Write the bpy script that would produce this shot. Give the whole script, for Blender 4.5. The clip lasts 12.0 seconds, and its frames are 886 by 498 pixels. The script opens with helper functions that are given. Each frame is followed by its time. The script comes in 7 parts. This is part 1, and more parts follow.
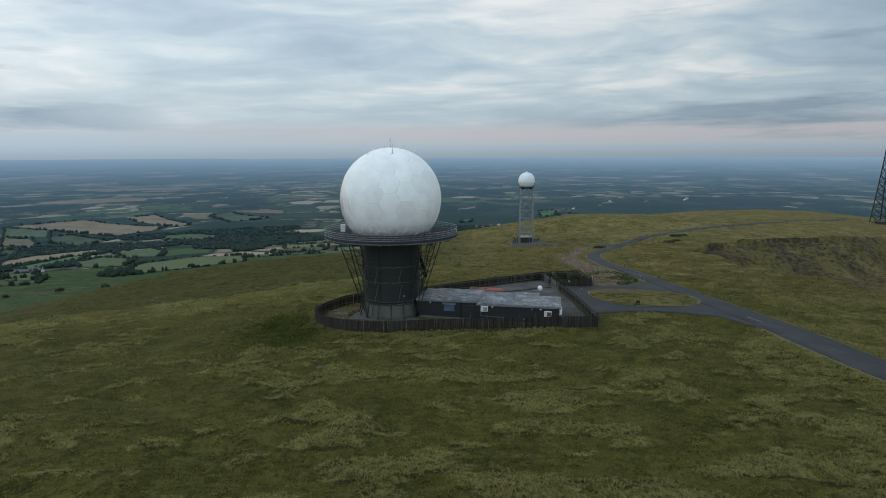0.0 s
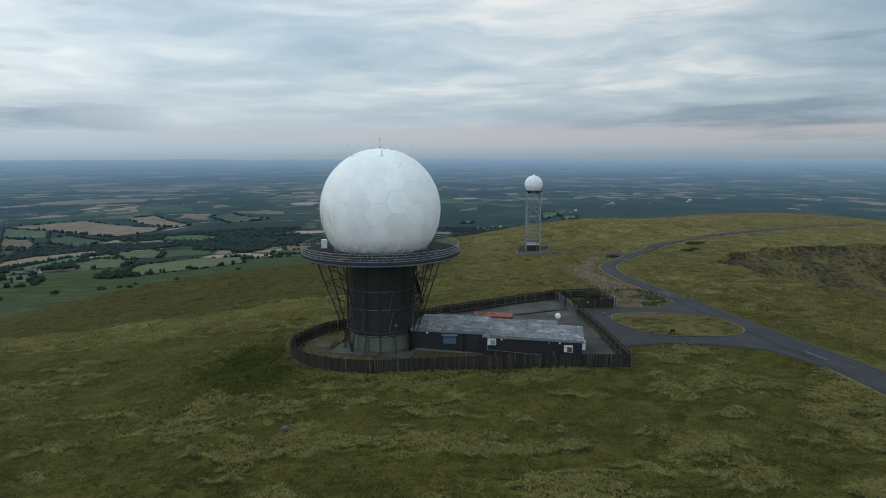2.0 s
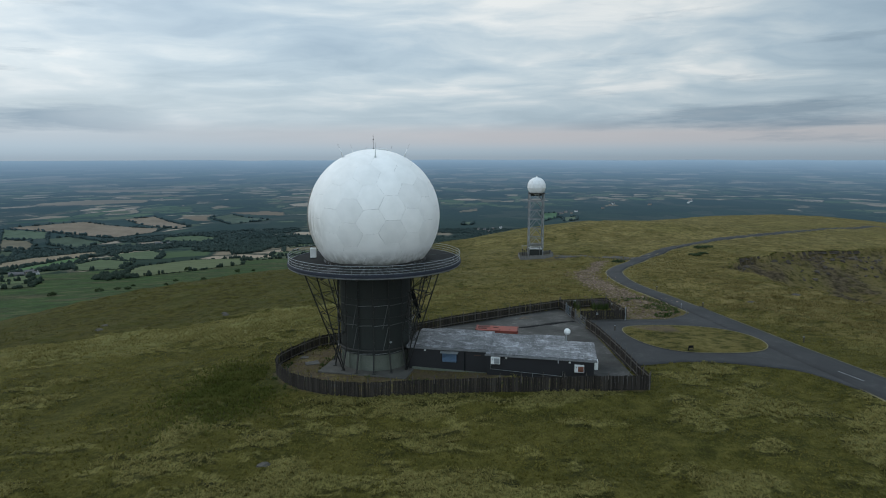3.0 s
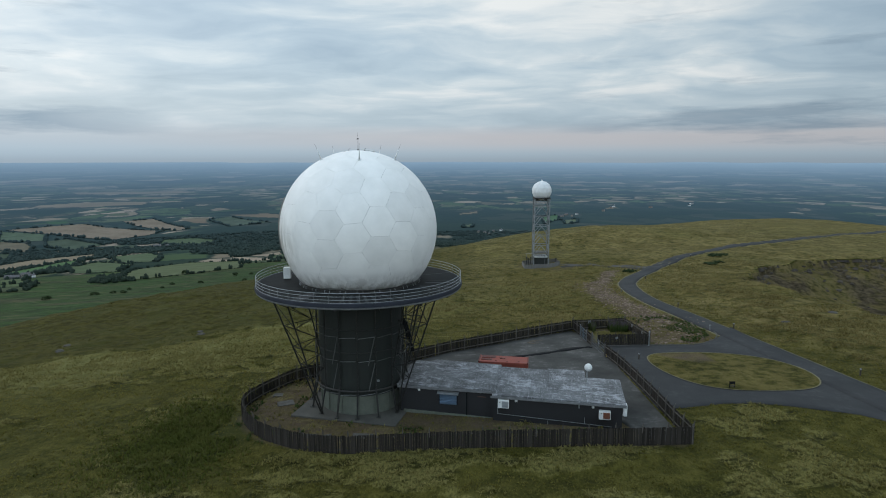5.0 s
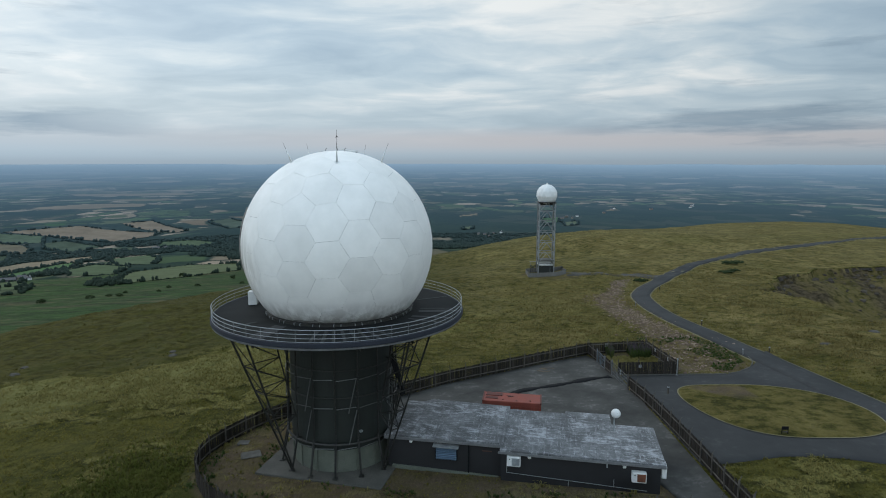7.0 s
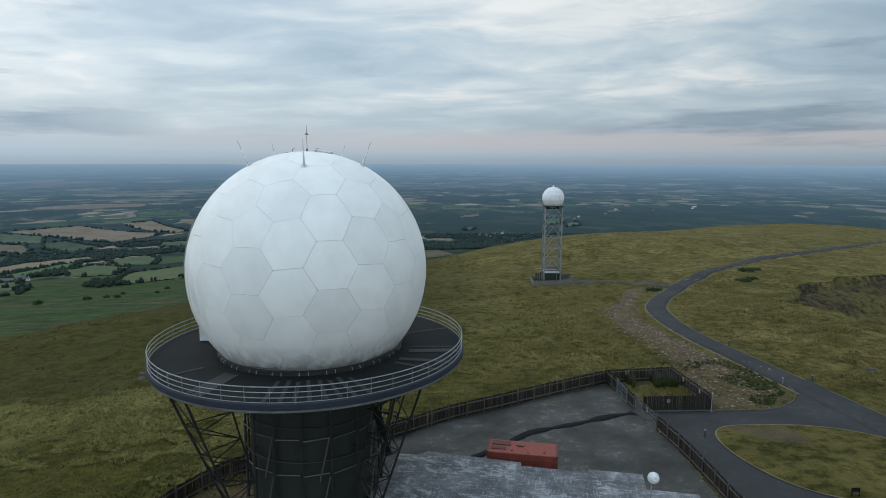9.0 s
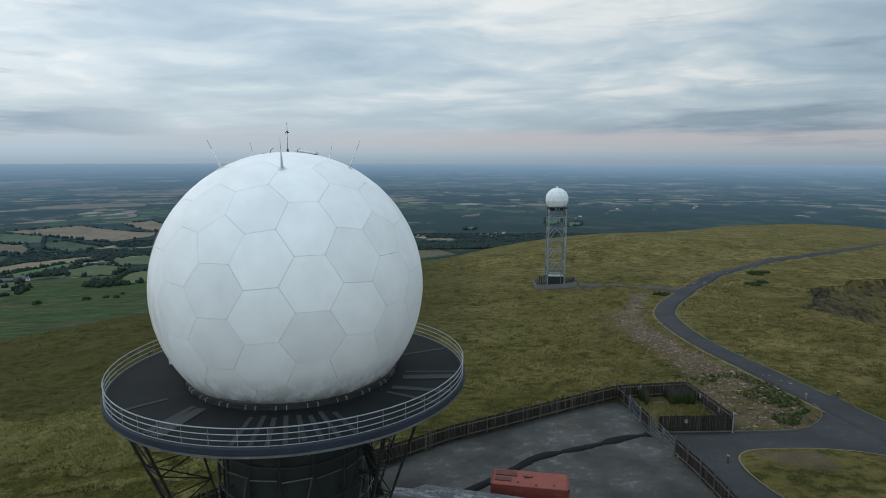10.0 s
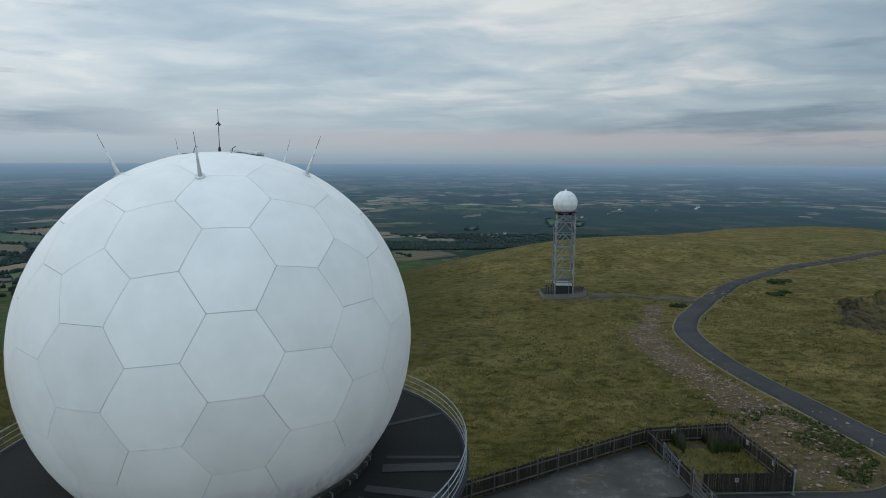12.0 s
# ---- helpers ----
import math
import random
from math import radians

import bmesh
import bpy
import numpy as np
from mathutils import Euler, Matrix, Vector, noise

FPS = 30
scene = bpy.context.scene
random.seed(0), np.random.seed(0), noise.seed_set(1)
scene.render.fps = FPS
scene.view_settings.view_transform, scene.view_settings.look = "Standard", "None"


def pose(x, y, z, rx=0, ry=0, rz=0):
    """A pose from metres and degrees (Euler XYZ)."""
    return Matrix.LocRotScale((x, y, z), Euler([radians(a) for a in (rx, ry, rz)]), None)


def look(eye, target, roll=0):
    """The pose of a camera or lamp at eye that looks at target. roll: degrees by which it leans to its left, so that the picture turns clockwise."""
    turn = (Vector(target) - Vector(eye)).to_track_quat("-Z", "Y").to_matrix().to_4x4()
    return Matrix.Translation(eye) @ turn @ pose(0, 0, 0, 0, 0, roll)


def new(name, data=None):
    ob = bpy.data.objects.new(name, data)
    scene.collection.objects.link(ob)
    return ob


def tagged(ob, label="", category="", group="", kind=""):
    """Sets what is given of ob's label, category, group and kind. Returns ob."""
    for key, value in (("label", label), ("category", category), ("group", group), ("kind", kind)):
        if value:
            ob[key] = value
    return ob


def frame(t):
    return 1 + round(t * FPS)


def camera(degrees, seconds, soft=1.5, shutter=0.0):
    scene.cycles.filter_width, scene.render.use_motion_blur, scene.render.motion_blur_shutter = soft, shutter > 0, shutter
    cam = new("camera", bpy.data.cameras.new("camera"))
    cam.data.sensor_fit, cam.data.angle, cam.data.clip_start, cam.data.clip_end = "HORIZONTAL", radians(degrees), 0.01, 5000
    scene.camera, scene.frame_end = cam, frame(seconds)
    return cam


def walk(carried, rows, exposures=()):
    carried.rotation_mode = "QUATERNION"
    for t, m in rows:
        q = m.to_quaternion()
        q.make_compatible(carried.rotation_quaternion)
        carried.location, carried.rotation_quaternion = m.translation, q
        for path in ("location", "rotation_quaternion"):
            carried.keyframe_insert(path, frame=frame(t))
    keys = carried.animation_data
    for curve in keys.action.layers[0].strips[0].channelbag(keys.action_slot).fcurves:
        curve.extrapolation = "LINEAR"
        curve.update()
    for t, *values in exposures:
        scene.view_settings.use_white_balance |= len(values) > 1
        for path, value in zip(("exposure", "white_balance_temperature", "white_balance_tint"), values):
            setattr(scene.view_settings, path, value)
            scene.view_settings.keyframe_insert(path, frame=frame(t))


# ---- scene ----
cam = camera(72.45, 12.0, 1.0)
PATH = [
    (0.0, (8.819, -102.575, 27.171), (8.814, -53.176, 19.438), -0.198),
    (0.5, (8.885, -98.102, 27.233), (8.843, -48.703, 19.503), -0.174),
    (1.0, (8.948, -93.862, 27.284), (8.878, -44.461, 19.569), -0.150),
    (1.5, (9.010, -89.848, 27.325), (8.917, -40.443, 19.636), -0.127),
    (2.0, (9.069, -86.045, 27.357), (8.959, -36.635, 19.702), -0.106),
    (2.5, (9.128, -82.432, 27.383), (9.005, -33.015, 19.767), -0.085),
    (3.0, (9.185, -78.981, 27.402), (9.055, -29.558, 19.829), -0.066),
    (5.0, (9.408, -66.313, 27.440), (9.274, -16.863, 20.048), -0.007),
    (5.5, (9.464, -63.330, 27.445), (9.333, -13.873, 20.095), 0.003),
    (6.0, (9.520, -60.395, 27.451), (9.392, -10.933, 20.139), 0.011),
    (6.5, (9.577, -57.504, 27.459), (9.451, -8.037, 20.181), 0.016),
    (7.0, (9.635, -54.658, 27.470), (9.511, -5.186, 20.223), 0.019),
    (9.0, (9.982, -43.863, 27.677), (9.754, 5.612, 20.453), 0.092),
    (9.5, (10.058, -41.343, 27.756), (9.799, 8.127, 20.500), 0.137),
    (10.0, (10.109, -38.737, 27.813), (9.798, 10.732, 20.553), 0.088),
    (10.5, (10.110, -35.988, 27.861), (9.785, 13.472, 20.538), 0.150),
    (11.0, (10.158, -33.205, 27.903), (9.808, 16.254, 20.577), 0.200),
    (11.5, (10.210, -30.297, 27.949), (9.835, 19.162, 20.623), 0.200),
    (12.0, (10.269, -27.394, 27.975), (9.869, 22.076, 20.726), 0.200),
]
EXPOSURES = [(0.0, -0.06), (7.0, -0.02), (10.5, -0.08), (12.0, -0.25)]
walk(cam, [(t, look(eye, target, roll)) for t, eye, target, roll in PATH], EXPOSURES)

# ---- world, sun, exposure ----
SUN_EL, SUN_AZ = radians(38), radians(-60)
world = bpy.data.worlds.new("overcast_sky")
scene.world = world
world.use_nodes = True


class Nodes:
    """Short hand for building a node tree."""

    def __init__(self, tree):
        self.tree, self.n, self.l = tree, tree.nodes, tree.links

    def put(self, socket, value):
        if isinstance(value, bpy.types.NodeSocket):
            self.l.new(value, socket)
        else:
            socket.default_value = value

    def node(self, kind, out=0, props=(), **ins):
        nd = self.n.new(kind)
        for k, v in props:
            if k == "operation":
                nd.operation = v
            elif k == "data_type":
                nd.data_type = v
            elif k == "blend_type":
                nd.blend_type = v
            elif k == "feature":
                nd.feature = v
            elif k == "attribute_name":
                nd.attribute_name = v
            elif k == "sky_type":
                nd.sky_type = v
        for k, v in ins.items():
            key = int(k[1:]) if k[0] == "i" and k[1:].isdigit() else k.replace("_", " ")
            self.put(nd.inputs[key], v)
        return nd.outputs[out]

    def math(self, op, a, b=0.0, c=0.0):
        return self.node("ShaderNodeMath", props=[("operation", op)], i0=a, i1=b, i2=c)

    def noise(self, vec, scale, detail=4.0, rough=0.55):
        return self.node("ShaderNodeTexNoise", Vector=vec, Scale=scale, Detail=detail, Roughness=rough)

    def mix(self, f, a, b, blend="MIX"):
        nd = self.n.new("ShaderNodeMix")
        nd.data_type, nd.blend_type = "RGBA", blend
        self.put(nd.inputs[0], f), self.put(nd.inputs[6], a), self.put(nd.inputs[7], b)
        return nd.outputs[2]

    def ramp(self, f, *stops):
        nd = self.n.new("ShaderNodeValToRGB")
        e = nd.color_ramp.elements
        while len(e) < len(stops):
            e.new(0.5)
        for s, (p, c) in zip(e, stops):
            s.position = p
            s.color = (c, c, c, 1) if isinstance(c, (int, float)) else (*c, 1)
        self.put(nd.inputs[0], f)
        return nd.outputs[0]

    def span(self, v, a, b, c=0.0, d=1.0):
        return self.node("ShaderNodeMapRange", i0=v, i1=a, i2=b, i3=c, i4=d)


def make_sky():
    world.node_tree.nodes.clear()
    g = Nodes(world.node_tree)
    out = g.n.new("ShaderNodeOutputWorld")
    way = g.node("ShaderNodeTexCoord", 0)
    sep = g.n.new("ShaderNodeSeparateXYZ")
    g.put(sep.inputs[0], way)
    x, y, z = sep.outputs
    up = g.math("MAXIMUM", z, 0.0)
    # clouds lie on a flat layer, seen foreshortened towards the horizon
    over = g.math("ADD", up, 0.11)
    com = g.n.new("ShaderNodeCombineXYZ")
    g.put(com.inputs[0], g.math("DIVIDE", x, over)), g.put(com.inputs[1], g.math("DIVIDE", y, over))
    flat = com.outputs[0]
    warp = g.n.new("ShaderNodeTexNoise")
    g.put(warp.inputs["Vector"], flat)
    warp.inputs["Scale"].default_value, warp.inputs["Detail"].default_value = 0.9, 3.0
    bent = g.n.new("ShaderNodeVectorMath")
    bent.operation = "MULTIPLY_ADD"
    g.put(bent.inputs[0], warp.outputs["Color"]), g.put(bent.inputs[2], flat)
    bent.inputs[1].default_value = (0.9, 0.9, 0.0)
    big = g.noise(g.node("ShaderNodeMapping", Vector=bent.outputs[0], Location=(1.7, 2.6, 0), Scale=(0.8, 1.0, 1)), 0.55, 4, 0.5)
    mid = g.noise(g.node("ShaderNodeMapping", Vector=bent.outputs[0], Location=(5.0, 1.0, 0), Scale=(0.8, 1.15, 1)), 1.7, 6, 0.55)
    shade = g.math("ADD", g.math("MULTIPLY", big, 0.62), g.math("MULTIPLY", mid, 0.38))
    cloud = g.ramp(shade, (0.38, (0.265, 0.375, 0.485)), (0.46, (0.40, 0.525, 0.63)), (0.53, (0.575, 0.685, 0.755)), (0.61, (0.90, 0.945, 0.95)))
    sky = g.n.new("ShaderNodeTexSky")
    sky.sky_type, sky.sun_disc, sky.sun_elevation, sky.sun_rotation = "NISHITA", False, SUN_EL, SUN_AZ
    veil = g.mix(0.05, cloud, sky.outputs[0], "SCREEN")
    # low banks of grey stratus, then the paler strip above the horizon
    streak = g.n.new("ShaderNodeCombineXYZ")
    g.put(streak.inputs[0], g.math("MULTIPLY", x, 3.0)), g.put(streak.inputs[1], g.math("MULTIPLY", y, 0.5)), g.put(streak.inputs[2], g.math("MULTIPLY", z, 22.0))
    sn = g.noise(streak.outputs[0], 1.5, 6, 0.6)
    low = g.mix(g.ramp(z, (0.02, 1.0), (0.06, 0.55), (0.13, 0.0)), veil, (0.43, 0.545, 0.635, 1))
    pink = g.mix(g.math("MULTIPLY", g.ramp(z, (0.006, 0.0), (0.024, 0.8), (0.036, 0.9), (0.056, 0.0)), g.span(x, -0.5, 0.1, 0.25, 0.8)), low, (0.585, 0.56, 0.575, 1))
    bank = g.ramp(g.span(x, -0.7, 0.7), (0.10, 1.0), (0.22, 0.0), (0.62, 0.0), (0.72, 0.9), (0.9, 1.0))
    thick = g.math("ADD", g.math("SUBTRACT", sn, 0.5), g.ramp(z, (0.032, 0.0), (0.044, 0.26), (0.062, 0.22), (0.085, 0.0)))
    band = g.math("MULTIPLY", bank, g.ramp(thick, (0.06, 0.0), (0.26, 1.0)))
    col = g.mix(g.math("MULTIPLY", band, 0.7), pink, (0.215, 0.310, 0.405, 1))
    base = g.mix(g.ramp(g.math("ADD", z, 0.02), (0.012, 1.0), (0.019, 0.85), (0.026, 0.4), (0.037, 0.0)), col, (0.325, 0.405, 0.480, 1))
    # the zenith of a grey sky is brighter than its rim
    west = g.math("MULTIPLY", g.span(x, -0.55, 0.65, 1.06, 0.80), g.span(y, -0.6, 0.3, 1.65, 1.0))
    lift = g.math("MULTIPLY", west, g.span(up, 0.25, 0.9, 1.0, SKY_ZENITH))
    bg = g.node("ShaderNodeBackground", Color=base, Strength=g.math("MULTIPLY", lift, SKY_STRENGTH))
    g.l.new(bg, out.inputs[0])


SKY_STRENGTH, SKY_ZENITH = 0.985, 1.45
make_sky()
sun = new("sun", bpy.data.lights.new("sun", "SUN"))
sun.data.energy, sun.data.angle, sun.data.color = 0.42, radians(25), (1.0, 0.96, 0.9)
sun.matrix_world = look((0, 0, 0), (-math.sin(SUN_AZ) * math.cos(SUN_EL), -math.cos(SUN_AZ) * math.cos(SUN_EL), -math.sin(SUN_EL)))
scene.view_settings.exposure = 0.0


# ---- materials ----
def material(name, rough=0.7, metal=0.0, spec=0.5):
    m = bpy.data.materials.new(name)
    m.use_nodes = True
    g = Nodes(m.node_tree)
    b = m.node_tree.nodes["Principled BSDF"]
    b.inputs["Roughness"].default_value, b.inputs["Metallic"].default_value = rough, metal
    b.inputs["Specular IOR Level"].default_value = spec
    return m, g, b


def bump(g, b, height, strength=0.4, dist=0.02):
    g.l.new(g.node("ShaderNodeBump", Strength=strength, Distance=dist, Height=height), b.inputs["Normal"])


def plain(name, c1, c2, scale=3.0, fine=40.0, rough=0.7, metal=0.0, bumps=0.2):
    """A painted, metal or mineral surface with stains at two scales."""
    m, g, b = material(name, rough, metal)
    p = g.node("ShaderNodeTexCoord", 3)
    a = g.noise(p, scale, 5, 0.6)
    f = g.noise(p, fine, 3, 0.6)
    col = g.mix(g.ramp(a, (0.35, 0.0), (0.65, 1.0)), (*c1, 1), (*c2, 1))
    col = g.mix(g.math("MULTIPLY", g.ramp(f, (0.45, 0.0), (0.7, 1.0)), 0.35), col, (*[0.5 * v for v in c1], 1))
    rnd = g.node("ShaderNodeObjectInfo", "Random")
    hsv = g.node("ShaderNodeHueSaturation", Value=g.span(rnd, 0, 1, 0.9, 1.1), Color=col)
    g.l.new(hsv, b.inputs["Base Color"])
    g.l.new(g.span(a, 0.3, 0.7, rough - 0.1, rough + 0.1), b.inputs["Roughness"])
    bump(g, b, f, bumps)
    return m


def ground_material():
    m, g, b = material("moor_grass", 0.95, 0, 0.1)
    p = g.node("ShaderNodeTexCoord", 3)
    zone = g.noise(p, 0.014, 4, 0.6)
    patch = g.noise(p, 0.11, 6, 0.7)
    tuft = g.noise(g.node("ShaderNodeMapping", Vector=p, Scale=(0.8, 1.15, 1)), 0.62, 6, 0.72)
    fine = g.noise(g.node("ShaderNodeMapping", Vector=p, Scale=(1.6, 0.6, 1)), 3.6, 4, 0.75)
    green = g.mix(g.ramp(zone, (0.38, 0.0), (0.62, 1.0)), (0.034, 0.037, 0.005, 1), (0.051, 0.049, 0.008, 1))
    olive = g.mix(g.ramp(patch, (0.42, 0.0), (0.60, 1.0)), green, (0.082, 0.074, 0.015, 1))
    olive = g.mix(g.ramp(tuft, (0.48, 0.0), (0.60, 0.75)), olive, (0.110, 0.097, 0.022, 1))
    # tussocks crowd into patches with a ragged edge; shade at their southern foot is painted in
    tus = g.node("ShaderNodeAttribute", 2, [("attribute_name", "tussock")])
    dry = g.node("ShaderNodeAttribute", 2, [("attribute_name", "dry")])
    calm = g.span(dry, 0.0, 1.0, 1.0, 0.25)

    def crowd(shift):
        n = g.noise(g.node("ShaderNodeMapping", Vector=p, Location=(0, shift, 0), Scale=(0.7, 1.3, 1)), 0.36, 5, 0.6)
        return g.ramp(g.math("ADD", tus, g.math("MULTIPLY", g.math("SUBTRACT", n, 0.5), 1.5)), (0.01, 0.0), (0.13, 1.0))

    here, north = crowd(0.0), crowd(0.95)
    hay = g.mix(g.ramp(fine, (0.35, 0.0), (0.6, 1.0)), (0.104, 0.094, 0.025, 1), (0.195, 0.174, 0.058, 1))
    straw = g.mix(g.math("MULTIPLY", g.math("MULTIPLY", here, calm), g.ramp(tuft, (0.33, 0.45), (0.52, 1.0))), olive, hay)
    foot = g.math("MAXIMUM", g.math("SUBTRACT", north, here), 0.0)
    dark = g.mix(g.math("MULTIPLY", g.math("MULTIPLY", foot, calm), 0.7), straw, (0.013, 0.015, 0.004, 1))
    # gaps between tufts painted darker, standing in for their shade
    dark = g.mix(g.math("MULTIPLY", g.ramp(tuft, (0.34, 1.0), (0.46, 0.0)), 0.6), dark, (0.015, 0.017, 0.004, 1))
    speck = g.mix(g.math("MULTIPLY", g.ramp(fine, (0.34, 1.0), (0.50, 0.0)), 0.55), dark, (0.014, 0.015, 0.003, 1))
    speck = g.mix(g.math("MULTIPLY", g.ramp(fine, (0.54, 0.0), (0.66, 1.0)), 0.5), speck, (0.150, 0.134, 0.040, 1))
    heath = g.node("ShaderNodeAttribute", 2, [("attribute_name", "heath")])
    brown = g.mix(g.ramp(tuft, (0.38, 0.0), (0.58, 1.0)), (0.030, 0.030, 0.006, 1), (0.070, 0.062, 0.014, 1))
    brown = g.mix(g.math("MULTIPLY", g.ramp(patch, (0.50, 0.0), (0.60, 1.0)), 0.7), brown, (0.044, 0.048, 0.011, 1))
    speck = g.mix(g.math("MULTIPLY", heath, g.ramp(patch, (0.3, 0.98), (0.7, 0.75))), speck, brown)
    pale = g.node("ShaderNodeAttribute", 2, [("attribute_name", "pale")])
    speck = g.mix(g.math("MULTIPLY", pale, g.ramp(tuft, (0.3, 0.3), (0.52, 0.9))), speck, (0.172, 0.160, 0.056, 1))
    speck = g.mix(g.math("MULTIPLY", dry, g.ramp(tuft, (0.43, 0.12), (0.54, 1.0))), speck, g.mix(g.ramp(patch, (0.4, 0.0), (0.6, 1.0)), (0.112, 0.087, 0.027, 1), (0.200, 0.157, 0.062, 1)))
    # rush green, darkened to paint in the shade of the hollow
    rush = g.node("ShaderNodeAttribute", 2, [("attribute_name", "rush")])
    speck = g.mix(g.math("MULTIPLY", rush, 0.6), speck, g.mix(fine, (0.022, 0.031, 0.006, 1), (0.044, 0.052, 0.011, 1)))
    bare = g.node("ShaderNodeAttribute", 2, [("attribute_name", "bare")])
    speck = g.mix(g.math("MULTIPLY", bare, g.ramp(tuft, (0.34, 0.95), (0.6, 0.45))), speck, g.mix(fine, (0.070, 0.050, 0.036, 1), (0.190, 0.138, 0.104, 1)))
    past = g.node("ShaderNodeAttribute", 2, [("attribute_name", "pasture")])
    wide = g.noise(g.node("ShaderNodeMapping", Vector=p, Scale=(0.4, 1.4, 1)), 0.012, 6, 0.7)
    meadow = g.mix(g.ramp(wide, (0.38, 0.0), (0.5, 1.0)), (0.034, 0.074, 0.018, 1), g.mix(g.ramp(wide, (0.5, 0.0), (0.62, 1.0)), (0.030, 0.056, 0.016, 1), (0.066, 0.062, 0.032, 1)))
    rough = g.noise(g.node("ShaderNodeMapping", Vector=p, Scale=(0.5, 1.2, 1)), 0.05, 8, 0.78)
    meadow = g.mix(g.math("MULTIPLY", g.ramp(rough, (0.42, 1.0), (0.52, 0.0)), 0.8), meadow, (0.018, 0.030, 0.012, 1))
    meadow = g.mix(g.math("MULTIPLY", g.ramp(rough, (0.54, 0.0), (0.62, 1.0)), 0.7), meadow, (0.098, 0.090, 0.046, 1))
    speck = g.mix(past, speck, meadow)
    rock = g.node("ShaderNodeAttribute", 2, [("attribute_name", "rock")])
    stone = g.mix(g.ramp(tuft, (0.40, 0.0), (0.62, 1.0)), (0.022, 0.017, 0.011, 1), (0.092, 0.070, 0.045, 1))
    speck = g.mix(g.math("MULTIPLY", rock, g.ramp(patch, (0.40, 0.30), (0.52, 0.92))), speck, stone)
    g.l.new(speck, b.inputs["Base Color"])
    bump(g, b, g.math("ADD", tuft, g.math("MULTIPLY", fine, 0.5)), 1.0, 0.5)
    return m


def asphalt_material(name, c1, c2, worn):
    m, g, b = material(name, 0.9, 0, 0.18)
    p = g.node("ShaderNodeTexCoord", 3)
    big = g.noise(p, 0.16, 5, 0.65)
    mid = g.noise(p, 1.1, 5, 0.65)
    fine = g.noise(p, 30.0, 3, 0.7)
    col = g.mix(g.ramp(big, (0.35, 0.0), (0.65, 1.0)), (*c1, 1), (*c2, 1))
    col = g.mix(g.math("MULTIPLY", g.ramp(mid, (0.52, 0.0), (0.66, 1.0)), g.ramp(big, (0.45, 0.0), (0.6, 0.8))), col, (*worn, 1))
    col = g.mix(g.math("MULTIPLY", fine, 0.25), col, (0.02, 0.02, 0.02, 1))
    g.l.new(col, b.inputs["Base Color"])
    bump(g, b, fine, 0.4, 0.01)
    return m


def radome_material():
    m, g, b = material("radome_panel", 0.62, 0, 0.25)
    p = g.node("ShaderNodeTexCoord", 3)
    rnd = g.node("ShaderNodeObjectInfo", "Random")
    soft = g.noise(p, 0.5, 5, 0.6)
    runs = g.noise(g.node("ShaderNodeMapping", Vector=p, Scale=(1.6, 1.6, 0.25)), 1.0, 5, 0.65)
    wp = g.n.new("ShaderNodeSeparateXYZ")
    g.put(wp.inputs[0], p)
    low = g.span(wp.outputs[2], -5.9, -3.6, 0.95, 0.0)
    west = g.math("MULTIPLY", g.span(wp.outputs[0], -7.6, -5.0, 1.0, 0.0), g.span(wp.outputs[2], -1.0, 2.5, 1.0, 0.0))
    col = g.mix(g.ramp(soft, (0.35, 0.0), (0.7, 1.0)), (0.885, 0.87, 0.845, 1), (0.80, 0.79, 0.765, 1))
    grime = g.math("MULTIPLY", g.math("MAXIMUM", low, g.math("MULTIPLY", west, 0.8)), g.ramp(runs, (0.36, 0.12), (0.58, 1.0)))
    col = g.mix(grime, col, (0.30, 0.28, 0.24, 1))
    hsv = g.node("ShaderNodeHueSaturation", Value=g.span(rnd, 0, 1, 0.935, 1.03), Color=col)
    g.l.new(hsv, b.inputs["Base Color"])
    bump(g, b, g.noise(p, 0.8, 3, 0.5), 0.05, 0.2)
    return m


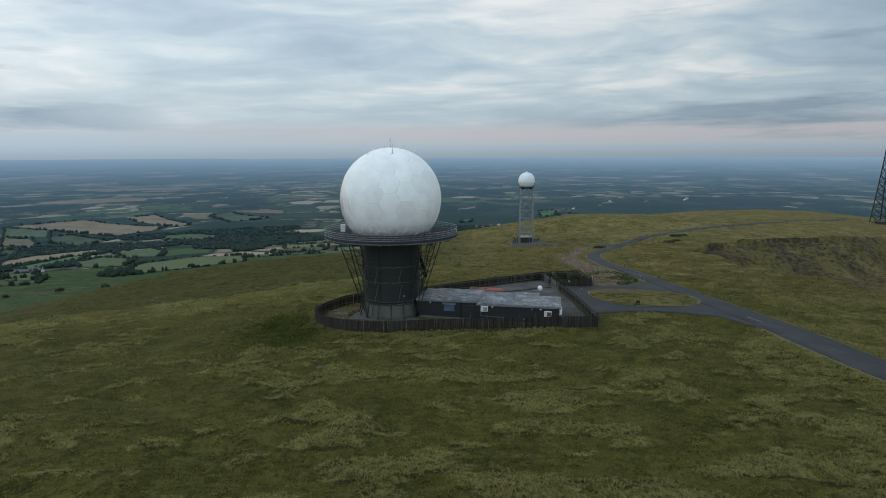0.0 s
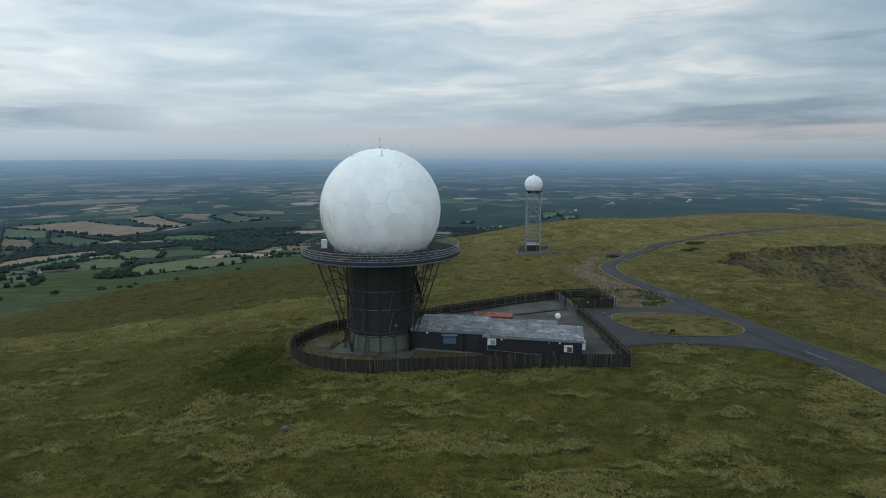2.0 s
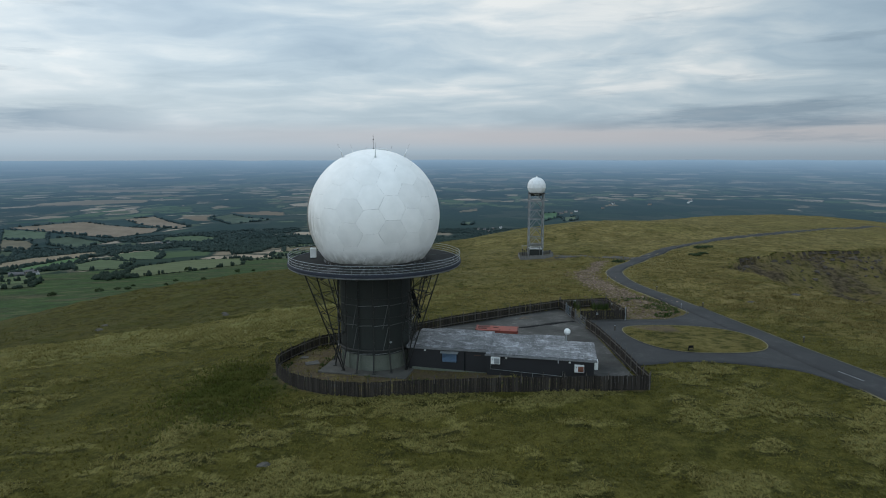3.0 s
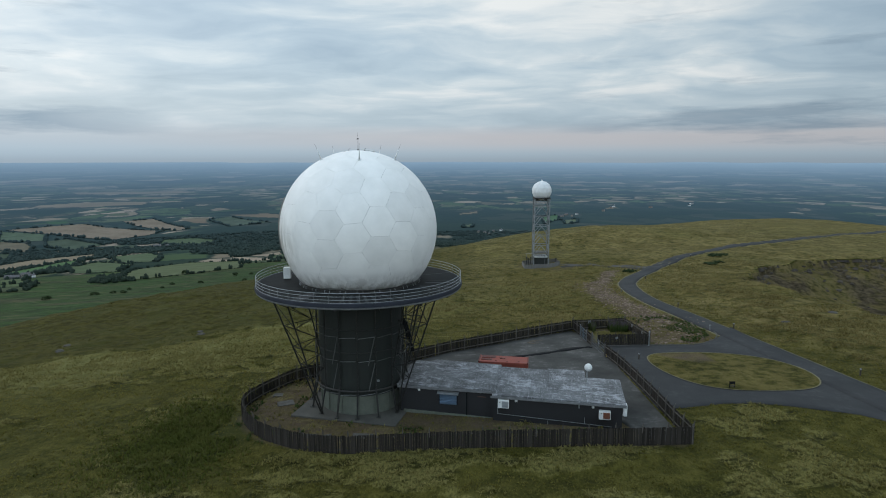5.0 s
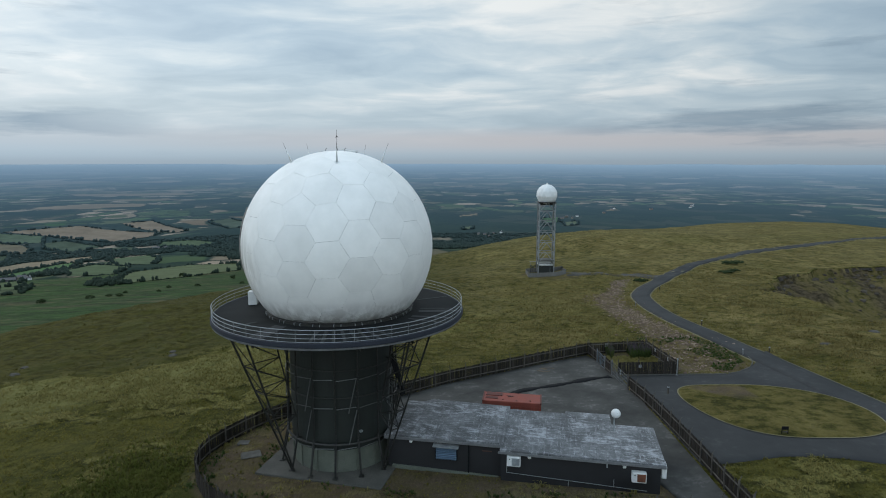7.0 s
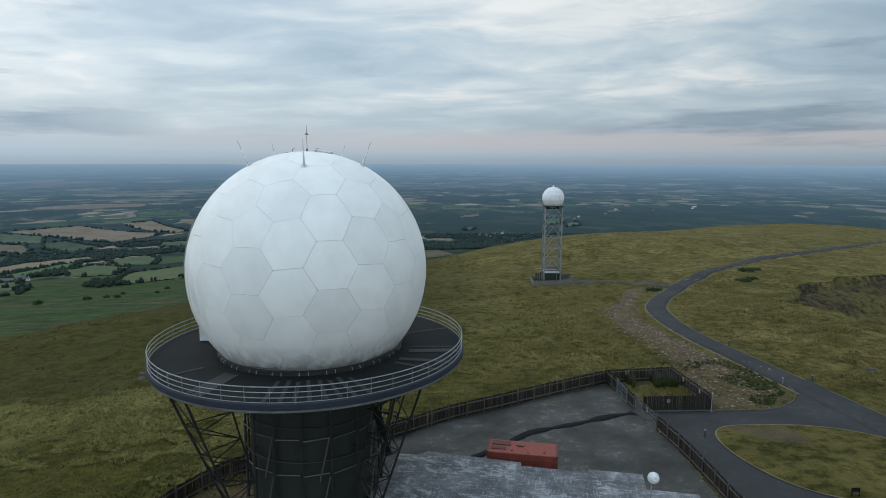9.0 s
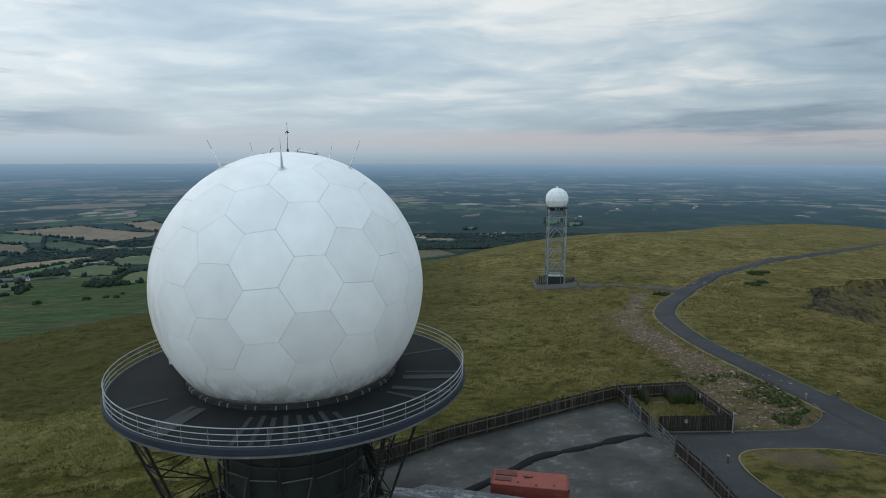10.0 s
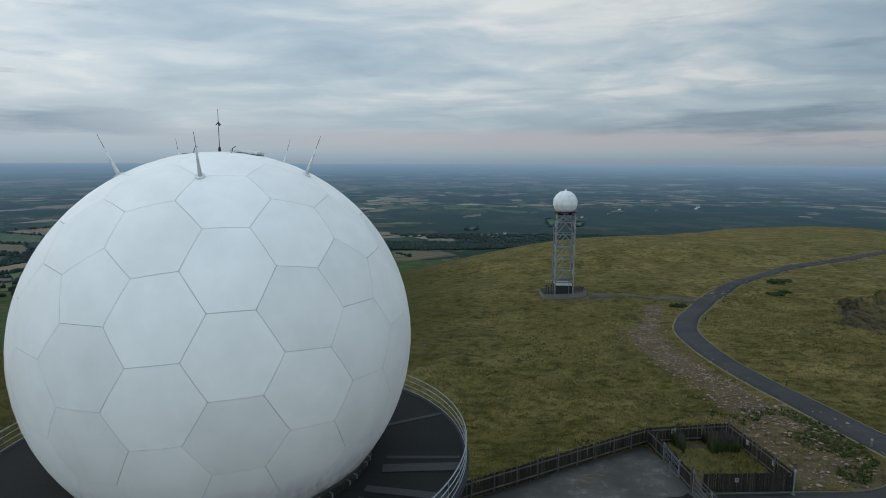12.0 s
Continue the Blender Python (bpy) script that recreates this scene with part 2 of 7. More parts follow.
def roof_material():
    """Old felt: grey, scuffed white in short streaks, darker where water stands."""
    m, g, b = material("felt_roof", 0.75)
    p = g.node("ShaderNodeTexCoord", 3)
    turned = g.node("ShaderNodeMapping", Vector=p, Rotation=(0, 0, radians(10.3)))
    rnd_ = g.node("ShaderNodeObjectInfo", "Random")
    big = g.noise(turned, 0.45, 6, 0.7)
    worn = g.noise(g.node("ShaderNodeMapping", Vector=turned, Scale=(0.75, 1.8, 1)), 1.6, 10, 0.8)
    runs = g.noise(g.node("ShaderNodeMapping", Vector=turned, Scale=(4.5, 0.5, 1)), 1.5, 8, 0.78)
    along = g.noise(g.node("ShaderNodeMapping", Vector=turned, Scale=(0.35, 5.0, 1)), 1.4, 8, 0.78)
    fine = g.noise(p, 14.0, 4, 0.7)
    col = g.mix(g.ramp(big, (0.40, 0.0), (0.60, 1.0)), (0.070, 0.072, 0.076, 1), (0.145, 0.148, 0.155, 1))
    white = g.math("ADD", worn, g.math("ADD", g.math("MULTIPLY", g.math("SUBTRACT", rnd_, 0.5), 0.10), g.math("MULTIPLY", g.math("SUBTRACT", big, 0.5), 0.35)))
    col = g.mix(g.math("MULTIPLY", g.ramp(white, (0.50, 0.0), (0.60, 1.0)), 0.85), col, (0.36, 0.37, 0.39, 1))
    col = g.mix(g.math("MULTIPLY", g.ramp(runs, (0.56, 0.0), (0.63, 1.0)), 0.6), col, (0.40, 0.41, 0.43, 1))
    col = g.mix(g.math("MULTIPLY", g.ramp(along, (0.57, 0.0), (0.63, 1.0)), 0.6), col, (0.38, 0.39, 0.41, 1))
    col = g.mix(g.math("MULTIPLY", g.ramp(runs, (0.36, 1.0), (0.45, 0.0)), 0.5), col, (0.045, 0.047, 0.052, 1))
    col = g.mix(g.math("MULTIPLY", g.ramp(fine, (0.50, 0.0), (0.70, 1.0)), 0.45), col, (0.055, 0.058, 0.063, 1))
    g.l.new(col, b.inputs["Base Color"])
    bump(g, b, fine, 0.3, 0.02)
    return m


def field_material(name, rough=0.95):
    """Colour from the crop of each field, distance haze included, with tractor lines and patchy growth."""
    m, g, b = material(name, rough, 0, 0.1)
    p = g.node("ShaderNodeTexCoord", 3)
    crop = g.node("ShaderNodeAttribute", 0, [("attribute_name", "crop")])
    n = g.noise(p, 0.02, 5, 0.65)
    g.l.new(g.node("ShaderNodeHueSaturation", Value=g.span(n, 0.25, 0.75, 0.75, 1.25), Color=crop), b.inputs["Base Color"])
    return m


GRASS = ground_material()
ROAD = asphalt_material("road_asphalt", (0.033, 0.034, 0.035), (0.047, 0.048, 0.049), (0.068, 0.068, 0.067))
YARD = asphalt_material("yard_asphalt", (0.042, 0.041, 0.038), (0.088, 0.086, 0.080), (0.17, 0.165, 0.155))
TAR = plain("tar", (0.009, 0.0095, 0.010), (0.016, 0.0165, 0.018), 2, 30, 0.85)
TAR.node_tree.nodes["Principled BSDF"].inputs["Specular IOR Level"].default_value = 0.08
PANEL = radome_material()
SEAM = plain("seam", (0.15, 0.142, 0.13), (0.24, 0.228, 0.212), 1, 10)
ROOF = roof_material()
CLAD = plain("dark_cladding", (0.0075, 0.0105, 0.009), (0.017, 0.022, 0.018), 0.9, 14, 0.65, 0, 0.3)
CONC = plain("concrete_panel", (0.090, 0.103, 0.082), (0.135, 0.145, 0.118), 0.7, 12, 0.85)
SLAB = plain("slab_concrete", (0.055, 0.054, 0.047), (0.098, 0.094, 0.082), 0.5, 9, 0.9)
STEEL = plain("dark_steel", (0.017, 0.0175, 0.017), (0.036, 0.035, 0.031), 1.5, 25, 0.55, 0.3)
GALV = plain("galvanised_steel", (0.26, 0.28, 0.29), (0.38, 0.40, 0.41), 1.5, 25, 0.45, 0.5)
RAILP = plain("rail_paint", (0.24, 0.255, 0.27), (0.34, 0.355, 0.37), 1.0, 20, 0.5, 0.2)
DECK = plain("deck_felt", (0.0085, 0.0098, 0.0098), (0.019, 0.021, 0.021), 0.35, 7, 0.8)
DECK.node_tree.nodes["Principled BSDF"].inputs["Specular IOR Level"].default_value = 0.15
EDGE = plain("deck_edge", (0.011, 0.014, 0.024), (0.024, 0.028, 0.042), 0.8, 9, 0.8)
WALLP = plain("black_wall", (0.011, 0.011, 0.013), (0.020, 0.020, 0.022), 0.8, 14, 0.7)
WOOD = plain("weathered_wood", (0.036, 0.029, 0.023), (0.080, 0.067, 0.055), 1.4, 18, 0.9, 0, 0.5)
POSTW = plain("post_wood", (0.060, 0.053, 0.045), (0.115, 0.103, 0.090), 1.4, 18, 0.9, 0, 0.5)


def paling_material():
    m, g, b = material("paling_wood", 0.92, 0, 0.2)
    p = g.node("ShaderNodeTexCoord", 3)
    rnd_ = g.math("FRACT", g.math("ADD", g.node("ShaderNodeObjectInfo", "Random"), g.node("ShaderNodeNewGeometry", "Random Per Island")))
    grain = g.noise(g.node("ShaderNodeMapping", Vector=p, Scale=(9, 9, 0.8)), 2.0, 4, 0.6)
    col = g.mix(g.ramp(rnd_, (0.0, 0.0), (0.75, 0.55), (1.0, 1.0)), (0.015, 0.012, 0.010, 1), (0.058, 0.051, 0.043, 1))
    col = g.mix(g.math("MULTIPLY", grain, 0.6), col, (0.020, 0.017, 0.014, 1))
    g.l.new(col, b.inputs["Base Color"])
    bump(g, b, grain, 0.4, 0.01)
    return m


PALE_W = paling_material()
WHITE = plain("white_paint", (0.62, 0.63, 0.62), (0.74, 0.75, 0.74), 1, 20, 0.5)
BLUE = plain("blue_louvre", (0.085, 0.14, 0.21), (0.12, 0.18, 0.26), 1, 20, 0.5)
RED = plain("red_oxide", (0.21, 0.045, 0.030), (0.29, 0.068, 0.045), 0.8, 12, 0.7)
RUST = plain("rust", (0.13, 0.045, 0.022), (0.20, 0.075, 0.04), 3, 20, 0.8)
KERB = plain("kerb_verge", (0.12, 0.105, 0.052), (0.20, 0.178, 0.098), 0.8, 6, 0.95)
FIELD = field_material("field_crop")


# ---- helpers for meshes ----
def bm_object(name, bm, mat, parent=None, label="", smooth=False):
    me = bpy.data.meshes.new(name)
    bm.to_mesh(me)
    bm.free()
    me.materials.append(mat)
    if smooth:
        me.polygons.foreach_set("use_smooth", [True] * len(me.polygons))
    ob = new(name, me)
    if parent is not None:
        ob.parent = parent
    if label:
        ob["label"] = label
    return ob


def part(name, bm, mat, parent, label="", smooth=False):
    return bm_object(name, bm, mat, parent, label, smooth)


def thing(name, at, label, category, group="", turn=0.0):
    ob = new(name)
    ob.empty_display_size = 0.1
    ob.matrix_basis = pose(*at, 0, 0, turn)
    return tagged(ob, label, category, group)


def raw(name, verts, faces, mat, parent=None, smooth=False):
    """A mesh object from arrays of points and faces."""
    me = bpy.data.meshes.new(name)
    me.from_pydata([tuple(v) for v in verts], [], [tuple(f) for f in faces])
    me.materials.append(mat)
    if smooth:
        me.polygons.foreach_set("use_smooth", [True] * len(me.polygons))
    me.update()
    ob = new(name, me)
    if parent is not None:
        ob.parent = parent
    return ob


def box(bm, size, at=(0, 0, 0), turn=None, bevel=0.0):
    m = Matrix.Translation(at) @ (turn if turn is not None else Matrix()) @ Matrix.Diagonal((*size, 1))
    r = bmesh.ops.create_cube(bm, size=1, matrix=m)
    if bevel:
        ed = list({e for v in r["verts"] for e in v.link_edges})
        bmesh.ops.bevel(bm, geom=ed, offset=bevel, segments=1, affect="EDGES")


def tube(bm, a, b, r, n=6, r2=None):
    a, b = Vector(a), Vector(b)
    q = (b - a).to_track_quat("Z", "Y").to_matrix().to_4x4()
    bmesh.ops.create_cone(bm, cap_ends=True, segments=n, radius1=r, radius2=r if r2 is None else r2, depth=(b - a).length, matrix=Matrix.Translation((a + b) / 2) @ q)


def hoop(bm, radius, z, r, seg=96, n=6, a0=0.0, a1=2 * math.pi):
    """A round bar bent to a circle or an arc."""
    full = abs(a1 - a0 - 2 * math.pi) < 1e-6
    rings = []
    for i in range(seg if full else seg + 1):
        a = a0 + (a1 - a0) * i / seg
        c, s = math.cos(a), math.sin(a)
        rings.append([bm.verts.new(((radius + r * math.cos(t)) * c, (radius + r * math.cos(t)) * s, z + r * math.sin(t))) for t in [2 * math.pi * k / n for k in range(n)]])
    for i in range(seg):
        p, q = rings[i], rings[(i + 1) % len(rings)]
        for k in range(n):
            bm.faces.new((p[k], q[k], q[(k + 1) % n], p[(k + 1) % n]))


def lathe(bm, prof, seg=96, close=False):
    """Turns a profile of (radius, height) round the z axis."""
    rings = [[bm.verts.new((r * math.cos(2 * math.pi * i / seg), r * math.sin(2 * math.pi * i / seg), z)) for i in range(seg)] for r, z in prof]
    for a, b in zip(rings, rings[1:] + (rings[:1] if close else [])):
        for i in range(seg):
            j = (i + 1) % seg
            bm.faces.new((a[i], a[j], b[j], b[i]))
    return rings


# ---- the lie of the land ----
def value_noise(x, y, size, seed):
    x, y = np.asarray(x, float) / size, np.asarray(y, float) / size
    xi, yi = np.floor(x), np.floor(y)
    fx, fy = x - xi, y - yi
    fx, fy = fx * fx * (3 - 2 * fx), fy * fy * (3 - 2 * fy)

    def h(i, j):
        v = np.sin(i * 127.1 + j * 311.7 + seed * 74.7) * 43758.5453
        return v - np.floor(v)

    a, b, c, d = h(xi, yi), h(xi + 1, yi), h(xi, yi + 1), h(xi + 1, yi + 1)
    return (a + (b - a) * fx) * (1 - fy) + (c + (d - c) * fx) * fy - 0.5


def ease(v, a, b):
    t = np.clip((v - a) / (b - a), 0, 1)
    return t * t * (3 - 2 * t)


def paved(x, y):
    """1 on and beside roads, yard and tower base, 0 out on the moor."""
    w = ease(np.abs(x - np.interp(y, ROAD_Y, ROAD_X)), 9.0, 5.0) * ease(y, 128, 120)
    yard = ease(x, 28, 33) * ease(x, 60, 56) * ease(y, -9, -5) * ease(y, 26, 22)
    comp = ease(x, -16, -13) * ease(x, 44, 41) * ease(y, -16, -13.5) * ease(y, 35, 33)
    return np.maximum(np.maximum(w, yard), comp)


ROAD_Y = (-120, -48, -30, -12, 4, 26, 38, 52, 68, 85, 96, 105, 124)
ROAD_X = (76, 66.5, 63.2, 61.0, 58.6, 55.6, 54.0, 52.7, 53.2, 56.0, 60.3, 65.0, 77.0)


RIM_X = (84.5, 87.6, 91.5, 94.6, 96.3, 98.8, 101.0, 104.8, 107.0, 109.3, 116.6, 120.5, 126, 131, 139, 152, 162, 185, 260)
RIM_Y = (89.5, 93.8, 95.6, 98.6, 104.5, 107.4, 113.0, 115.0, 120.5, 122.6, 126.4, 127.5, 132.5, 135.8, 137.0, 139.5, 142, 152, 205)
BROW_Y = (20, 35, 46, 60, 75, 86, 94)
BROW_X = (101, 100, 95.5, 91.5, 92.5, 90.5, 85.5)


def quarry(x, y):
    """Metres inside the broken rim and inside the grassy western brow of the old quarry."""
    jag = 1.2 * value_noise(x, y, 6.5, 4) + 0.8 * value_noise(x, y, 2.6, 5)
    return (np.interp(x, RIM_X, RIM_Y) - y) * 0.72 + jag, x - np.interp(y, BROW_Y, BROW_X) + 2 * value_noise(x, y, 11, 6)


def hill(x, y):
    X, Y = x / 100, y / 100
    z = -0.12 - 5.48 * Y - 1.957 * Y * Y + 3.574 * X + 5.5 * X * Y - 5.03 * X * X
    rim, brow = quarry(x, y)
    bowl = 1 + 0.5 * value_noise(x, y, 24, 3) + 0.3 * value_noise(x, y, 8, 4)
    z = z - (2.2 * ease(rim, 0.2, 1.2) * ease(brow, -2, 3) + 9.5 * bowl * ease(rim, 0.6, 17) * ease(brow, -1, 15)) * ease(rim, 95, 60)
    z = z + 5.9 * ease(y, 36, 108) * ease(x, 5, -75) * (0.55 + 0.45 * ease(x, -150, -85))
    z = z - np.interp(y, (45, 86, 116, 150), (0, 1.28, 2.16, 0.0)) * ease(x, 0, 30)
    z = z + (6.26 + 2.48 * np.clip((x - 60) / 100, -1, 3)) * ease(y, 171, 219) * ease(x, -45, 10) * ease(x, 190, 60)
    level = ease(x, -13, -9) * ease(x, 34, 30) * ease(y, -12, -8.5) * ease(y, 16, 6)
    z = z * (1 - 0.75 * level)
    rough = 1 - paved(x, y)
    z = z + rough * (1.6 * value_noise(x, y, 46, 1) + 0.5 * value_noise(x, y, 13, 2) + 0.5 * value_noise(x, y, 4.3, 6) + 0.26 * value_noise(x, y, 1.9, 7))
    crowd = tussocks(x, y, np.interp(x, CREST_X, CREST_Y)) + 0.5 * value_noise(x, y, 1.6, 58)
    return z + rough * 0.34 * ease(crowd, -0.04, 0.16) * ease(np.hypot(x, y), 190, 120)


CREST_X, CREST_Y = (-120, -73, -60, -41, -31, -18, 10, 60), (22, 29, 36, 36, 44, 46, 62, 70)


def tussocks(x, y, crest):
    """Where pale tussocks crowd together; more of them on the shoulder below the crest."""
    t = 0.65 * value_noise(x / 1.5, y, 7, 51) + 0.85 * value_noise(x / 1.6, y, 2.7, 52) + 0.45 * value_noise(x, y, 29, 53)
    return t + 0.3 * ease(y - crest, -24, -6) * ease(y - crest, 2, -2) * ease(x, 20, -5) + 0.22 * ease(x, 48, 80) + 0.2 * ease(y, 30, 75) * ease(y, 150, 95) * ease(x, 4, 30) - 0.10 + 0.12 * ease(x, 6, 24) * ease(y, -4, -12)


PROFILE_D = (0, 300, 700, 1000, 1400, 1600, 2500, 4000, 10000, 40000, 90000)
PROFILE_Z = (-40, -75, -150, -185, -222, -243, -312, -372, -440, -470, -480)
SKYLINE_A = (-180, -120, -60, -39, -14, 8, 17.5, 24.5, 35.5, 60, 120, 180)
SKYLINE_R = (420, 300, 165, 168, 155, 425, 423, 485, 725, 700, 500, 420)


def land(x, y):
    """Place in the model of the spot that lies x, y metres from the tower in truth: the far plain is drawn in to fit."""
    x, y = np.asarray(x, float), np.asarray(y, float)
    d = np.hypot(x, y)
    ang = np.degrees(np.arctan2(x, y))
    edge = np.interp(ang, SKYLINE_A, SKYLINE_R)
    roll = (26 * value_noise(x, y, 900, 11) * ease(d, 500, 1500) + 9 * value_noise(x, y, 330, 12) * ease(d, 300, 900)) * ease(d, 7000, 3000)
    dip = (27.4 - np.interp(d, PROFILE_D, PROFILE_Z) - roll) / np.maximum(d, 1) + np.minimum(d, 31000) / 1.5e7
    r = np.where(d < 2500, d, 2500 + 2300 * (1 - np.exp(-(d - 2500) / 8000)))
    # low hills stand along the far edge of the plain
    dip = dip - (0.0105 + 0.0016 * value_noise(3 * ang, 0 * ang, 9, 13)) * ease(d, 5000, 31000)
    low = 27.4 - r * dip
    w = ease(d, edge * 0.96, edge * 0.96 + 330)
    xs, ys = np.clip(x, -700, 700), np.clip(y, -700, 700)
    z = hill(xs, ys) * (1 - w) + low * w
    k = r / np.maximum(d, 1e-6)
    return x * k, y * k, z, w


def height(x, y):
    return float(land(x, y)[2])


def sheet(name, radii, label, category, mat, step=0.36):
    a = np.radians(np.concatenate([np.arange(-52, 52, step), np.arange(52, 308, 2.0)]))
    n = len(a)
    rr, aa = np.meshgrid(radii, a, indexing="ij")
    x, y = rr * np.sin(aa), rr * np.cos(aa)
    mx, my, mz, w = land(x, y)
    v = np.stack([mx, my, mz], -1).reshape(-1, 3)
    i, j = np.meshgrid(np.arange(len(radii) - 1), np.arange(n), indexing="ij")
    k = (j + 1) % n
    f = np.stack([i * n + j, (i + 1) * n + j, (i + 1) * n + k, i * n + k], -1).reshape(-1, 4)
    me = bpy.data.meshes.new(name)
    me.vertices.add(len(v)), me.vertices.foreach_set("co", v.ravel())
    me.loops.add(len(f) * 4), me.loops.foreach_set("vertex_index", f[:, ::-1].ravel())
    me.polygons.add(len(f)), me.polygons.foreach_set("loop_start", np.arange(0, len(f) * 4, 4))
    me.polygons.foreach_set("use_smooth", np.ones(len(f), bool))
    me.update()
    me.validate()
    me.materials.append(mat)
    ob = tagged(new(name, me), label, category, "", "structure")
    return ob, me, x.ravel(), y.ravel(), w.ravel()


def attribute(me, name, values):
    me.attributes.new(name, "FLOAT", "POINT").data.foreach_set("value", np.asarray(values, np.float32))


near_r = np.concatenate([[0.01], np.arange(0.7, 130, 0.7), 130 * 1.0115 ** np.arange(0, 280)])
near_r = np.concatenate([near_r[near_r < 1520], [1530]])
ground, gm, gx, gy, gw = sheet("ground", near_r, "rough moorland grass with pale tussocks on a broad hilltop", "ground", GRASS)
rim_in, brow_in = quarry(gx, gy)
attribute(gm, "rock", ease(rim_in, -0.4, 0.5) * ease(brow_in, 0.5, 4) * (gx < 260) * ease(rim_in + 12 * value_noise(gx, gy, 14, 9), 46, 18) * (0.4 + 0.6 * ease(value_noise(gx, gy, 7, 10), -0.3, 0.1)))
crest = np.interp(gx, CREST_X, CREST_Y) + 7 * value_noise(gx, gy, 17, 8)
attribute(gm, "tussock", np.clip(tussocks(gx, gy, crest), -1, 1))
attribute(gm, "heath", np.clip(ease(gy - crest, -1, 5) * ease(gx, 34, 4) + 0.35 * ease(gy, 100, 165) * ease(value_noise(gx, gy, 60, 9), -0.3, 0.25), 0, 1))
attribute(gm, "dry", np.clip((0.8 * ease(gy, 5, 45) * ease(gx, -5, 25) + 0.5 * ease(gx, 60, 75)) * (0.75 + 0.8 * value_noise(gx / 1.6, gy, 14, 17)), 0, 1))
attribute(gm, "pale", ease(gy - crest, -24, -6) * ease(gy - crest, 1, -2) * ease(gx, 20, -5))
wpen = (np.hypot(gx + 0.5, gy + 1) < 12.6) | ((gx > 0) & (gx < 32) & (gy > -13.2) & (gy < 0)) | ((gx > 31.5) & (gx < 40) & (gy > 21.7) & (gy < 32))
side = ease(gx, 40.3, 41.5) * ease(gx, 53, 51) * ease(gy, 21.8, 23) * ease(gy, 44, 34)
rub_x = np.interp(gy, (34, 43, 52, 64, 78, 85, 92, 103, 117), (47.6, 46.8, 46.6, 45.6, 46.2, 47.0, 51.0, 55.5, 61.0))
rub_w = np.interp(gy, (34, 44, 55, 70, 84, 92, 103, 117), (4.5, 3.6, 3.0, 3.2, 4.2, 2.2, 1.5, 2.6))
spoil = ease(np.abs(gx - rub_x) / rub_w + 0.9 * value_noise(gx, gy, 3.1, 15), 1.15, 0.6) * ease(gy, 31, 36) * ease(gy, 120, 116)
pen = ease(np.hypot((gx - 44) / 13, (gy - 130) / 8) + 0.7 * value_noise(gx, gy, 5, 16), 1.0, 0.6)
attribute(gm, "bare", np.clip(np.maximum(np.maximum(0.85 * wpen, 0.85 * side), np.maximum(spoil, 0.5 * pen)), 0, 1))
# mask for the rush ground and the painted shade of its hollow
attribute(gm, "rush", np.clip(ease(np.hypot((gx + 16.5) / 7, (gy + 9) / 12) + 0.6 * value_noise(gx, gy, 6, 13) + 0.4 * value_noise(gx, gy, 2.2, 14), 1.25, 0.5), 0, 1))
attribute(gm, "pasture", ease(gw, 0.25, 0.6))


# haze colours, blended into base colours in place of real air
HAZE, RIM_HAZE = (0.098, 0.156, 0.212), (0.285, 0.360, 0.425)


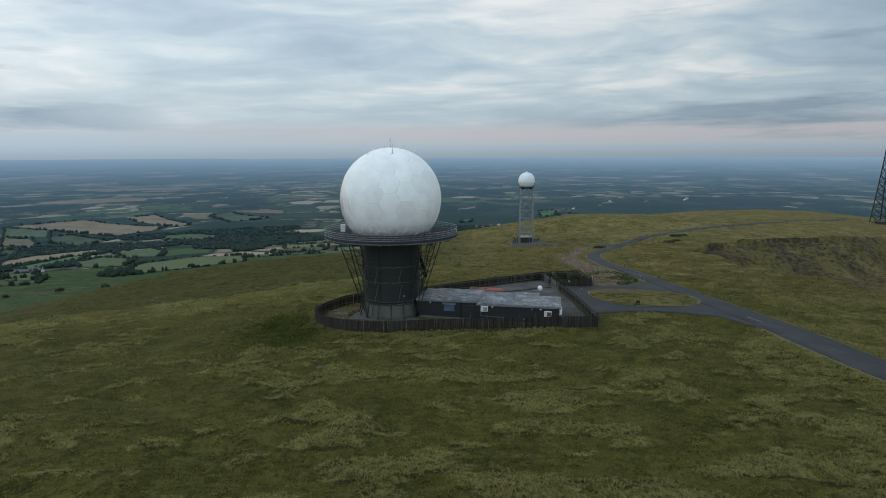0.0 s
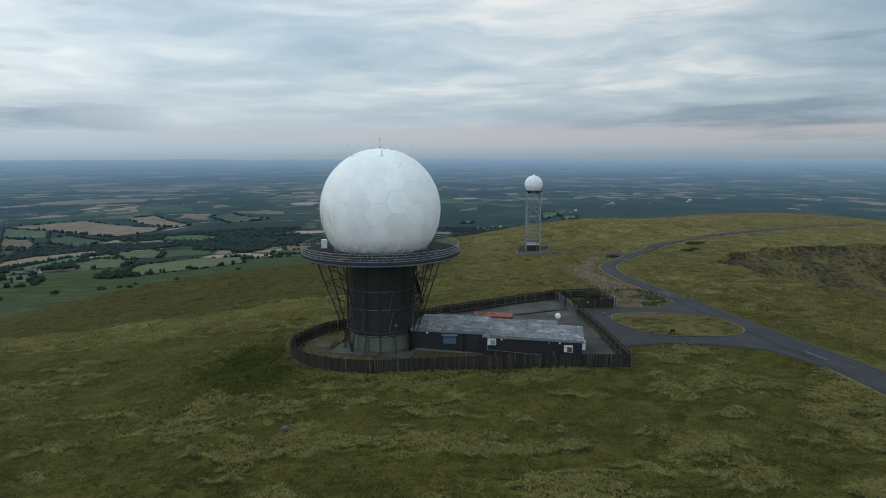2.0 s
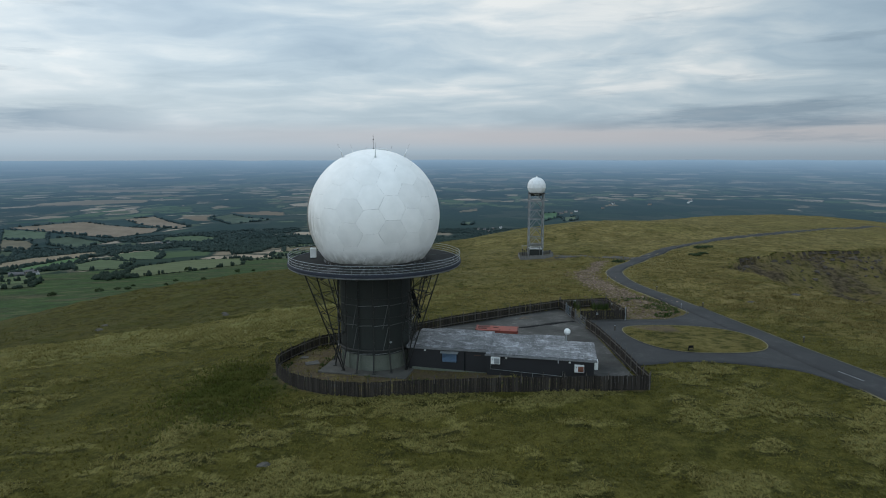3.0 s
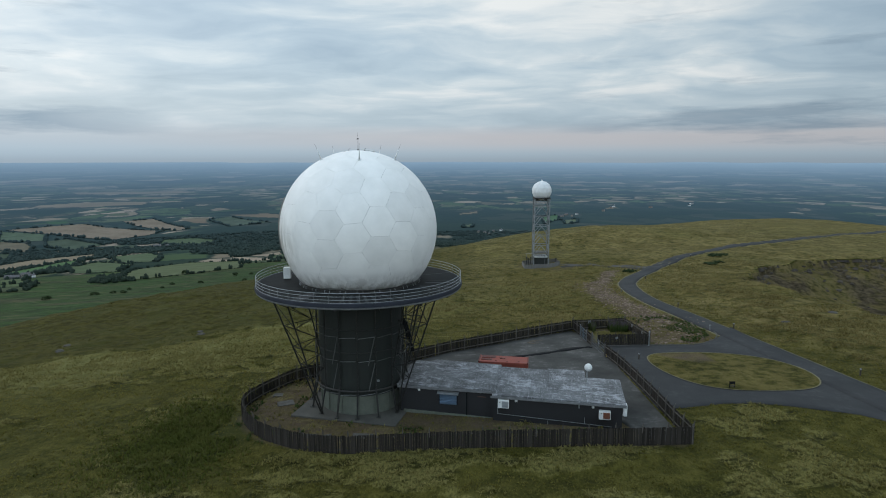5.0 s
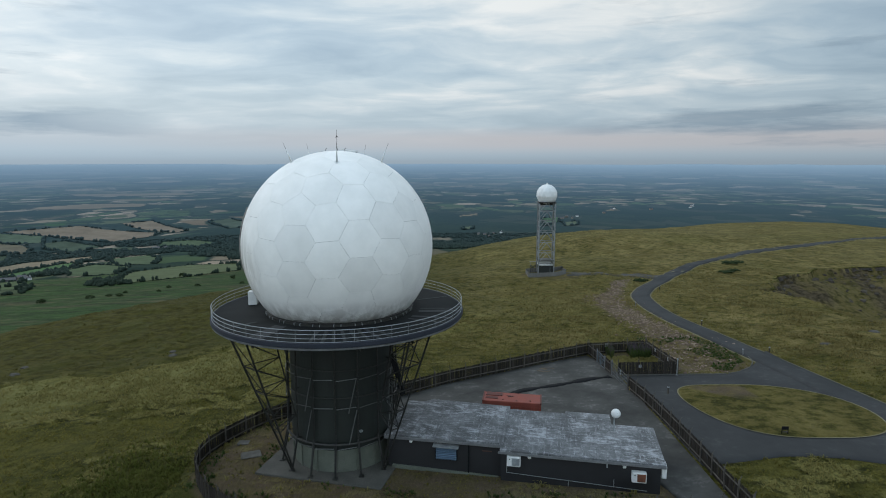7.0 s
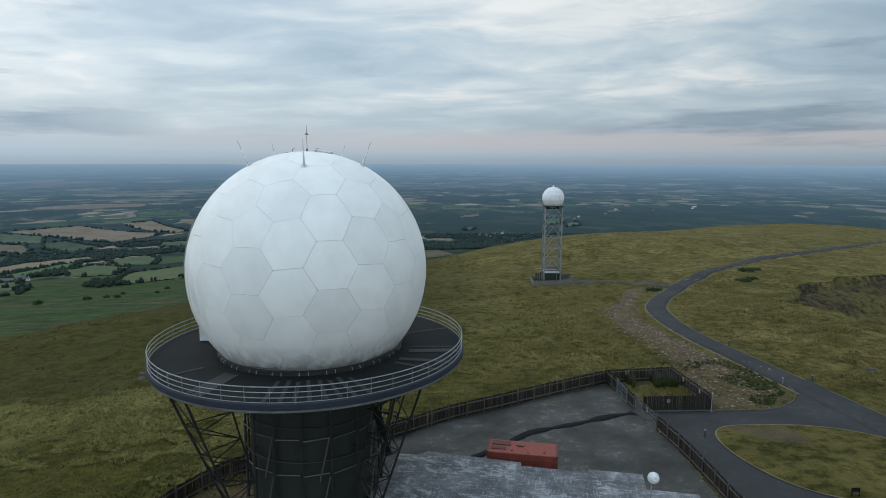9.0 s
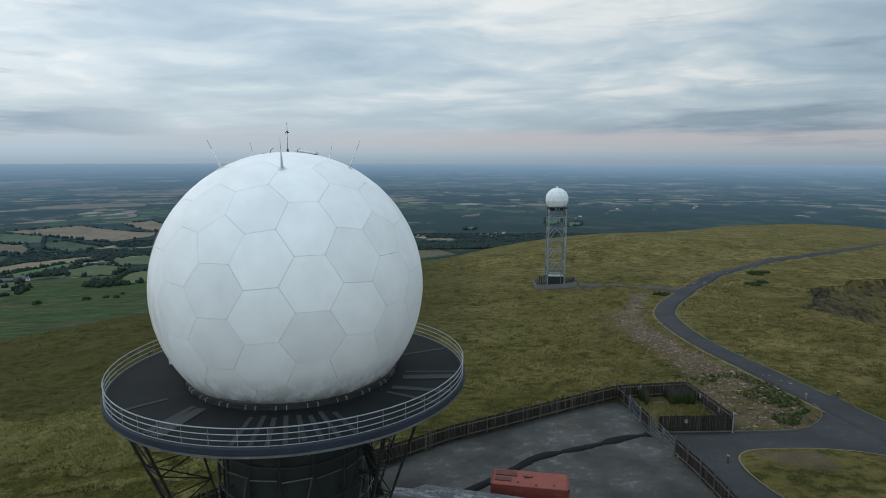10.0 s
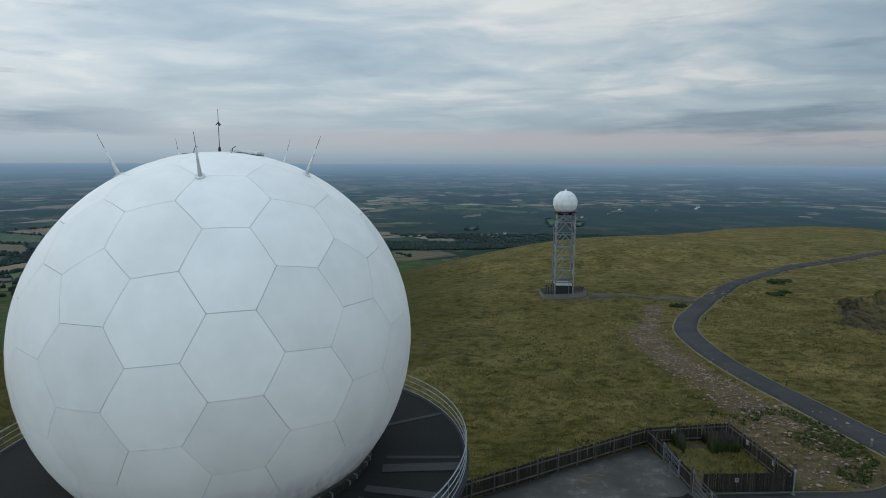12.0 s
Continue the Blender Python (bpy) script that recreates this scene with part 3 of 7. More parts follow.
def far_material():
    """Fields with hedges between them, woods over part; distance haze is painted into the colour of the far ones."""
    m, g, b = material("distant_country", 1.0, 0, 0.0)
    sep = g.n.new("ShaderNodeSeparateXYZ")
    g.put(sep.inputs[0], g.node("ShaderNodeAttribute", 1, [("attribute_name", "plan")]))
    com = g.n.new("ShaderNodeCombineXYZ")
    g.put(com.inputs[0], sep.outputs[0]), g.put(com.inputs[1], sep.outputs[1])
    p, d = com.outputs[0], sep.outputs[2]
    warp = g.n.new("ShaderNodeTexNoise")
    g.put(warp.inputs["Vector"], p)
    warp.inputs["Scale"].default_value, warp.inputs["Detail"].default_value = 1.1, 3.0
    bent = g.n.new("ShaderNodeVectorMath")
    bent.operation = "MULTIPLY_ADD"
    g.put(bent.inputs[0], warp.outputs["Color"]), g.put(bent.inputs[2], p)
    bent.inputs[1].default_value = (0.5, 0.5, 0.0)
    at = g.node("ShaderNodeMapping", Vector=bent.outputs[0], Rotation=(0, 0, radians(24)), Scale=(1.25, 0.85, 1))

    def parcels(scale, seed):
        q = g.node("ShaderNodeMapping", Vector=at, Location=(seed, seed * 1.7, 0))
        tint = g.n.new("ShaderNodeSeparateColor")
        g.put(tint.inputs[0], g.node("ShaderNodeTexVoronoi", 1, [("feature", "F1")], Vector=q, Scale=scale))
        edge = g.node("ShaderNodeTexVoronoi", 0, [("feature", "DISTANCE_TO_EDGE")], Vector=q, Scale=scale)
        crop = g.n.new("ShaderNodeValToRGB")
        crop.color_ramp.interpolation = "CONSTANT"
        e = crop.color_ramp.elements
        tones = ((0.0, (0.022, 0.034, 0.020)), (0.17, (0.050, 0.061, 0.030)), (0.30, (0.064, 0.088, 0.036)), (0.44, (0.100, 0.112, 0.056)), (0.55, (0.036, 0.050, 0.027)), (0.68, (0.32, 0.25, 0.18)), (0.80, (0.235, 0.185, 0.125)), (0.90, (0.115, 0.098, 0.060)))
        while len(e) < len(tones):
            e.new(0.5)
        for st, (pos, c) in zip(e, tones):
            st.position, st.color = pos, (*c, 1)
        g.put(crop.inputs[0], tint.outputs[0])
        tone = g.node("ShaderNodeHueSaturation", Value=g.span(tint.outputs[1], 0, 1, 0.8, 1.25), Color=crop.outputs[0])
        return tone, edge

    near, near_edge = parcels(4.2, 0.0)
    wide, wide_edge = parcels(1.5, 5.3)
    out = g.span(d, 7.0, 13.0)
    col = g.mix(out, near, wide)
    scrub = g.noise(p, 26.0, 5, 0.65)
    hedge = g.ramp(g.math("ADD", near_edge, g.math("MULTIPLY", g.math("SUBTRACT", scrub, 0.5), 0.22)), (0.02, 1.0), (0.07, 0.0))
    hedge = g.math("MULTIPLY", hedge, g.span(d, 5.0, 14.0, 0.95, 0.2))
    dark = g.mix(scrub, (0.010, 0.018, 0.013, 1), (0.036, 0.050, 0.028, 1))
    col = g.mix(g.math("MULTIPLY", g.ramp(scrub, (0.56, 0.0), (0.66, 1.0)), 0.45), col, dark)
    wood = g.node("ShaderNodeAttribute", 2, [("attribute_name", "wood")])
    thicket = g.ramp(g.math("ADD", wood, g.math("MULTIPLY", g.math("SUBTRACT", g.noise(p, 6.0, 6, 0.7), 0.5), 1.1)), (0.06, 0.0), (0.17, 0.92))
    # sown fields lie over the rest
    sown = g.node("ShaderNodeAttribute", 3, [("attribute_name", "crop")])
    cover = g.math("MAXIMUM", hedge, thicket)
    col = g.mix(g.math("MULTIPLY", cover, g.math("SUBTRACT", 1.0, sown)), col, dark)
    col = g.mix(sown, col, g.node("ShaderNodeAttribute", 0, [("attribute_name", "crop")]))
    # aerial haze painted into the base colour, thicker with distance
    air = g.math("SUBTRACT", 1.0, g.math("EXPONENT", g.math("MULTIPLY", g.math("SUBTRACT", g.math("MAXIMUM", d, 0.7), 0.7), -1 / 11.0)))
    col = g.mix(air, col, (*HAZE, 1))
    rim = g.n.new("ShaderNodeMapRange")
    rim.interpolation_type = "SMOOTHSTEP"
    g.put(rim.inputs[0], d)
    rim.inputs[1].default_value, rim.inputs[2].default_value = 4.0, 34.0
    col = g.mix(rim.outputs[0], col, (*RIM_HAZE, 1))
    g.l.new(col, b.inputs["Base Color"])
    return m


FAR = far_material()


def haze_tint(col, d):
    """Colour of the distance: haze is mixed into it, so far country turns blue and pale."""
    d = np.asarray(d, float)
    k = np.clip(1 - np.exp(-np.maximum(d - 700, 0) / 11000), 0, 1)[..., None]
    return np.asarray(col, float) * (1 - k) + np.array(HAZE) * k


far_r = np.concatenate([[1505], 1515 * 1.016 ** np.arange(1, 197)])
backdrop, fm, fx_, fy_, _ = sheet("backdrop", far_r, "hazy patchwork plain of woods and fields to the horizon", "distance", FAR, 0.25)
dd = np.hypot(fx_, fy_)
WOODS = ((-949, 2770, 330), (-700, 2050, 210), (-560, 2250, 220), (-1217, 2583, 240), (-93, 4467, 700), (465, 4092, 650), (1077, 4183, 700), (1952, 4887, 900), (-1120, 1330, 110), (-1000, 1420, 110), (-60, 2250, 420), (480, 2450, 560), (160, 3250, 620), (1150, 3000, 700), (900, 1900, 420))


def wooded(x, y):
    w = value_noise(x, y, 800, 31) + 0.6 * value_noise(x, y, 300, 32) - 0.04
    for cx, cy, r in WOODS:
        w = np.maximum(w, 0.6 - np.hypot(x - cx, y - cy) / r * 0.6)
    return w


fm.attributes.new("plan", "FLOAT_VECTOR", "POINT").data.foreach_set("vector", (np.stack([fx_, fy_, dd], 1) / 1000).astype(np.float32).ravel())
attribute(fm, "wood", np.clip(wooded(fx_, fy_) - 0.02 - 0.1 * ease(dd, 6000, 12000) + 0.16 * ease(fx_, -700, 500) * ease(dd, 8000, 5500), -1, 1))
fm.attributes.new("crop", "FLOAT_COLOR", "POINT").data.foreach_set("color", np.zeros(len(fx_) * 4, np.float32))


# ---- roads and yard ----
def strip(name, edge_a, edge_b, across, lift, mat, label, category, kind="structure", parent=None):
    """A surface laid over the ground between two lines of the same number of points."""
    a, b = np.array(edge_a, float), np.array(edge_b, float)
    t = np.linspace(0, 1, across + 1)[:, None, None]
    p = a[None] * (1 - t) + b[None] * t
    n = p.shape[1]
    x, y, z, _ = land(p[..., 0], p[..., 1])
    top = np.stack([x, y, z + lift], -1).reshape(-1, 3)
    under = top - [0, 0, 0.25]
    v = np.concatenate([top, under])
    f = []
    m = len(top)
    for i in range(across):
        for j in range(n - 1):
            q = (i * n + j, i * n + j + 1, (i + 1) * n + j + 1, (i + 1) * n + j)
            f.append(q)
    for i, s in ((0, 1), (across, -1)):
        for j in range(n - 1):
            q = (i * n + j, i * n + j + 1, m + i * n + j + 1, m + i * n + j)
            f.append(q if s < 0 else q[::-1])
    ob = raw(name, v, f, mat, parent, True)
    bm = bmesh.new()
    bm.from_mesh(ob.data)
    bmesh.ops.recalc_face_normals(bm, faces=bm.faces)
    if sum(fc.normal.z for fc in bm.faces) < 0:
        bmesh.ops.reverse_faces(bm, faces=bm.faces)
    bm.to_mesh(ob.data)
    bm.free()
    return tagged(ob, label, category, "", kind) if parent is None else ob


def curve_points(pts, step=1.5):
    """A smooth line through the given points."""
    p = np.array(pts, float)
    s = np.concatenate([[0], np.cumsum(np.linalg.norm(np.diff(p, axis=0), axis=1))])
    out = []
    for k in np.arange(0, s[-1], step):
        i = min(np.searchsorted(s, k, "right") - 1, len(p) - 2)
        t = (k - s[i]) / (s[i + 1] - s[i])
        p0, p1, p2, p3 = p[max(i - 1, 0)], p[i], p[i + 1], p[min(i + 2, len(p) - 1)]
        out.append(0.5 * (2 * p1 + (p2 - p0) * t + (2 * p0 - 5 * p1 + 4 * p2 - p3) * t * t + (3 * p1 - p0 - 3 * p2 + p3) * t ** 3))
    out.append(p[-1])
    return np.array(out)


def sides(line, w):
    t = np.gradient(line, axis=0)
    t /= np.linalg.norm(t, axis=1)[:, None]
    nrm = np.stack([-t[:, 1], t[:, 0]], 1)
    w = np.broadcast_to(np.asarray(w, float), (len(line),))[:, None]
    return line + nrm * w, line - nrm * w


road_line = curve_points([(76, -120), (66.5, -48), (63.2, -30), (61.0, -12), (58.4, 4), (55.6, 26), (54.0, 38), (52.7, 52), (53.2, 68), (56.0, 85), (60.3, 96), (65.0, 105), (77, 124), (89.5, 139.5), (104.4, 153.5), (122, 170.6), (140.6, 183), (159, 196), (188, 222), (227, 259), (330, 350)])
road_w = np.interp(road_line[:, 1], (-60, -20, 6, 24, 60, 100, 400), (3.4, 3.5, 2.6, 2.2, 1.9, 2.2, 2.4))
strip("road", *sides(road_line, road_w), 4, 0.09, ROAD, "narrow grey asphalt hill road with grassy edges", "road")
strip("verge", *sides(road_line, road_w + 0.28), 5, 0.04, KERB, "bleached grass edge along the asphalt road", "verge")
xs = np.linspace(32.6, 57.6, 26)
apron_n = np.stack([xs, np.interp(xs, (32, 46.7, 50, 53, 54.5, 58), (20.9, 21.4, 23.4, 26.4, 29, 33))], 1)
apron_s = np.stack([xs, np.interp(xs, (32, 35, 41, 46, 54.3, 56, 58), (-4.2, -3.9, -2.4, -2.7, -5.4, -8.5, -14))], 1)
strip("pavement", apron_s, apron_n, 22, 0.075, ROAD, "worn asphalt turning loop in front of the fenced compound", "road")
xs = np.linspace(2, 32.4, 31)
yard_n = np.stack([xs, np.interp(xs, (2, 5.4, 10.7, 16.9, 23.8, 30.9, 32.4), (13.4, 15.9, 19.9, 23.3, 27.3, 31.2, 22))], 1)
yard_s = np.stack([xs, np.interp(xs, (2, 28, 29, 32.6), (0, -5, -12.6, -12.6))], 1)
strip("yard", yard_s, yard_n, 26, 0.07, YARD, "patched grey asphalt yard inside the fence", "pavement")


# ---- radar tower ----
GALVD = plain("dull_metal", (0.13, 0.135, 0.14), (0.21, 0.215, 0.22), 1.0, 12, 0.6, 0.3)
RUNG = plain("dim_metal", (0.075, 0.078, 0.078), (0.13, 0.134, 0.132), 1.0, 12, 0.6, 0.3)
BATTEN = plain("batten_felt", (0.020, 0.022, 0.023), (0.033, 0.036, 0.037), 0.5, 8, 0.85)
STRIP = plain("walkway_felt", (0.022, 0.023, 0.025), (0.034, 0.035, 0.038), 0.5, 8, 0.8)
DECK_Z, DOME_Z, DOME_R = 13.95, 19.8, 8.54


def goldberg():
    """Centres and corners of the 122 hexagons and pentagons of the dome, one pentagon on top."""
    p = (1 + 5 ** 0.5) / 2
    ico = []
    for s in (1, -1):
        for q in (p, -p):
            ico += [(0, s, q), (s, q, 0), (q, 0, s)]
    ico = np.array(ico, float)
    ico /= np.linalg.norm(ico[0])
    d = ico @ ico.T
    tri = [(i, j, k) for i in range(12) for j in range(i) for k in range(j) if min(d[i, j], d[j, k], d[i, k]) > 0.4]
    fc = np.array([ico[list(t)].mean(0) for t in tri])
    W = list(ico) + [v / np.linalg.norm(v) for v in fc]
    T = []
    for i in range(20):
        for j in range(i):
            sh = set(tri[i]) & set(tri[j])
            if len(sh) == 2:
                T += [(v, 12 + i, 12 + j) for v in sh]
    mid = {}

    def m(a, b):
        k = (min(a, b), max(a, b))
        if k not in mid:
            q = W[a] + W[b]
            W.append(q / np.linalg.norm(q))
            mid[k] = len(W) - 1
        return mid[k]

    F = []
    for a, b, c in T:
        x, y, z = m(a, b), m(b, c), m(a, c)
        F += [(a, x, z), (x, b, y), (z, y, c), (x, y, z)]
    W = np.array(W)
    # stand it on one corner, with a pentagon of the upper ring at the fitted bearing
    top = ico[0]
    nb = [v for v in ico if 0.4 < v @ top < 0.5][0]
    ex = nb - top * (nb @ top)
    ex /= np.linalg.norm(ex)
    ey = np.cross(top, ex)
    az = radians(-104.5)
    R = np.stack([ex, ey, top])
    turn = np.array([[math.cos(az), -math.sin(az), 0], [math.sin(az), math.cos(az), 0], [0, 0, 1]])
    W = W @ (turn @ R).T
    cells = []
    for i in range(len(W)):
        cs = [W[list(f)].mean(0) for f in F if i in f]
        c = W[i]
        u = np.cross(c, [0.3, 0.2, 0.9])
        u /= np.linalg.norm(u)
        w = np.cross(c, u)
        cs.sort(key=lambda q: math.atan2(q @ w, q @ u))
        cells.append((c, [q / np.linalg.norm(q) for q in cs]))
    return cells


CELLS = goldberg()


def dome_panels(radius, low, parent, mat, gap, flat, name="panel"):
    """One shell panel for each cell above the height low, with a groove round it."""
    for c, cs in CELLS:
        if c[2] * radius < low - 0.12 * radius:
            continue
        n = len(cs)
        bm = bmesh.new()
        ctr = sum(cs) / n

        def on(q, k, drop=0.0):
            v = q / np.linalg.norm(q)
            plane = q * (ctr @ ctr) / (q @ ctr)
            v = v * (1 - flat) + plane * flat
            v = v * radius * (1 - drop)
            return bm.verts.new((v[0], v[1], max(v[2], low)))

        mids = []
        for i in range(n):
            a, b = cs[i], cs[(i + 1) % n]
            mids += [a, a * 0.67 + b * 0.33, a * 0.33 + b * 0.67]
        edge = [q + (ctr - q) * gap for q in mids]
        outer = [on(q, 0) for q in edge]
        wall = [on(q, 0) for q in edge]
        foot = [on(q, 0, 0.006) for q in edge]
        inner = [on(ctr + (q - ctr) * 0.6, 0) for q in edge]
        cen = on(ctr, 0)
        k = len(mids)
        for i in range(k):
            j = (i + 1) % k
            bm.faces.new((foot[i], foot[j], wall[j], wall[i]))
            bm.faces.new((outer[i], outer[j], inner[j], inner[i]))
            bm.faces.new((inner[i], inner[j], cen))
        bmesh.ops.recalc_face_normals(bm, faces=bm.faces)
        if sum(f.normal.dot(Vector(c)) for f in bm.faces) < 0:
            bmesh.ops.reverse_faces(bm, faces=bm.faces)
        part(name, bm, mat, parent, smooth=flat < 0.5)


def radar_tower():
    t = thing("radar_tower", (0, 0, 0), "white panelled radome on a dark round tower with railed deck", "radar tower")
    slab_turn = Matrix.Rotation(radians(-13.7), 4, "Z")
    bm = bmesh.new()
    box(bm, (11.8, 11.8, 0.9), (0, -0.3, -0.28), slab_turn, 0.04)
    part("base_slab", bm, SLAB, t, "stained concrete slab")
    # drum: concrete foot below, dark sheeting in upright bays above
    bm = bmesh.new()
    lathe(bm, [(4.62, 0.1), (4.62, 2.3), (4.5, 2.3)], 32)
    part("concrete_foot", bm, CONC, t, "grey concrete panels")
    bm = bmesh.new()
    lathe(bm, [(4.5, 2.25), (4.72, 2.25), (4.72, 13.2), (4.5, 13.2)], 64)
    part("drum", bm, CLAD, t, "dark sheet cladding")
    for i in range(16):
        a = radians(-90 + 2 + 22.5 * i)
        c, s = math.cos(a), math.sin(a)
        bm = bmesh.new()
        tube(bm, (5.05 * c, 5.05 * s, 2.9), (5.05 * c, 5.05 * s, 13.3), 0.075)
        tube(bm, (4.72 * c, 4.72 * s, 3.0), (5.05 * c, 5.05 * s, 3.0), 0.05)
        tube(bm, (4.72 * c, 4.72 * s, 7.6), (5.05 * c, 5.05 * s, 7.6), 0.05)
        part("column", bm, STEEL, t)
        bm = bmesh.new()
        tube(bm, (5.05 * c, 5.05 * s, 3.3), (5.75 * c, 5.75 * s, 0.2), 0.10)
        box(bm, (0.45, 0.45, 0.08), (5.78 * c, 5.78 * s, 0.2))
        part("splayed_leg", bm, STEEL, t)
        bm = bmesh.new()
        tube(bm, (4.68 * c, 4.68 * s, 0.15), (4.68 * c, 4.68 * s, 2.3), 0.06)
        part("joint_cover", bm, CONC, t)
    for z, r, rad, mat in ((2.95, 5.1, 0.11, STEEL), (7.15, 5.05, 0.06, STEEL), (9.6, 5.05, 0.05, STEEL)):
        bm = bmesh.new()
        hoop(bm, r, z, rad, 64)
        part("ring_beam", bm, mat, t)
    # lighter horizontal and raking tubes between the columns
    for i in range(16):
        a0, a1 = radians(-88 + 22.5 * i), radians(-88 + 22.5 * (i + 1))
        for z, lift in ((2.5, 0.12), (6.2, 0.1), (8.75, 0.12)):
            bm = bmesh.new()
            p = (5.18 * math.cos(a0 + 0.03), 5.18 * math.sin(a0 + 0.03), z)
            q = (5.18 * math.cos(a1 - 0.03), 5.18 * math.sin(a1 - 0.03), z + lift)
            tube(bm, p, q, 0.04)
            part("rung", bm, RUNG if i % 3 else GALVD, t)
        if i % 2 == 0:
            bm = bmesh.new()
            for z0, z1 in ((2.95, 6.0), (5.8, 8.9)):
                tube(bm, (5.15 * math.cos(a1 - 0.02), 5.15 * math.sin(a1 - 0.02), z1), (5.15 * math.cos(a1 - 0.16), 5.15 * math.sin(a1 - 0.16), z0), 0.05)
            part("brace", bm, RUNG, t)
    # deck
    bm = bmesh.new()
    lathe(bm, [(4.5, 12.9), (4.6, 13.1), (10.9, 13.40), (11.12, 13.42), (11.16, 13.58), (10.9, 13.6), (4.5, 13.3)], 128, True)
    part("deck_underside", bm, STEEL, t)
    bm = bmesh.new()
    lathe(bm, [(10.9, 13.61), (11.30, 13.61), (11.33, 13.64), (11.33, 13.96), (11.30, 13.99), (11.22, 13.99), (11.0, 13.93)], 160, True)
    part("deck_edge", bm, EDGE, t, "dark blue edge beam")
    bm = bmesh.new()
    lathe(bm, [(11.0, 13.40), (11.18, 13.40), (11.24, 13.44), (11.24, 13.56), (11.18, 13.6), (11.0, 13.6)], 128, True)
    part("deck_lip", bm, GALVD, t, "dull grey lower lip of the deck")
    for k, (a, r0, r1) in enumerate(((-93, 7.6, 10.9), (-88, 7.4, 11.0), (-83.5, 7.7, 11.0), (-79, 7.5, 11.0), (-74, 7.6, 10.8), (-69.5, 7.8, 11.0), (-65, 7.5, 11.0), (-60, 7.9, 10.9), (-140, 8.0, 11.0), (-30, 7.6, 11.0), (-2, 7.4, 10.9), (25, 7.6, 11.0))):
        bm = bmesh.new()
        box(bm, (r1 - r0, 0.26, 0.03), ((r0 + r1) / 2, 0, 13.97), Matrix.Rotation(radians(3), 4, "Z"))
        bmesh.ops.rotate(bm, verts=bm.verts, matrix=Matrix.Rotation(radians(a), 3, "Z"))
        part("felt_batten", bm, BATTEN if k % 3 else STRIP, t)
    for i in range(36):
        # felt sheets, each a wedge with a slight overlap
        a0, a1 = 2 * math.pi * i / 36, 2 * math.pi * (i + 1) / 36 + 0.012
        z = 13.95 + 0.006 * (i % 2)
        bm = bmesh.new()
        vs = [[bm.verts.new((r * math.cos(a), r * math.sin(a), zz)) for a in np.linspace(a0, a1, 5)] for r, zz in ((6.0, z), (11.3, z), (11.3, z - 0.3), (6.0, z - 0.3))]
        for p, q in zip(vs, vs[1:] + vs[:1]):
            for k in range(4):
                bm.faces.new((p[k], p[k + 1], q[k + 1], q[k]))
        bmesh.ops.recalc_face_normals(bm, faces=bm.faces)
        part("deck_sheet", bm, DECK, t)
    for i, (a, w) in enumerate(((-117, 0.8), (-121, 0.45), (-22, 0.5), (-8, 0.7), (150, 0.5), (60, 0.6))):
        bm = bmesh.new()
        box(bm, (3.6, w, 0.02), (9.2, 0, 13.985), Matrix.Rotation(radians(12), 4, "Z"), 0.0)
        bmesh.ops.rotate(bm, verts=bm.verts, matrix=Matrix.Rotation(radians(a), 3, "Z"))
        part("walkway_strip", bm, STRIP, t)
    # guard rail
    for z, r in ((14.98, 0.032), (14.66, 0.024), (14.34, 0.024), (14.05, 0.022)):
        bm = bmesh.new()
        hoop(bm, 11.2, z, r, 160)
        part("rail", bm, RAILP, t, "pale steel rail")
    for i in range(48):
        a = 2 * math.pi * i / 48
        bm = bmesh.new()
        tube(bm, (11.2 * math.cos(a), 11.2 * math.sin(a), 13.95), (11.2 * math.cos(a), 11.2 * math.sin(a), 14.98), 0.02)
        part("rail_post", bm, GALVD, t)
    # raking lattice struts under the deck
    for a in (-43.7, -130.0, 46.3, 136.3):
        turn = Matrix.Rotation(radians(a), 3, "Z")
        foot = np.array([5.85, 0.0, 0.25])
        tops = [np.array([10.6, -1.15, 13.3]), np.array([10.6, 1.15, 13.3]), np.array([7.4, 0.0, 13.3])]
        ends = [foot + (0, -0.12, 0), foot + (0, 0.12, 0), np.array([5.35, 0.0, 5.2])]
        for p, q, r in zip(tops, ends, (0.085, 0.085, 0.07)):
            bm = bmesh.new()
            tube(bm, p, q, r)
            bmesh.ops.rotate(bm, verts=bm.verts, matrix=turn)
            part("raking_strut", bm, STEEL, t)
        fs = [0.0, 0.2, 0.38, 0.54, 0.68]
        on = lambda i, f: tops[i] + (ends[i] - tops[i]) * min(1.0, f * (1.0 if i < 2 else 1.45))
        for f0, f1 in zip(fs, fs[1:]):
            for i, j in ((0, 1), (0, 2), (1, 2)):
                for p, q, r in ((on(i, f0), on(j, f1), 0.04), (on(i, f1), on(j, f1), 0.045)):
                    bm = bmesh.new()
                    tube(bm, p, q, r, 5)
                    bmesh.ops.rotate(bm, verts=bm.verts, matrix=turn)
                    part("lacing_bar", bm, STEEL, t)
    for a in range(-168, 180, 24):
        bm = bmesh.new()
        box(bm, (6.2, 0.14, 0.26), (7.6, 0, 13.16))
        bmesh.ops.rotate(bm, verts=bm.verts, matrix=Matrix.Rotation(radians(a), 3, "Z"))
        part("deck_beam", bm, STEEL, t)
    # dome
    bm = bmesh.new()
    low = DECK_Z + 0.25 - DOME_Z
    bmesh.ops.create_uvsphere(bm, u_segments=96, v_segments=60, radius=DOME_R * 0.9962)
    bmesh.ops.delete(bm, geom=[v for v in bm.verts if v.co.z < low - 0.5], context="VERTS")
    core = part("dome_shell", bm, SEAM, t, "sealed joints between the panels", True)
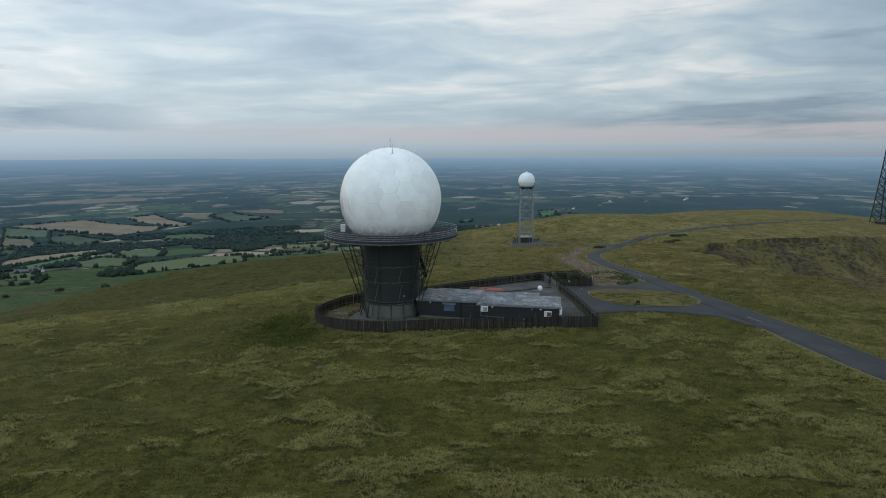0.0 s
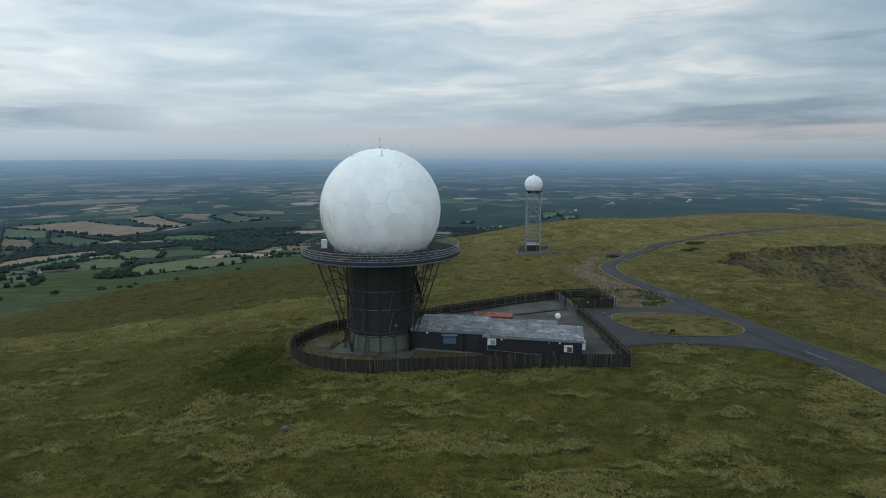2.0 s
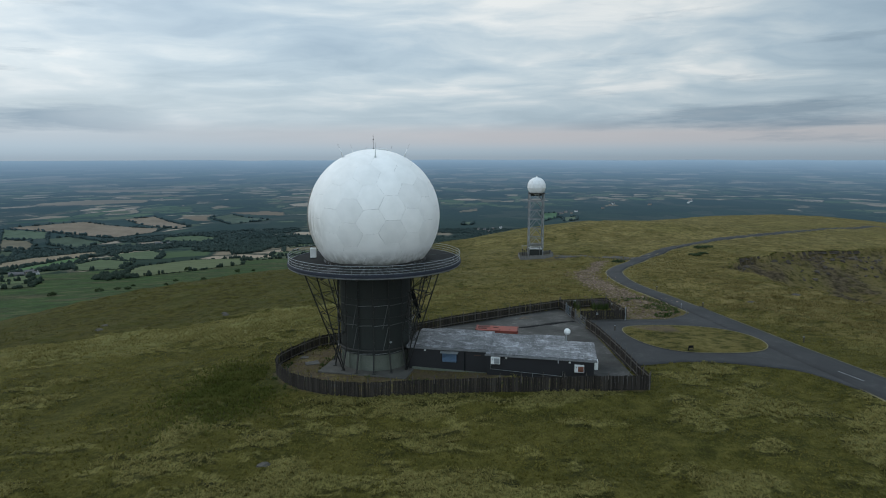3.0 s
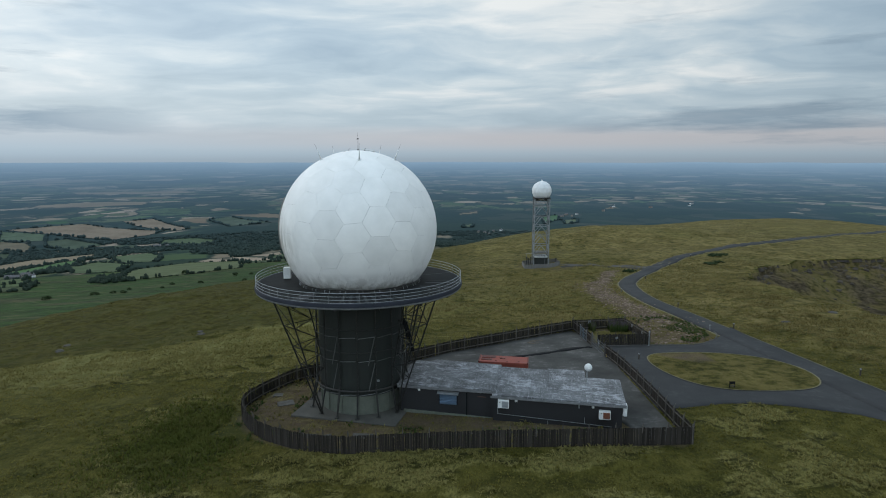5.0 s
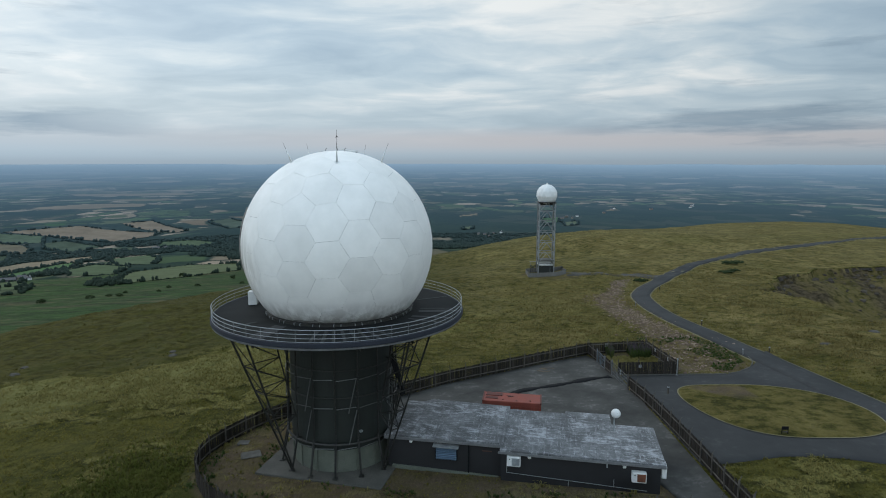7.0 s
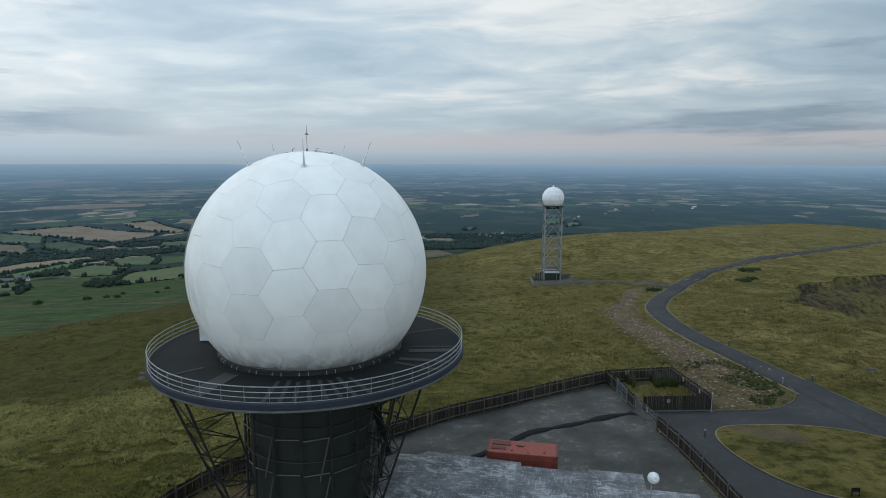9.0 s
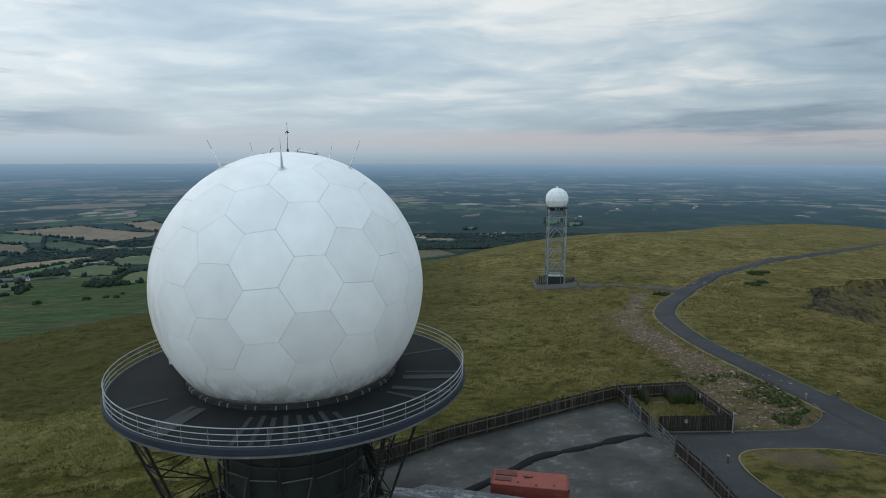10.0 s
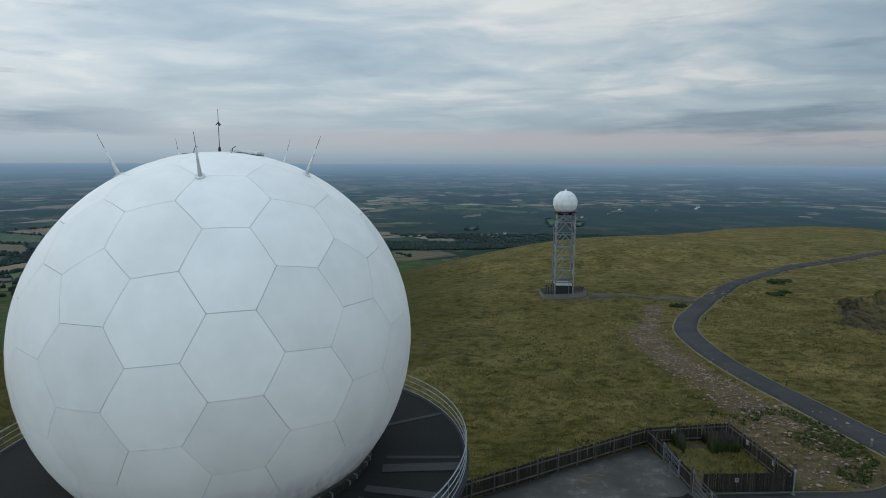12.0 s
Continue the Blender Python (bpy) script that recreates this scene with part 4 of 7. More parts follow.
    core.location = (0, 0, DOME_Z)
    dome_panels(DOME_R, low, core, PANEL, 0.0058, 0.0)
    rb = math.sqrt(DOME_R ** 2 - low ** 2)
    bm = bmesh.new()
    lathe(bm, [(rb - 0.35, 13.9), (rb + 0.22, 13.9), (rb + 0.22, 14.12), (rb + 0.06, 14.16), (rb - 0.1, 14.3), (rb - 0.35, 14.3)], 96, True)
    part("base_ring", bm, STEEL, t)
    for i in range(72):
        a = 2 * math.pi * i / 72
        bm = bmesh.new()
        box(bm, (0.22, 0.05, 0.2), (rb + 0.14, 0, 14.06))
        bmesh.ops.rotate(bm, verts=bm.verts, matrix=Matrix.Rotation(a, 3, "Z"))
        part("anchor_bracket", bm, GALV if i % 3 else STEEL, t)
    return t


tower = radar_tower()


# ---- equipment building ----
BU = np.array([0.984, -0.179])
BV = np.array([0.179, 0.984])
B0 = np.array([27.4, -8.2])


def bp(u, v):
    """Plan point: u metres west along the front wall from its east corner, v metres back."""
    q = B0 - BU * u + BV * v
    return float(q[0]), float(q[1])


def prism(bm, pts, z0, z1):
    lo = [bm.verts.new((*p, z0)) for p in pts]
    hi = [bm.verts.new((*p, z1 if isinstance(z1, (int, float)) else z1[i])) for i, p in enumerate(pts)]
    n = len(pts)
    bm.faces.new(lo[::-1]), bm.faces.new(hi)
    for i in range(n):
        j = (i + 1) % n
        bm.faces.new((lo[i], lo[j], hi[j], hi[i]))
    bmesh.ops.recalc_face_normals(bm, faces=bm.faces)


def building():
    t = thing("equipment_building", (0, 0, 0), "long low black equipment building with a patchy grey felt roof", "building")
    bm = bmesh.new()
    prism(bm, [bp(0, 0), bp(13.1, 0), bp(13.1, 7.6), bp(3.7, 7.6), bp(3.7, 6.3), bp(0, 6.3)], -0.6, 2.7)
    part("wall_east", bm, WALLP, t)
    bm = bmesh.new()
    prism(bm, [bp(13.15, 0.7), bp(23.3, 0.7), bp(23.3, 6.5), bp(20.6, 8.7), bp(13.15, 7.9)], -0.6, 2.85)
    part("wall_west", bm, WALLP, t)
    # roofs
    bm = bmesh.new()
    prism(bm, [bp(-0.35, -0.35), bp(13.2, -0.35), bp(13.2, 8.3), bp(7.6, 8.3), bp(7.6, 8.8), bp(3.4, 8.8), bp(3.4, 6.6), bp(-0.35, 6.6)], 2.72, [2.92, 3.05, 3.12, 3.1, 3.1, 3.1, 3.08, 3.05])
    part("roof_east", bm, ROOF, t, "grey felt roof with pale worn streaks")
    bm = bmesh.new()
    prism(bm, [bp(12.95, 0.35), bp(23.6, 0.35), bp(23.6, 6.6), bp(20.8, 9.0), bp(12.95, 8.55)], 2.9, [3.22, 3.3, 3.3, 3.3, 3.3])
    part("roof_west", bm, ROOF, t, "grey felt roof with pale worn streaks")
    return t


building()


# ---- paling fence round the compound ----
def fence_run(name, pts, z_at, label, rails_inside=1.0, tall=1.8, pitch=0.135):
    """Posts, two rails and upright palings along a line of plan points."""
    line = curve_points(pts, 0.05)
    s = np.concatenate([[0], np.cumsum(np.linalg.norm(np.diff(line, axis=0), axis=1))])
    total = s[-1]
    zz = land(line[:, 0], line[:, 1])[2]

    def at(k):
        x, y, z = np.interp(k, s, line[:, 0]), np.interp(k, s, line[:, 1]), np.interp(k, s, zz)
        x2, y2 = np.interp(min(k + 0.1, total), s, line[:, 0]), np.interp(min(k + 0.1, total), s, line[:, 1])
        x1, y1 = np.interp(max(k - 0.1, 0), s, line[:, 0]), np.interp(max(k - 0.1, 0), s, line[:, 1])
        return x, y, z, math.atan2(y2 - y1, x2 - x1)

    x, y, z, _ = at(total / 2)
    t = thing(name, (0, 0, 0), label, "fence", "fence round the compound")
    return t, at, total


FENCES = {
    "front": [(32.7, -12.9), (27.7, -13.2), (20.1, -13.4), (13.1, -13.5), (5.2, -13.9), (0.6, -14.1)],
    "west": [(0.6, -14.1), (-2.5, -13.7), (-5.1, -12.6), (-8.3, -10.4), (-10.6, -7.8), (-12.4, -4.6), (-13.2, -1.5), (-12.9, 1.0), (-12.0, 3.2), (-10, 5.4), (-7.3, 7.8)],
    "north": [(-7.3, 7.8), (-1, 11.9), (5.4, 16.1), (10.7, 20.1), (16.9, 23.6), (23.8, 27.6), (30.9, 31.6)],
    "east_upper": [(30.9, 31.6), (31.3, 26.0), (31.5, 21.6)],
    "east_lower": [(32.0, 15.7), (32.6, 9), (32.8, -2), (32.7, -12.9)],
    "enclosure_north": [(30.9, 31.6), (39.7, 32.6)],
    "enclosure_east": [(39.7, 32.6), (40.3, 21.6)],
    "enclosure_south": [(40.3, 21.6), (32.4, 21.5)],
}
rng = random.Random(5)


def paling_mesh(h, w):
    bm = bmesh.new()
    box(bm, (w, 0.022, h), (0, 0, h / 2))
    me = bpy.data.meshes.new("paling")
    bm.to_mesh(me)
    bm.free()
    me.materials.append(PALE_W)
    return me


PALINGS = [paling_mesh(1.76 + 0.025 * k, 0.132 + 0.004 * k) for k in range(4)]


def build_fence(key, pts, singles):
    t, at, total = fence_run("paling_fence", pts, None, "weathered upright wooden palings on posts with angled tops")
    rest_v, rest_f = [], []
    n = int(total / 0.15)
    for i in range(n):
        x, y, z, a = at((i + 0.5) * total / n)
        if rng.random() < 0.004:
            continue
        m = pose(x, y, z - 0.06, rng.gauss(0, 0.8), rng.gauss(0, 0.7), math.degrees(a))
        if i in singles:
            ob = new("paling", PALINGS[rng.randrange(4)])
            ob.matrix_basis = m
            ob.parent = t
        else:
            h = 1.76 + 0.025 * rng.randrange(4)
            b0 = len(rest_v)
            for dx in (-0.068, 0.068):
                for dy in (-0.011, 0.011):
                    for dz in (0, h):
                        rest_v.append(m @ Vector((dx, dy, dz)))
            rest_f += [tuple(b0 + q for q in f) for f in ((0, 1, 3, 2), (4, 6, 7, 5), (0, 4, 5, 1), (2, 3, 7, 6), (1, 5, 7, 3))]
    if rest_v:
        ob = raw("paling_rest", rest_v, rest_f, PALE_W, t)
        ob["kind"] = "stuff"
    # rails and posts on the inner side
    posts = max(2, int(total / 2.3))
    for i in range(posts + 1):
        x, y, z, a = at(total * i / posts)
        nx, ny = -math.sin(a) * -0.09, math.cos(a) * -0.09
        bm = bmesh.new()
        box(bm, (0.11, 0.11, 2.1), (0, 0, 0.95), None, 0.012)
        tube(bm, (0, 0, 1.95), (0.0, 0.16, 2.3), 0.03, 5)
        ob = part("post", bm, POSTW, t)
        ob.matrix_basis = pose(x + nx, y + ny, z, rng.gauss(0, 1), rng.gauss(0, 1), math.degrees(a))
        if i < posts:
            x2, y2, z2, a2 = at(total * (i + 1) / posts)
            for h in (0.35, 1.45):
                bm = bmesh.new()
                p, q = Vector((x + nx * 0.6, y + ny * 0.6, z + h)), Vector((x2 + nx * 0.6, y2 + ny * 0.6, z2 + h))
                d = (q - p)
                box(bm, (d.length, 0.05, 0.12), (p + q) / 2, d.to_track_quat("X", "Z").to_matrix().to_4x4())
                part("fence_rail", bm, POSTW, t)


for key, pts in FENCES.items():
    build_fence(key, pts, range(0, 300) if key in ("front", "west", "north") else range(0, 120))


# ---- second radome on a lattice tower ----
def facet_material():
    m, g, b = material("facet_white", 0.55, 0, 0.4)
    rnd = g.node("ShaderNodeObjectInfo", "Random")
    n = g.noise(g.node("ShaderNodeTexCoord", 3), 0.9, 4, 0.6)
    col = g.mix(g.ramp(n, (0.4, 0.0), (0.7, 0.4)), (0.74, 0.75, 0.75, 1), (0.55, 0.56, 0.56, 1))
    g.l.new(g.node("ShaderNodeHueSaturation", Value=g.span(rnd, 0, 1, 0.96, 1.04), Color=col), b.inputs["Base Color"])
    return m


FACET = facet_material()
MASTP = plain("weathered_steel", (0.17, 0.18, 0.19), (0.27, 0.28, 0.29), 1.2, 16, 0.55, 0.3)


def lattice_radome():
    x0, y0 = 41.3, 133.0
    z0 = height(x0, y0)
    t = thing("lattice_radome", (x0, y0, z0), "small faceted white radome on a grey square lattice tower", "radar tower", "", -2.0)
    H, w = 22.1, 2.4
    for sx in (-1, 1):
        for sy in (-1, 1):
            bm = bmesh.new()
            box(bm, (0.3, 0.3, H), (sx * w, sy * w, H / 2))
            part("leg", bm, MASTP, t)
    levels = [3.4 + i * 3.2 for i in range(6)]
    for ax in range(4):
        turn = Matrix.Rotation(radians(90 * ax), 4, "Z")
        for z, zn in zip(levels, levels[1:] + [H]):
            bm = bmesh.new()
            box(bm, (2 * w, 0.16, 0.2), (0, -w, z))
            bmesh.ops.transform(bm, verts=bm.verts, matrix=turn)
            part("cross_beam", bm, MASTP, t)
            for s in (-w, w):
                bm = bmesh.new()
                tube(bm, (s, -w, z), (0, -w, zn - 0.1), 0.1, 5)
                bmesh.ops.transform(bm, verts=bm.verts, matrix=turn)
                part("bracing", bm, MASTP, t)
    bm = bmesh.new()
    box(bm, (2 * w, 2 * w, 0.1), (0, 0, 4.2))
    part("landing", bm, STEEL, t)
    bm = bmesh.new()
    box(bm, (5.4, 5.4, 0.35), (0, 0, H), None, 0.05)
    part("top_platform", bm, STEEL, t)
    bm = bmesh.new()
    box(bm, (4.3, 0.12, 1.3), (0, 1.9, 21.7), None, 0.05)
    part("cable_box", bm, STEEL, t)
    bm = bmesh.new()
    box(bm, (4.4, 4.0, 2.3), (0, 0, 1.35), None, 0.05)
    cab = part("cabin", bm, CLAD, t, "dark cabin with a white roof")
    bm = bmesh.new()
    box(bm, (4.5, 4.1, 0.75), (0, 0, 2.7), None, 0.3)
    part("cabin_roof", bm, WHITE, cab)
    R = 3.25
    bm = bmesh.new()
    bmesh.ops.create_uvsphere(bm, u_segments=32, v_segments=20, radius=R * 0.9)
    core = part("dome_shell", bm, WHITE, t, "white faceted dome", True)
    core.location = (0, 0, H + 2.35)
    # rows of flat triangles, each row half a step round from the last
    n, lat = 14, [90, 64, 40, 16, -8, -32, -50]

    def spot(i, k):
        a, e = 2 * math.pi * (k + 0.5 * (i % 2)) / n, radians(lat[i])
        return Vector((R * math.cos(e) * math.cos(a), R * math.cos(e) * math.sin(a), R * math.sin(e)))

    for i in range(len(lat) - 1):
        for k in range(n):
            s = i % 2
            tris = [(spot(i, k), spot(i + 1, k - 1 + s), spot(i + 1, k + s)), (spot(i, k), spot(i + 1, k + s), spot(i, k + 1))]
            for tr in tris if i else tris[:1]:
                c = sum(tr, Vector()) / 3
                bm = bmesh.new()
                hi = [bm.verts.new(c + (q - c) * 0.985) for q in tr]
                lo = [bm.verts.new((c + (q - c) * 0.985) * 0.97) for q in tr]
                bm.faces.new(hi)
                for a in range(3):
                    bm.faces.new((hi[a], lo[a], lo[(a + 1) % 3], hi[(a + 1) % 3]))
                bmesh.ops.recalc_face_normals(bm, faces=bm.faces)
                if bm.faces[:][0].normal.dot(c) < 0:
                    bmesh.ops.reverse_faces(bm, faces=bm.faces)
                part("facet", bm, FACET, core)
    bm = bmesh.new()
    tube(bm, (0, 0, R - 0.1), (0, 0, R + 0.35), 0.25, 10)
    part("cap", bm, WHITE, core)
    return t


lattice_radome()


# ---- valley: fields, hedges, woods and farms ----
CROPS = {
    "wheat": ((0.20, 0.142, 0.082), "ripe brown wheat field in the valley"),
    "straw": ((0.205, 0.155, 0.092), "pale stubble field in the valley"),
    "tan": ((0.27, 0.205, 0.13), "pale tan cornfield far out on the plain"),
    "tilled": ((0.13, 0.10, 0.05), "brown ploughed field in the valley"),
    "lush": ((0.055, 0.105, 0.026), "bright green meadow in the valley"),
    "grass": ((0.066, 0.088, 0.031), "green pasture field in the valley"),
    "pale": ((0.086, 0.100, 0.040), "pale green hillside pasture in the valley"),
    "olive": ((0.050, 0.064, 0.024), "dull olive green field in the valley"),
}
HEDGES, SHAPES = [], []


def inside(px, py, poly):
    poly = np.array(poly, float)
    hit = np.zeros(np.shape(px), bool)
    for (x1, y1), (x2, y2) in zip(poly, np.roll(poly, -1, 0)):
        c = (y1 > py) != (y2 > py)
        with np.errstate(divide="ignore", invalid="ignore"):
            hit ^= c & (px < (x2 - x1) * (py - y1) / (y2 - y1 + 1e-9) + x1)
    return hit


def field_arrays(poly, lift=1.0, n=5):
    p = np.array(poly, float)
    c = p.mean(0)
    v, f = [], []
    for a, b in zip(p, np.roll(p, -1, 0)):
        base = len(v)
        row = {}
        for i in range(n + 1):
            for j in range(i + 1):
                q = c + (a - c) * (i - j) / n + (b - c) * j / n
                row[i, j] = base + len(v) - base
                v.append(q)
        for i in range(n):
            for j in range(i + 1):
                f.append((row[i, j], row[i + 1, j], row[i + 1, j + 1]))
                if j < i:
                    f.append((row[i, j], row[i + 1, j + 1], row[i, j + 1]))
    v = np.array(v)
    d = np.hypot(v[:, 0], v[:, 1])
    x, y, z, _ = land(v[:, 0], v[:, 1])
    return np.stack([x, y, z + lift], 1), f


def up_faces(v, f):
    out = []
    for a, b, c in f:
        n = np.cross(v[b] - v[a], v[c] - v[a])[2]
        out.append((a, b, c) if n > 0 else (a, c, b))
    return out


def colour(me, name, cols):
    me.attributes.new(name, "FLOAT_COLOR", "POINT").data.foreach_set("color", np.concatenate([cols, np.ones((len(cols), 1))], 1).astype(np.float32).ravel())


def far_field(kind, poly):
    """A large field far out is a patch of the plain itself."""
    p = np.array(poly, float)
    c = p.mean(0)
    out = c / np.linalg.norm(c)
    p = p - 0.5 * ((p - c) @ out)[:, None] * out
    data = np.empty(len(fx_) * 4, np.float32)
    fm.attributes["crop"].data.foreach_get("color", data)
    data = data.reshape(-1, 4)
    m = inside(fx_ + 60 * value_noise(fx_, fy_, 400, 35), fy_ + 60 * value_noise(fx_, fy_, 400, 36), p)
    data[m, :3] = np.array(CROPS[kind][0]) * (0.85 + 0.3 * value_noise(fx_[m], fy_[m], 300, 37))[:, None]
    data[m, 3] = 1.0
    fm.attributes["crop"].data.foreach_set("color", data.ravel())
    SHAPES.append(poly)


def field(kind, *poly):
    if np.hypot(*np.array(poly, float).mean(0)) > 4000:
        far_field(kind, poly)
        return
    v, f = field_arrays(poly, 1.2, 10)
    ob = raw("field", v, up_faces(v, f), FIELD, None, True)
    c = np.array(poly, float).mean(0)
    colour(ob.data, "crop", haze_tint(np.tile(CROPS[kind][0], (len(v), 1)), np.full(len(v), np.hypot(*c))))
    tagged(ob, CROPS[kind][1], "field", "fields in the valley", "structure")
    SHAPES.append(poly)
    if np.hypot(*c) < 5200:
        HEDGES.append(poly)


field("wheat", (-2467, 3301), (-2218, 3628), (-1481, 3092), (-1430, 2872), (-1497, 2622), (-2080, 3093))
field("wheat", (-2087, 3830), (-1980, 4025), (-1379, 3191), (-1399, 3061), (-1757, 3431))
field("wheat", (-1852, 4155), (-1664, 4276), (-1497, 3726), (-1256, 3236), (-1470, 3502))
field("wheat", (-1645, 4537), (-1391, 4711), (-1210, 4480), (-992, 3652), (-1259, 3956))
field("straw", (-1337, 1704), (-1354, 1878), (-1226, 2042), (-1143, 1911), (-1162, 1617), (-1120, 1410))
field("lush", (-1071, 1352), (-1140, 1585), (-1172, 1790), (-1108, 1792), (-1034, 1590), (-988, 1332))
field("tilled", (-2088, 2731), (-1879, 2619), (-1701, 2414), (-1576, 2191), (-1809, 2347))
field("grass", (-2462, 3245), (-2079, 3070), (-1869, 2729), (-2004, 2715), (-2136, 2796))
field("olive", (-1832, 2681), (-1794, 2782), (-1410, 2422), (-1440, 2259), (-1640, 2395))
field("grass", (-990, 1507), (-1023, 1698), (-854, 1578), (-760, 1322), (-859, 1323))
field("grass", (-1085, 1868), (-1003, 1979), (-902, 1857), (-823, 1667), (-914, 1638))
field("pale", (-639, 1104), (-750, 1400), (-695, 1577), (-538, 1561), (-452, 1278), (-529, 1166), (-602, 1104))
field("grass", (-1228, 2544), (-1114, 2595), (-923, 2447), (-952, 2300), (-1146, 2366))
field("tan", (-3772, 5472), (-3898, 6390), (-3069, 6151), (-2630, 5347), (-2989, 4940), (-3441, 5043))
field("tan", (-5371, 8616), (-3822, 8678), (-3326, 8089), (-3212, 7200), (-4668, 7577))
field("straw", (-3859, 6764), (-3356, 7180), (-2902, 6688), (-3106, 6172))
field("tan", (-13268, 19207), (-10813, 17509), (-10106, 15600))
field("tan", (-21363, 35467), (-11268, 30285), (-8148, 21614), (-10459, 20108))
field("olive", (-1534, 3865), (-1498, 4145), (-1009, 3439), (-1169, 3210))
field("lush", (-2709, 3586), (-2555, 3886), (-2312, 3788), (-2361, 3605))
field("olive", (-1700, 2199), (-1626, 2178), (-1492, 2001), (-1497, 1921))
field("grass", (-942, 1192), (-906, 1230), (-770, 1036), (-830, 1031))
field("pale", (-2611, 4529), (-2515, 4643), (-2304, 4295), (-2366, 4155))
field("grass", (-2349, 4982), (-2197, 5081), (-2020, 4708), (-2167, 4629))
field("tan", (84, 15090), (1016, 16660), (1110, 14802), (335, 12633))
field("tan", (2016, 11427), (2508, 11498), (2537, 10290), (1914, 9498))
field("straw", (126, 4472), (291, 4852), (276, 4448), (136, 4268))
field("lush", (689, 4111), (814, 4155), (747, 3784), (584, 3380))
field("tan", (4665, 17816), (5397, 18206), (4344, 14279), (3849, 14282))
field("pale", (123, 3403), (182, 3490), (171, 3265), (111, 3225))
field("grass", (50, 4904), (274, 5212), (277, 4923), (98, 4699))
field("straw", (1378, 5060), (1609, 5495), (1451, 4908), (1273, 4632))
field("pale", (757, 3711), (888, 3884), (792, 3446), (702, 3367))
field("tan", (24, 10771), (555, 11677), (554, 10840), (58, 9937))
field("straw", (1746, 12666), (2104, 12981), (1899, 11446), (1491, 10260))

rnd = np.random.RandomState(7)

def scatter_fields():
    """The rest of the patchwork, out to the horizon."""
    V, F, C, n = [], [], [], 0
    kinds = ("grass", "grass", "olive", "pale", "lush", "wheat", "straw", "tan", "olive", "grass", "tilled")
    for lo, hi, size in ((1250, 2900, 210),):
        k = int(hi / size) + 1
        for i in range(-k, k):
            for j in range(0, k):
                a = radians(18) + 0.5 * float(value_noise(i, j, 4.0, 41))
                x0, y0 = i * size, j * size * 0.8
                d = math.hypot(x0, y0)
                if not lo < d < hi or abs(math.atan2(x0, y0)) > radians(47):
                    continue
                if float(wooded(x0, y0)) > 0.06 or rnd.rand() < (0.30 if x0 < -250 else 0.75):
                    continue
                w, h = size * rnd.uniform(0.36, 0.49), size * 0.8 * rnd.uniform(0.34, 0.48)
                poly = []
                for sx, sy in ((-1, -1), (1, -1), (1, 1), (-1, 1)):
                    px, py = sx * w * rnd.uniform(0.85, 1.1), sy * h * rnd.uniform(0.85, 1.1)
                    poly.append((x0 + px * math.cos(a) - py * math.sin(a), y0 + px * math.sin(a) + py * math.cos(a)))
                pp = np.array(poly)
                if any(inside(np.append(pp[:, 0], x0), np.append(pp[:, 1], y0), s).any() for s in SHAPES):
                    continue
                kind = kinds[rnd.randint(len(kinds))]
                v, f = field_arrays(poly, 0.9, 6)
                V.append(v)
                F += [(a1 + n, b1 + n, c1 + n) for a1, b1, c1 in up_faces(v, f)]
                C.append(haze_tint(np.tile(np.array(CROPS[kind][0]) * rnd.uniform(0.75, 1.15), (len(v), 1)), np.full(len(v), d)))
                n += len(v)
                if d < 3600:
                    HEDGES.append(poly)
    ob = raw("field_patchwork", np.concatenate(V), F, FIELD, None, True)
    colour(ob.data, "crop", np.concatenate(C))
    tagged(ob, "patchwork of small green and tan fields on the plain", "fields", "", "stuff")


scatter_fields()


def tree_material(name, c1, c2, distant=False):
    m, g, b = material(name, 0.95, 0, 0.1)
    p = g.node("ShaderNodeTexCoord", 3)
    isl = g.node("ShaderNodeNewGeometry", "Random Per Island")
    n = g.noise(p, 0.25, 3, 0.6)
    col = g.mix(g.math("ADD", g.math("MULTIPLY", isl, 0.6), g.math("MULTIPLY", n, 0.4)), (*c1, 1), (*c2, 1))
    if distant:
        col = g.node("ShaderNodeHueSaturation", Value=g.span(isl, 0, 1, 0.88, 1.14), Color=g.node("ShaderNodeAttribute", 0, [("attribute_name", "crop")]))
    g.l.new(col, b.inputs["Base Color"])
    return m


LEAF = tree_material("leaf_dark", (0.014, 0.024, 0.010), (0.036, 0.050, 0.020))
LEAF_FAR = tree_material("leaf_far", (0.020, 0.038, 0.036), (0.036, 0.058, 0.056), True)


def blob(sub):
    bm = bmesh.new()
    bmesh.ops.create_icosphere(bm, subdivisions=sub, radius=1.0)
    bm.verts.ensure_lookup_table()
    v = np.array([q.co[:] for q in bm.verts])
    f = np.array([[q.index for q in fc.verts] for fc in bm.faces])
    bm.free()
    return v, f


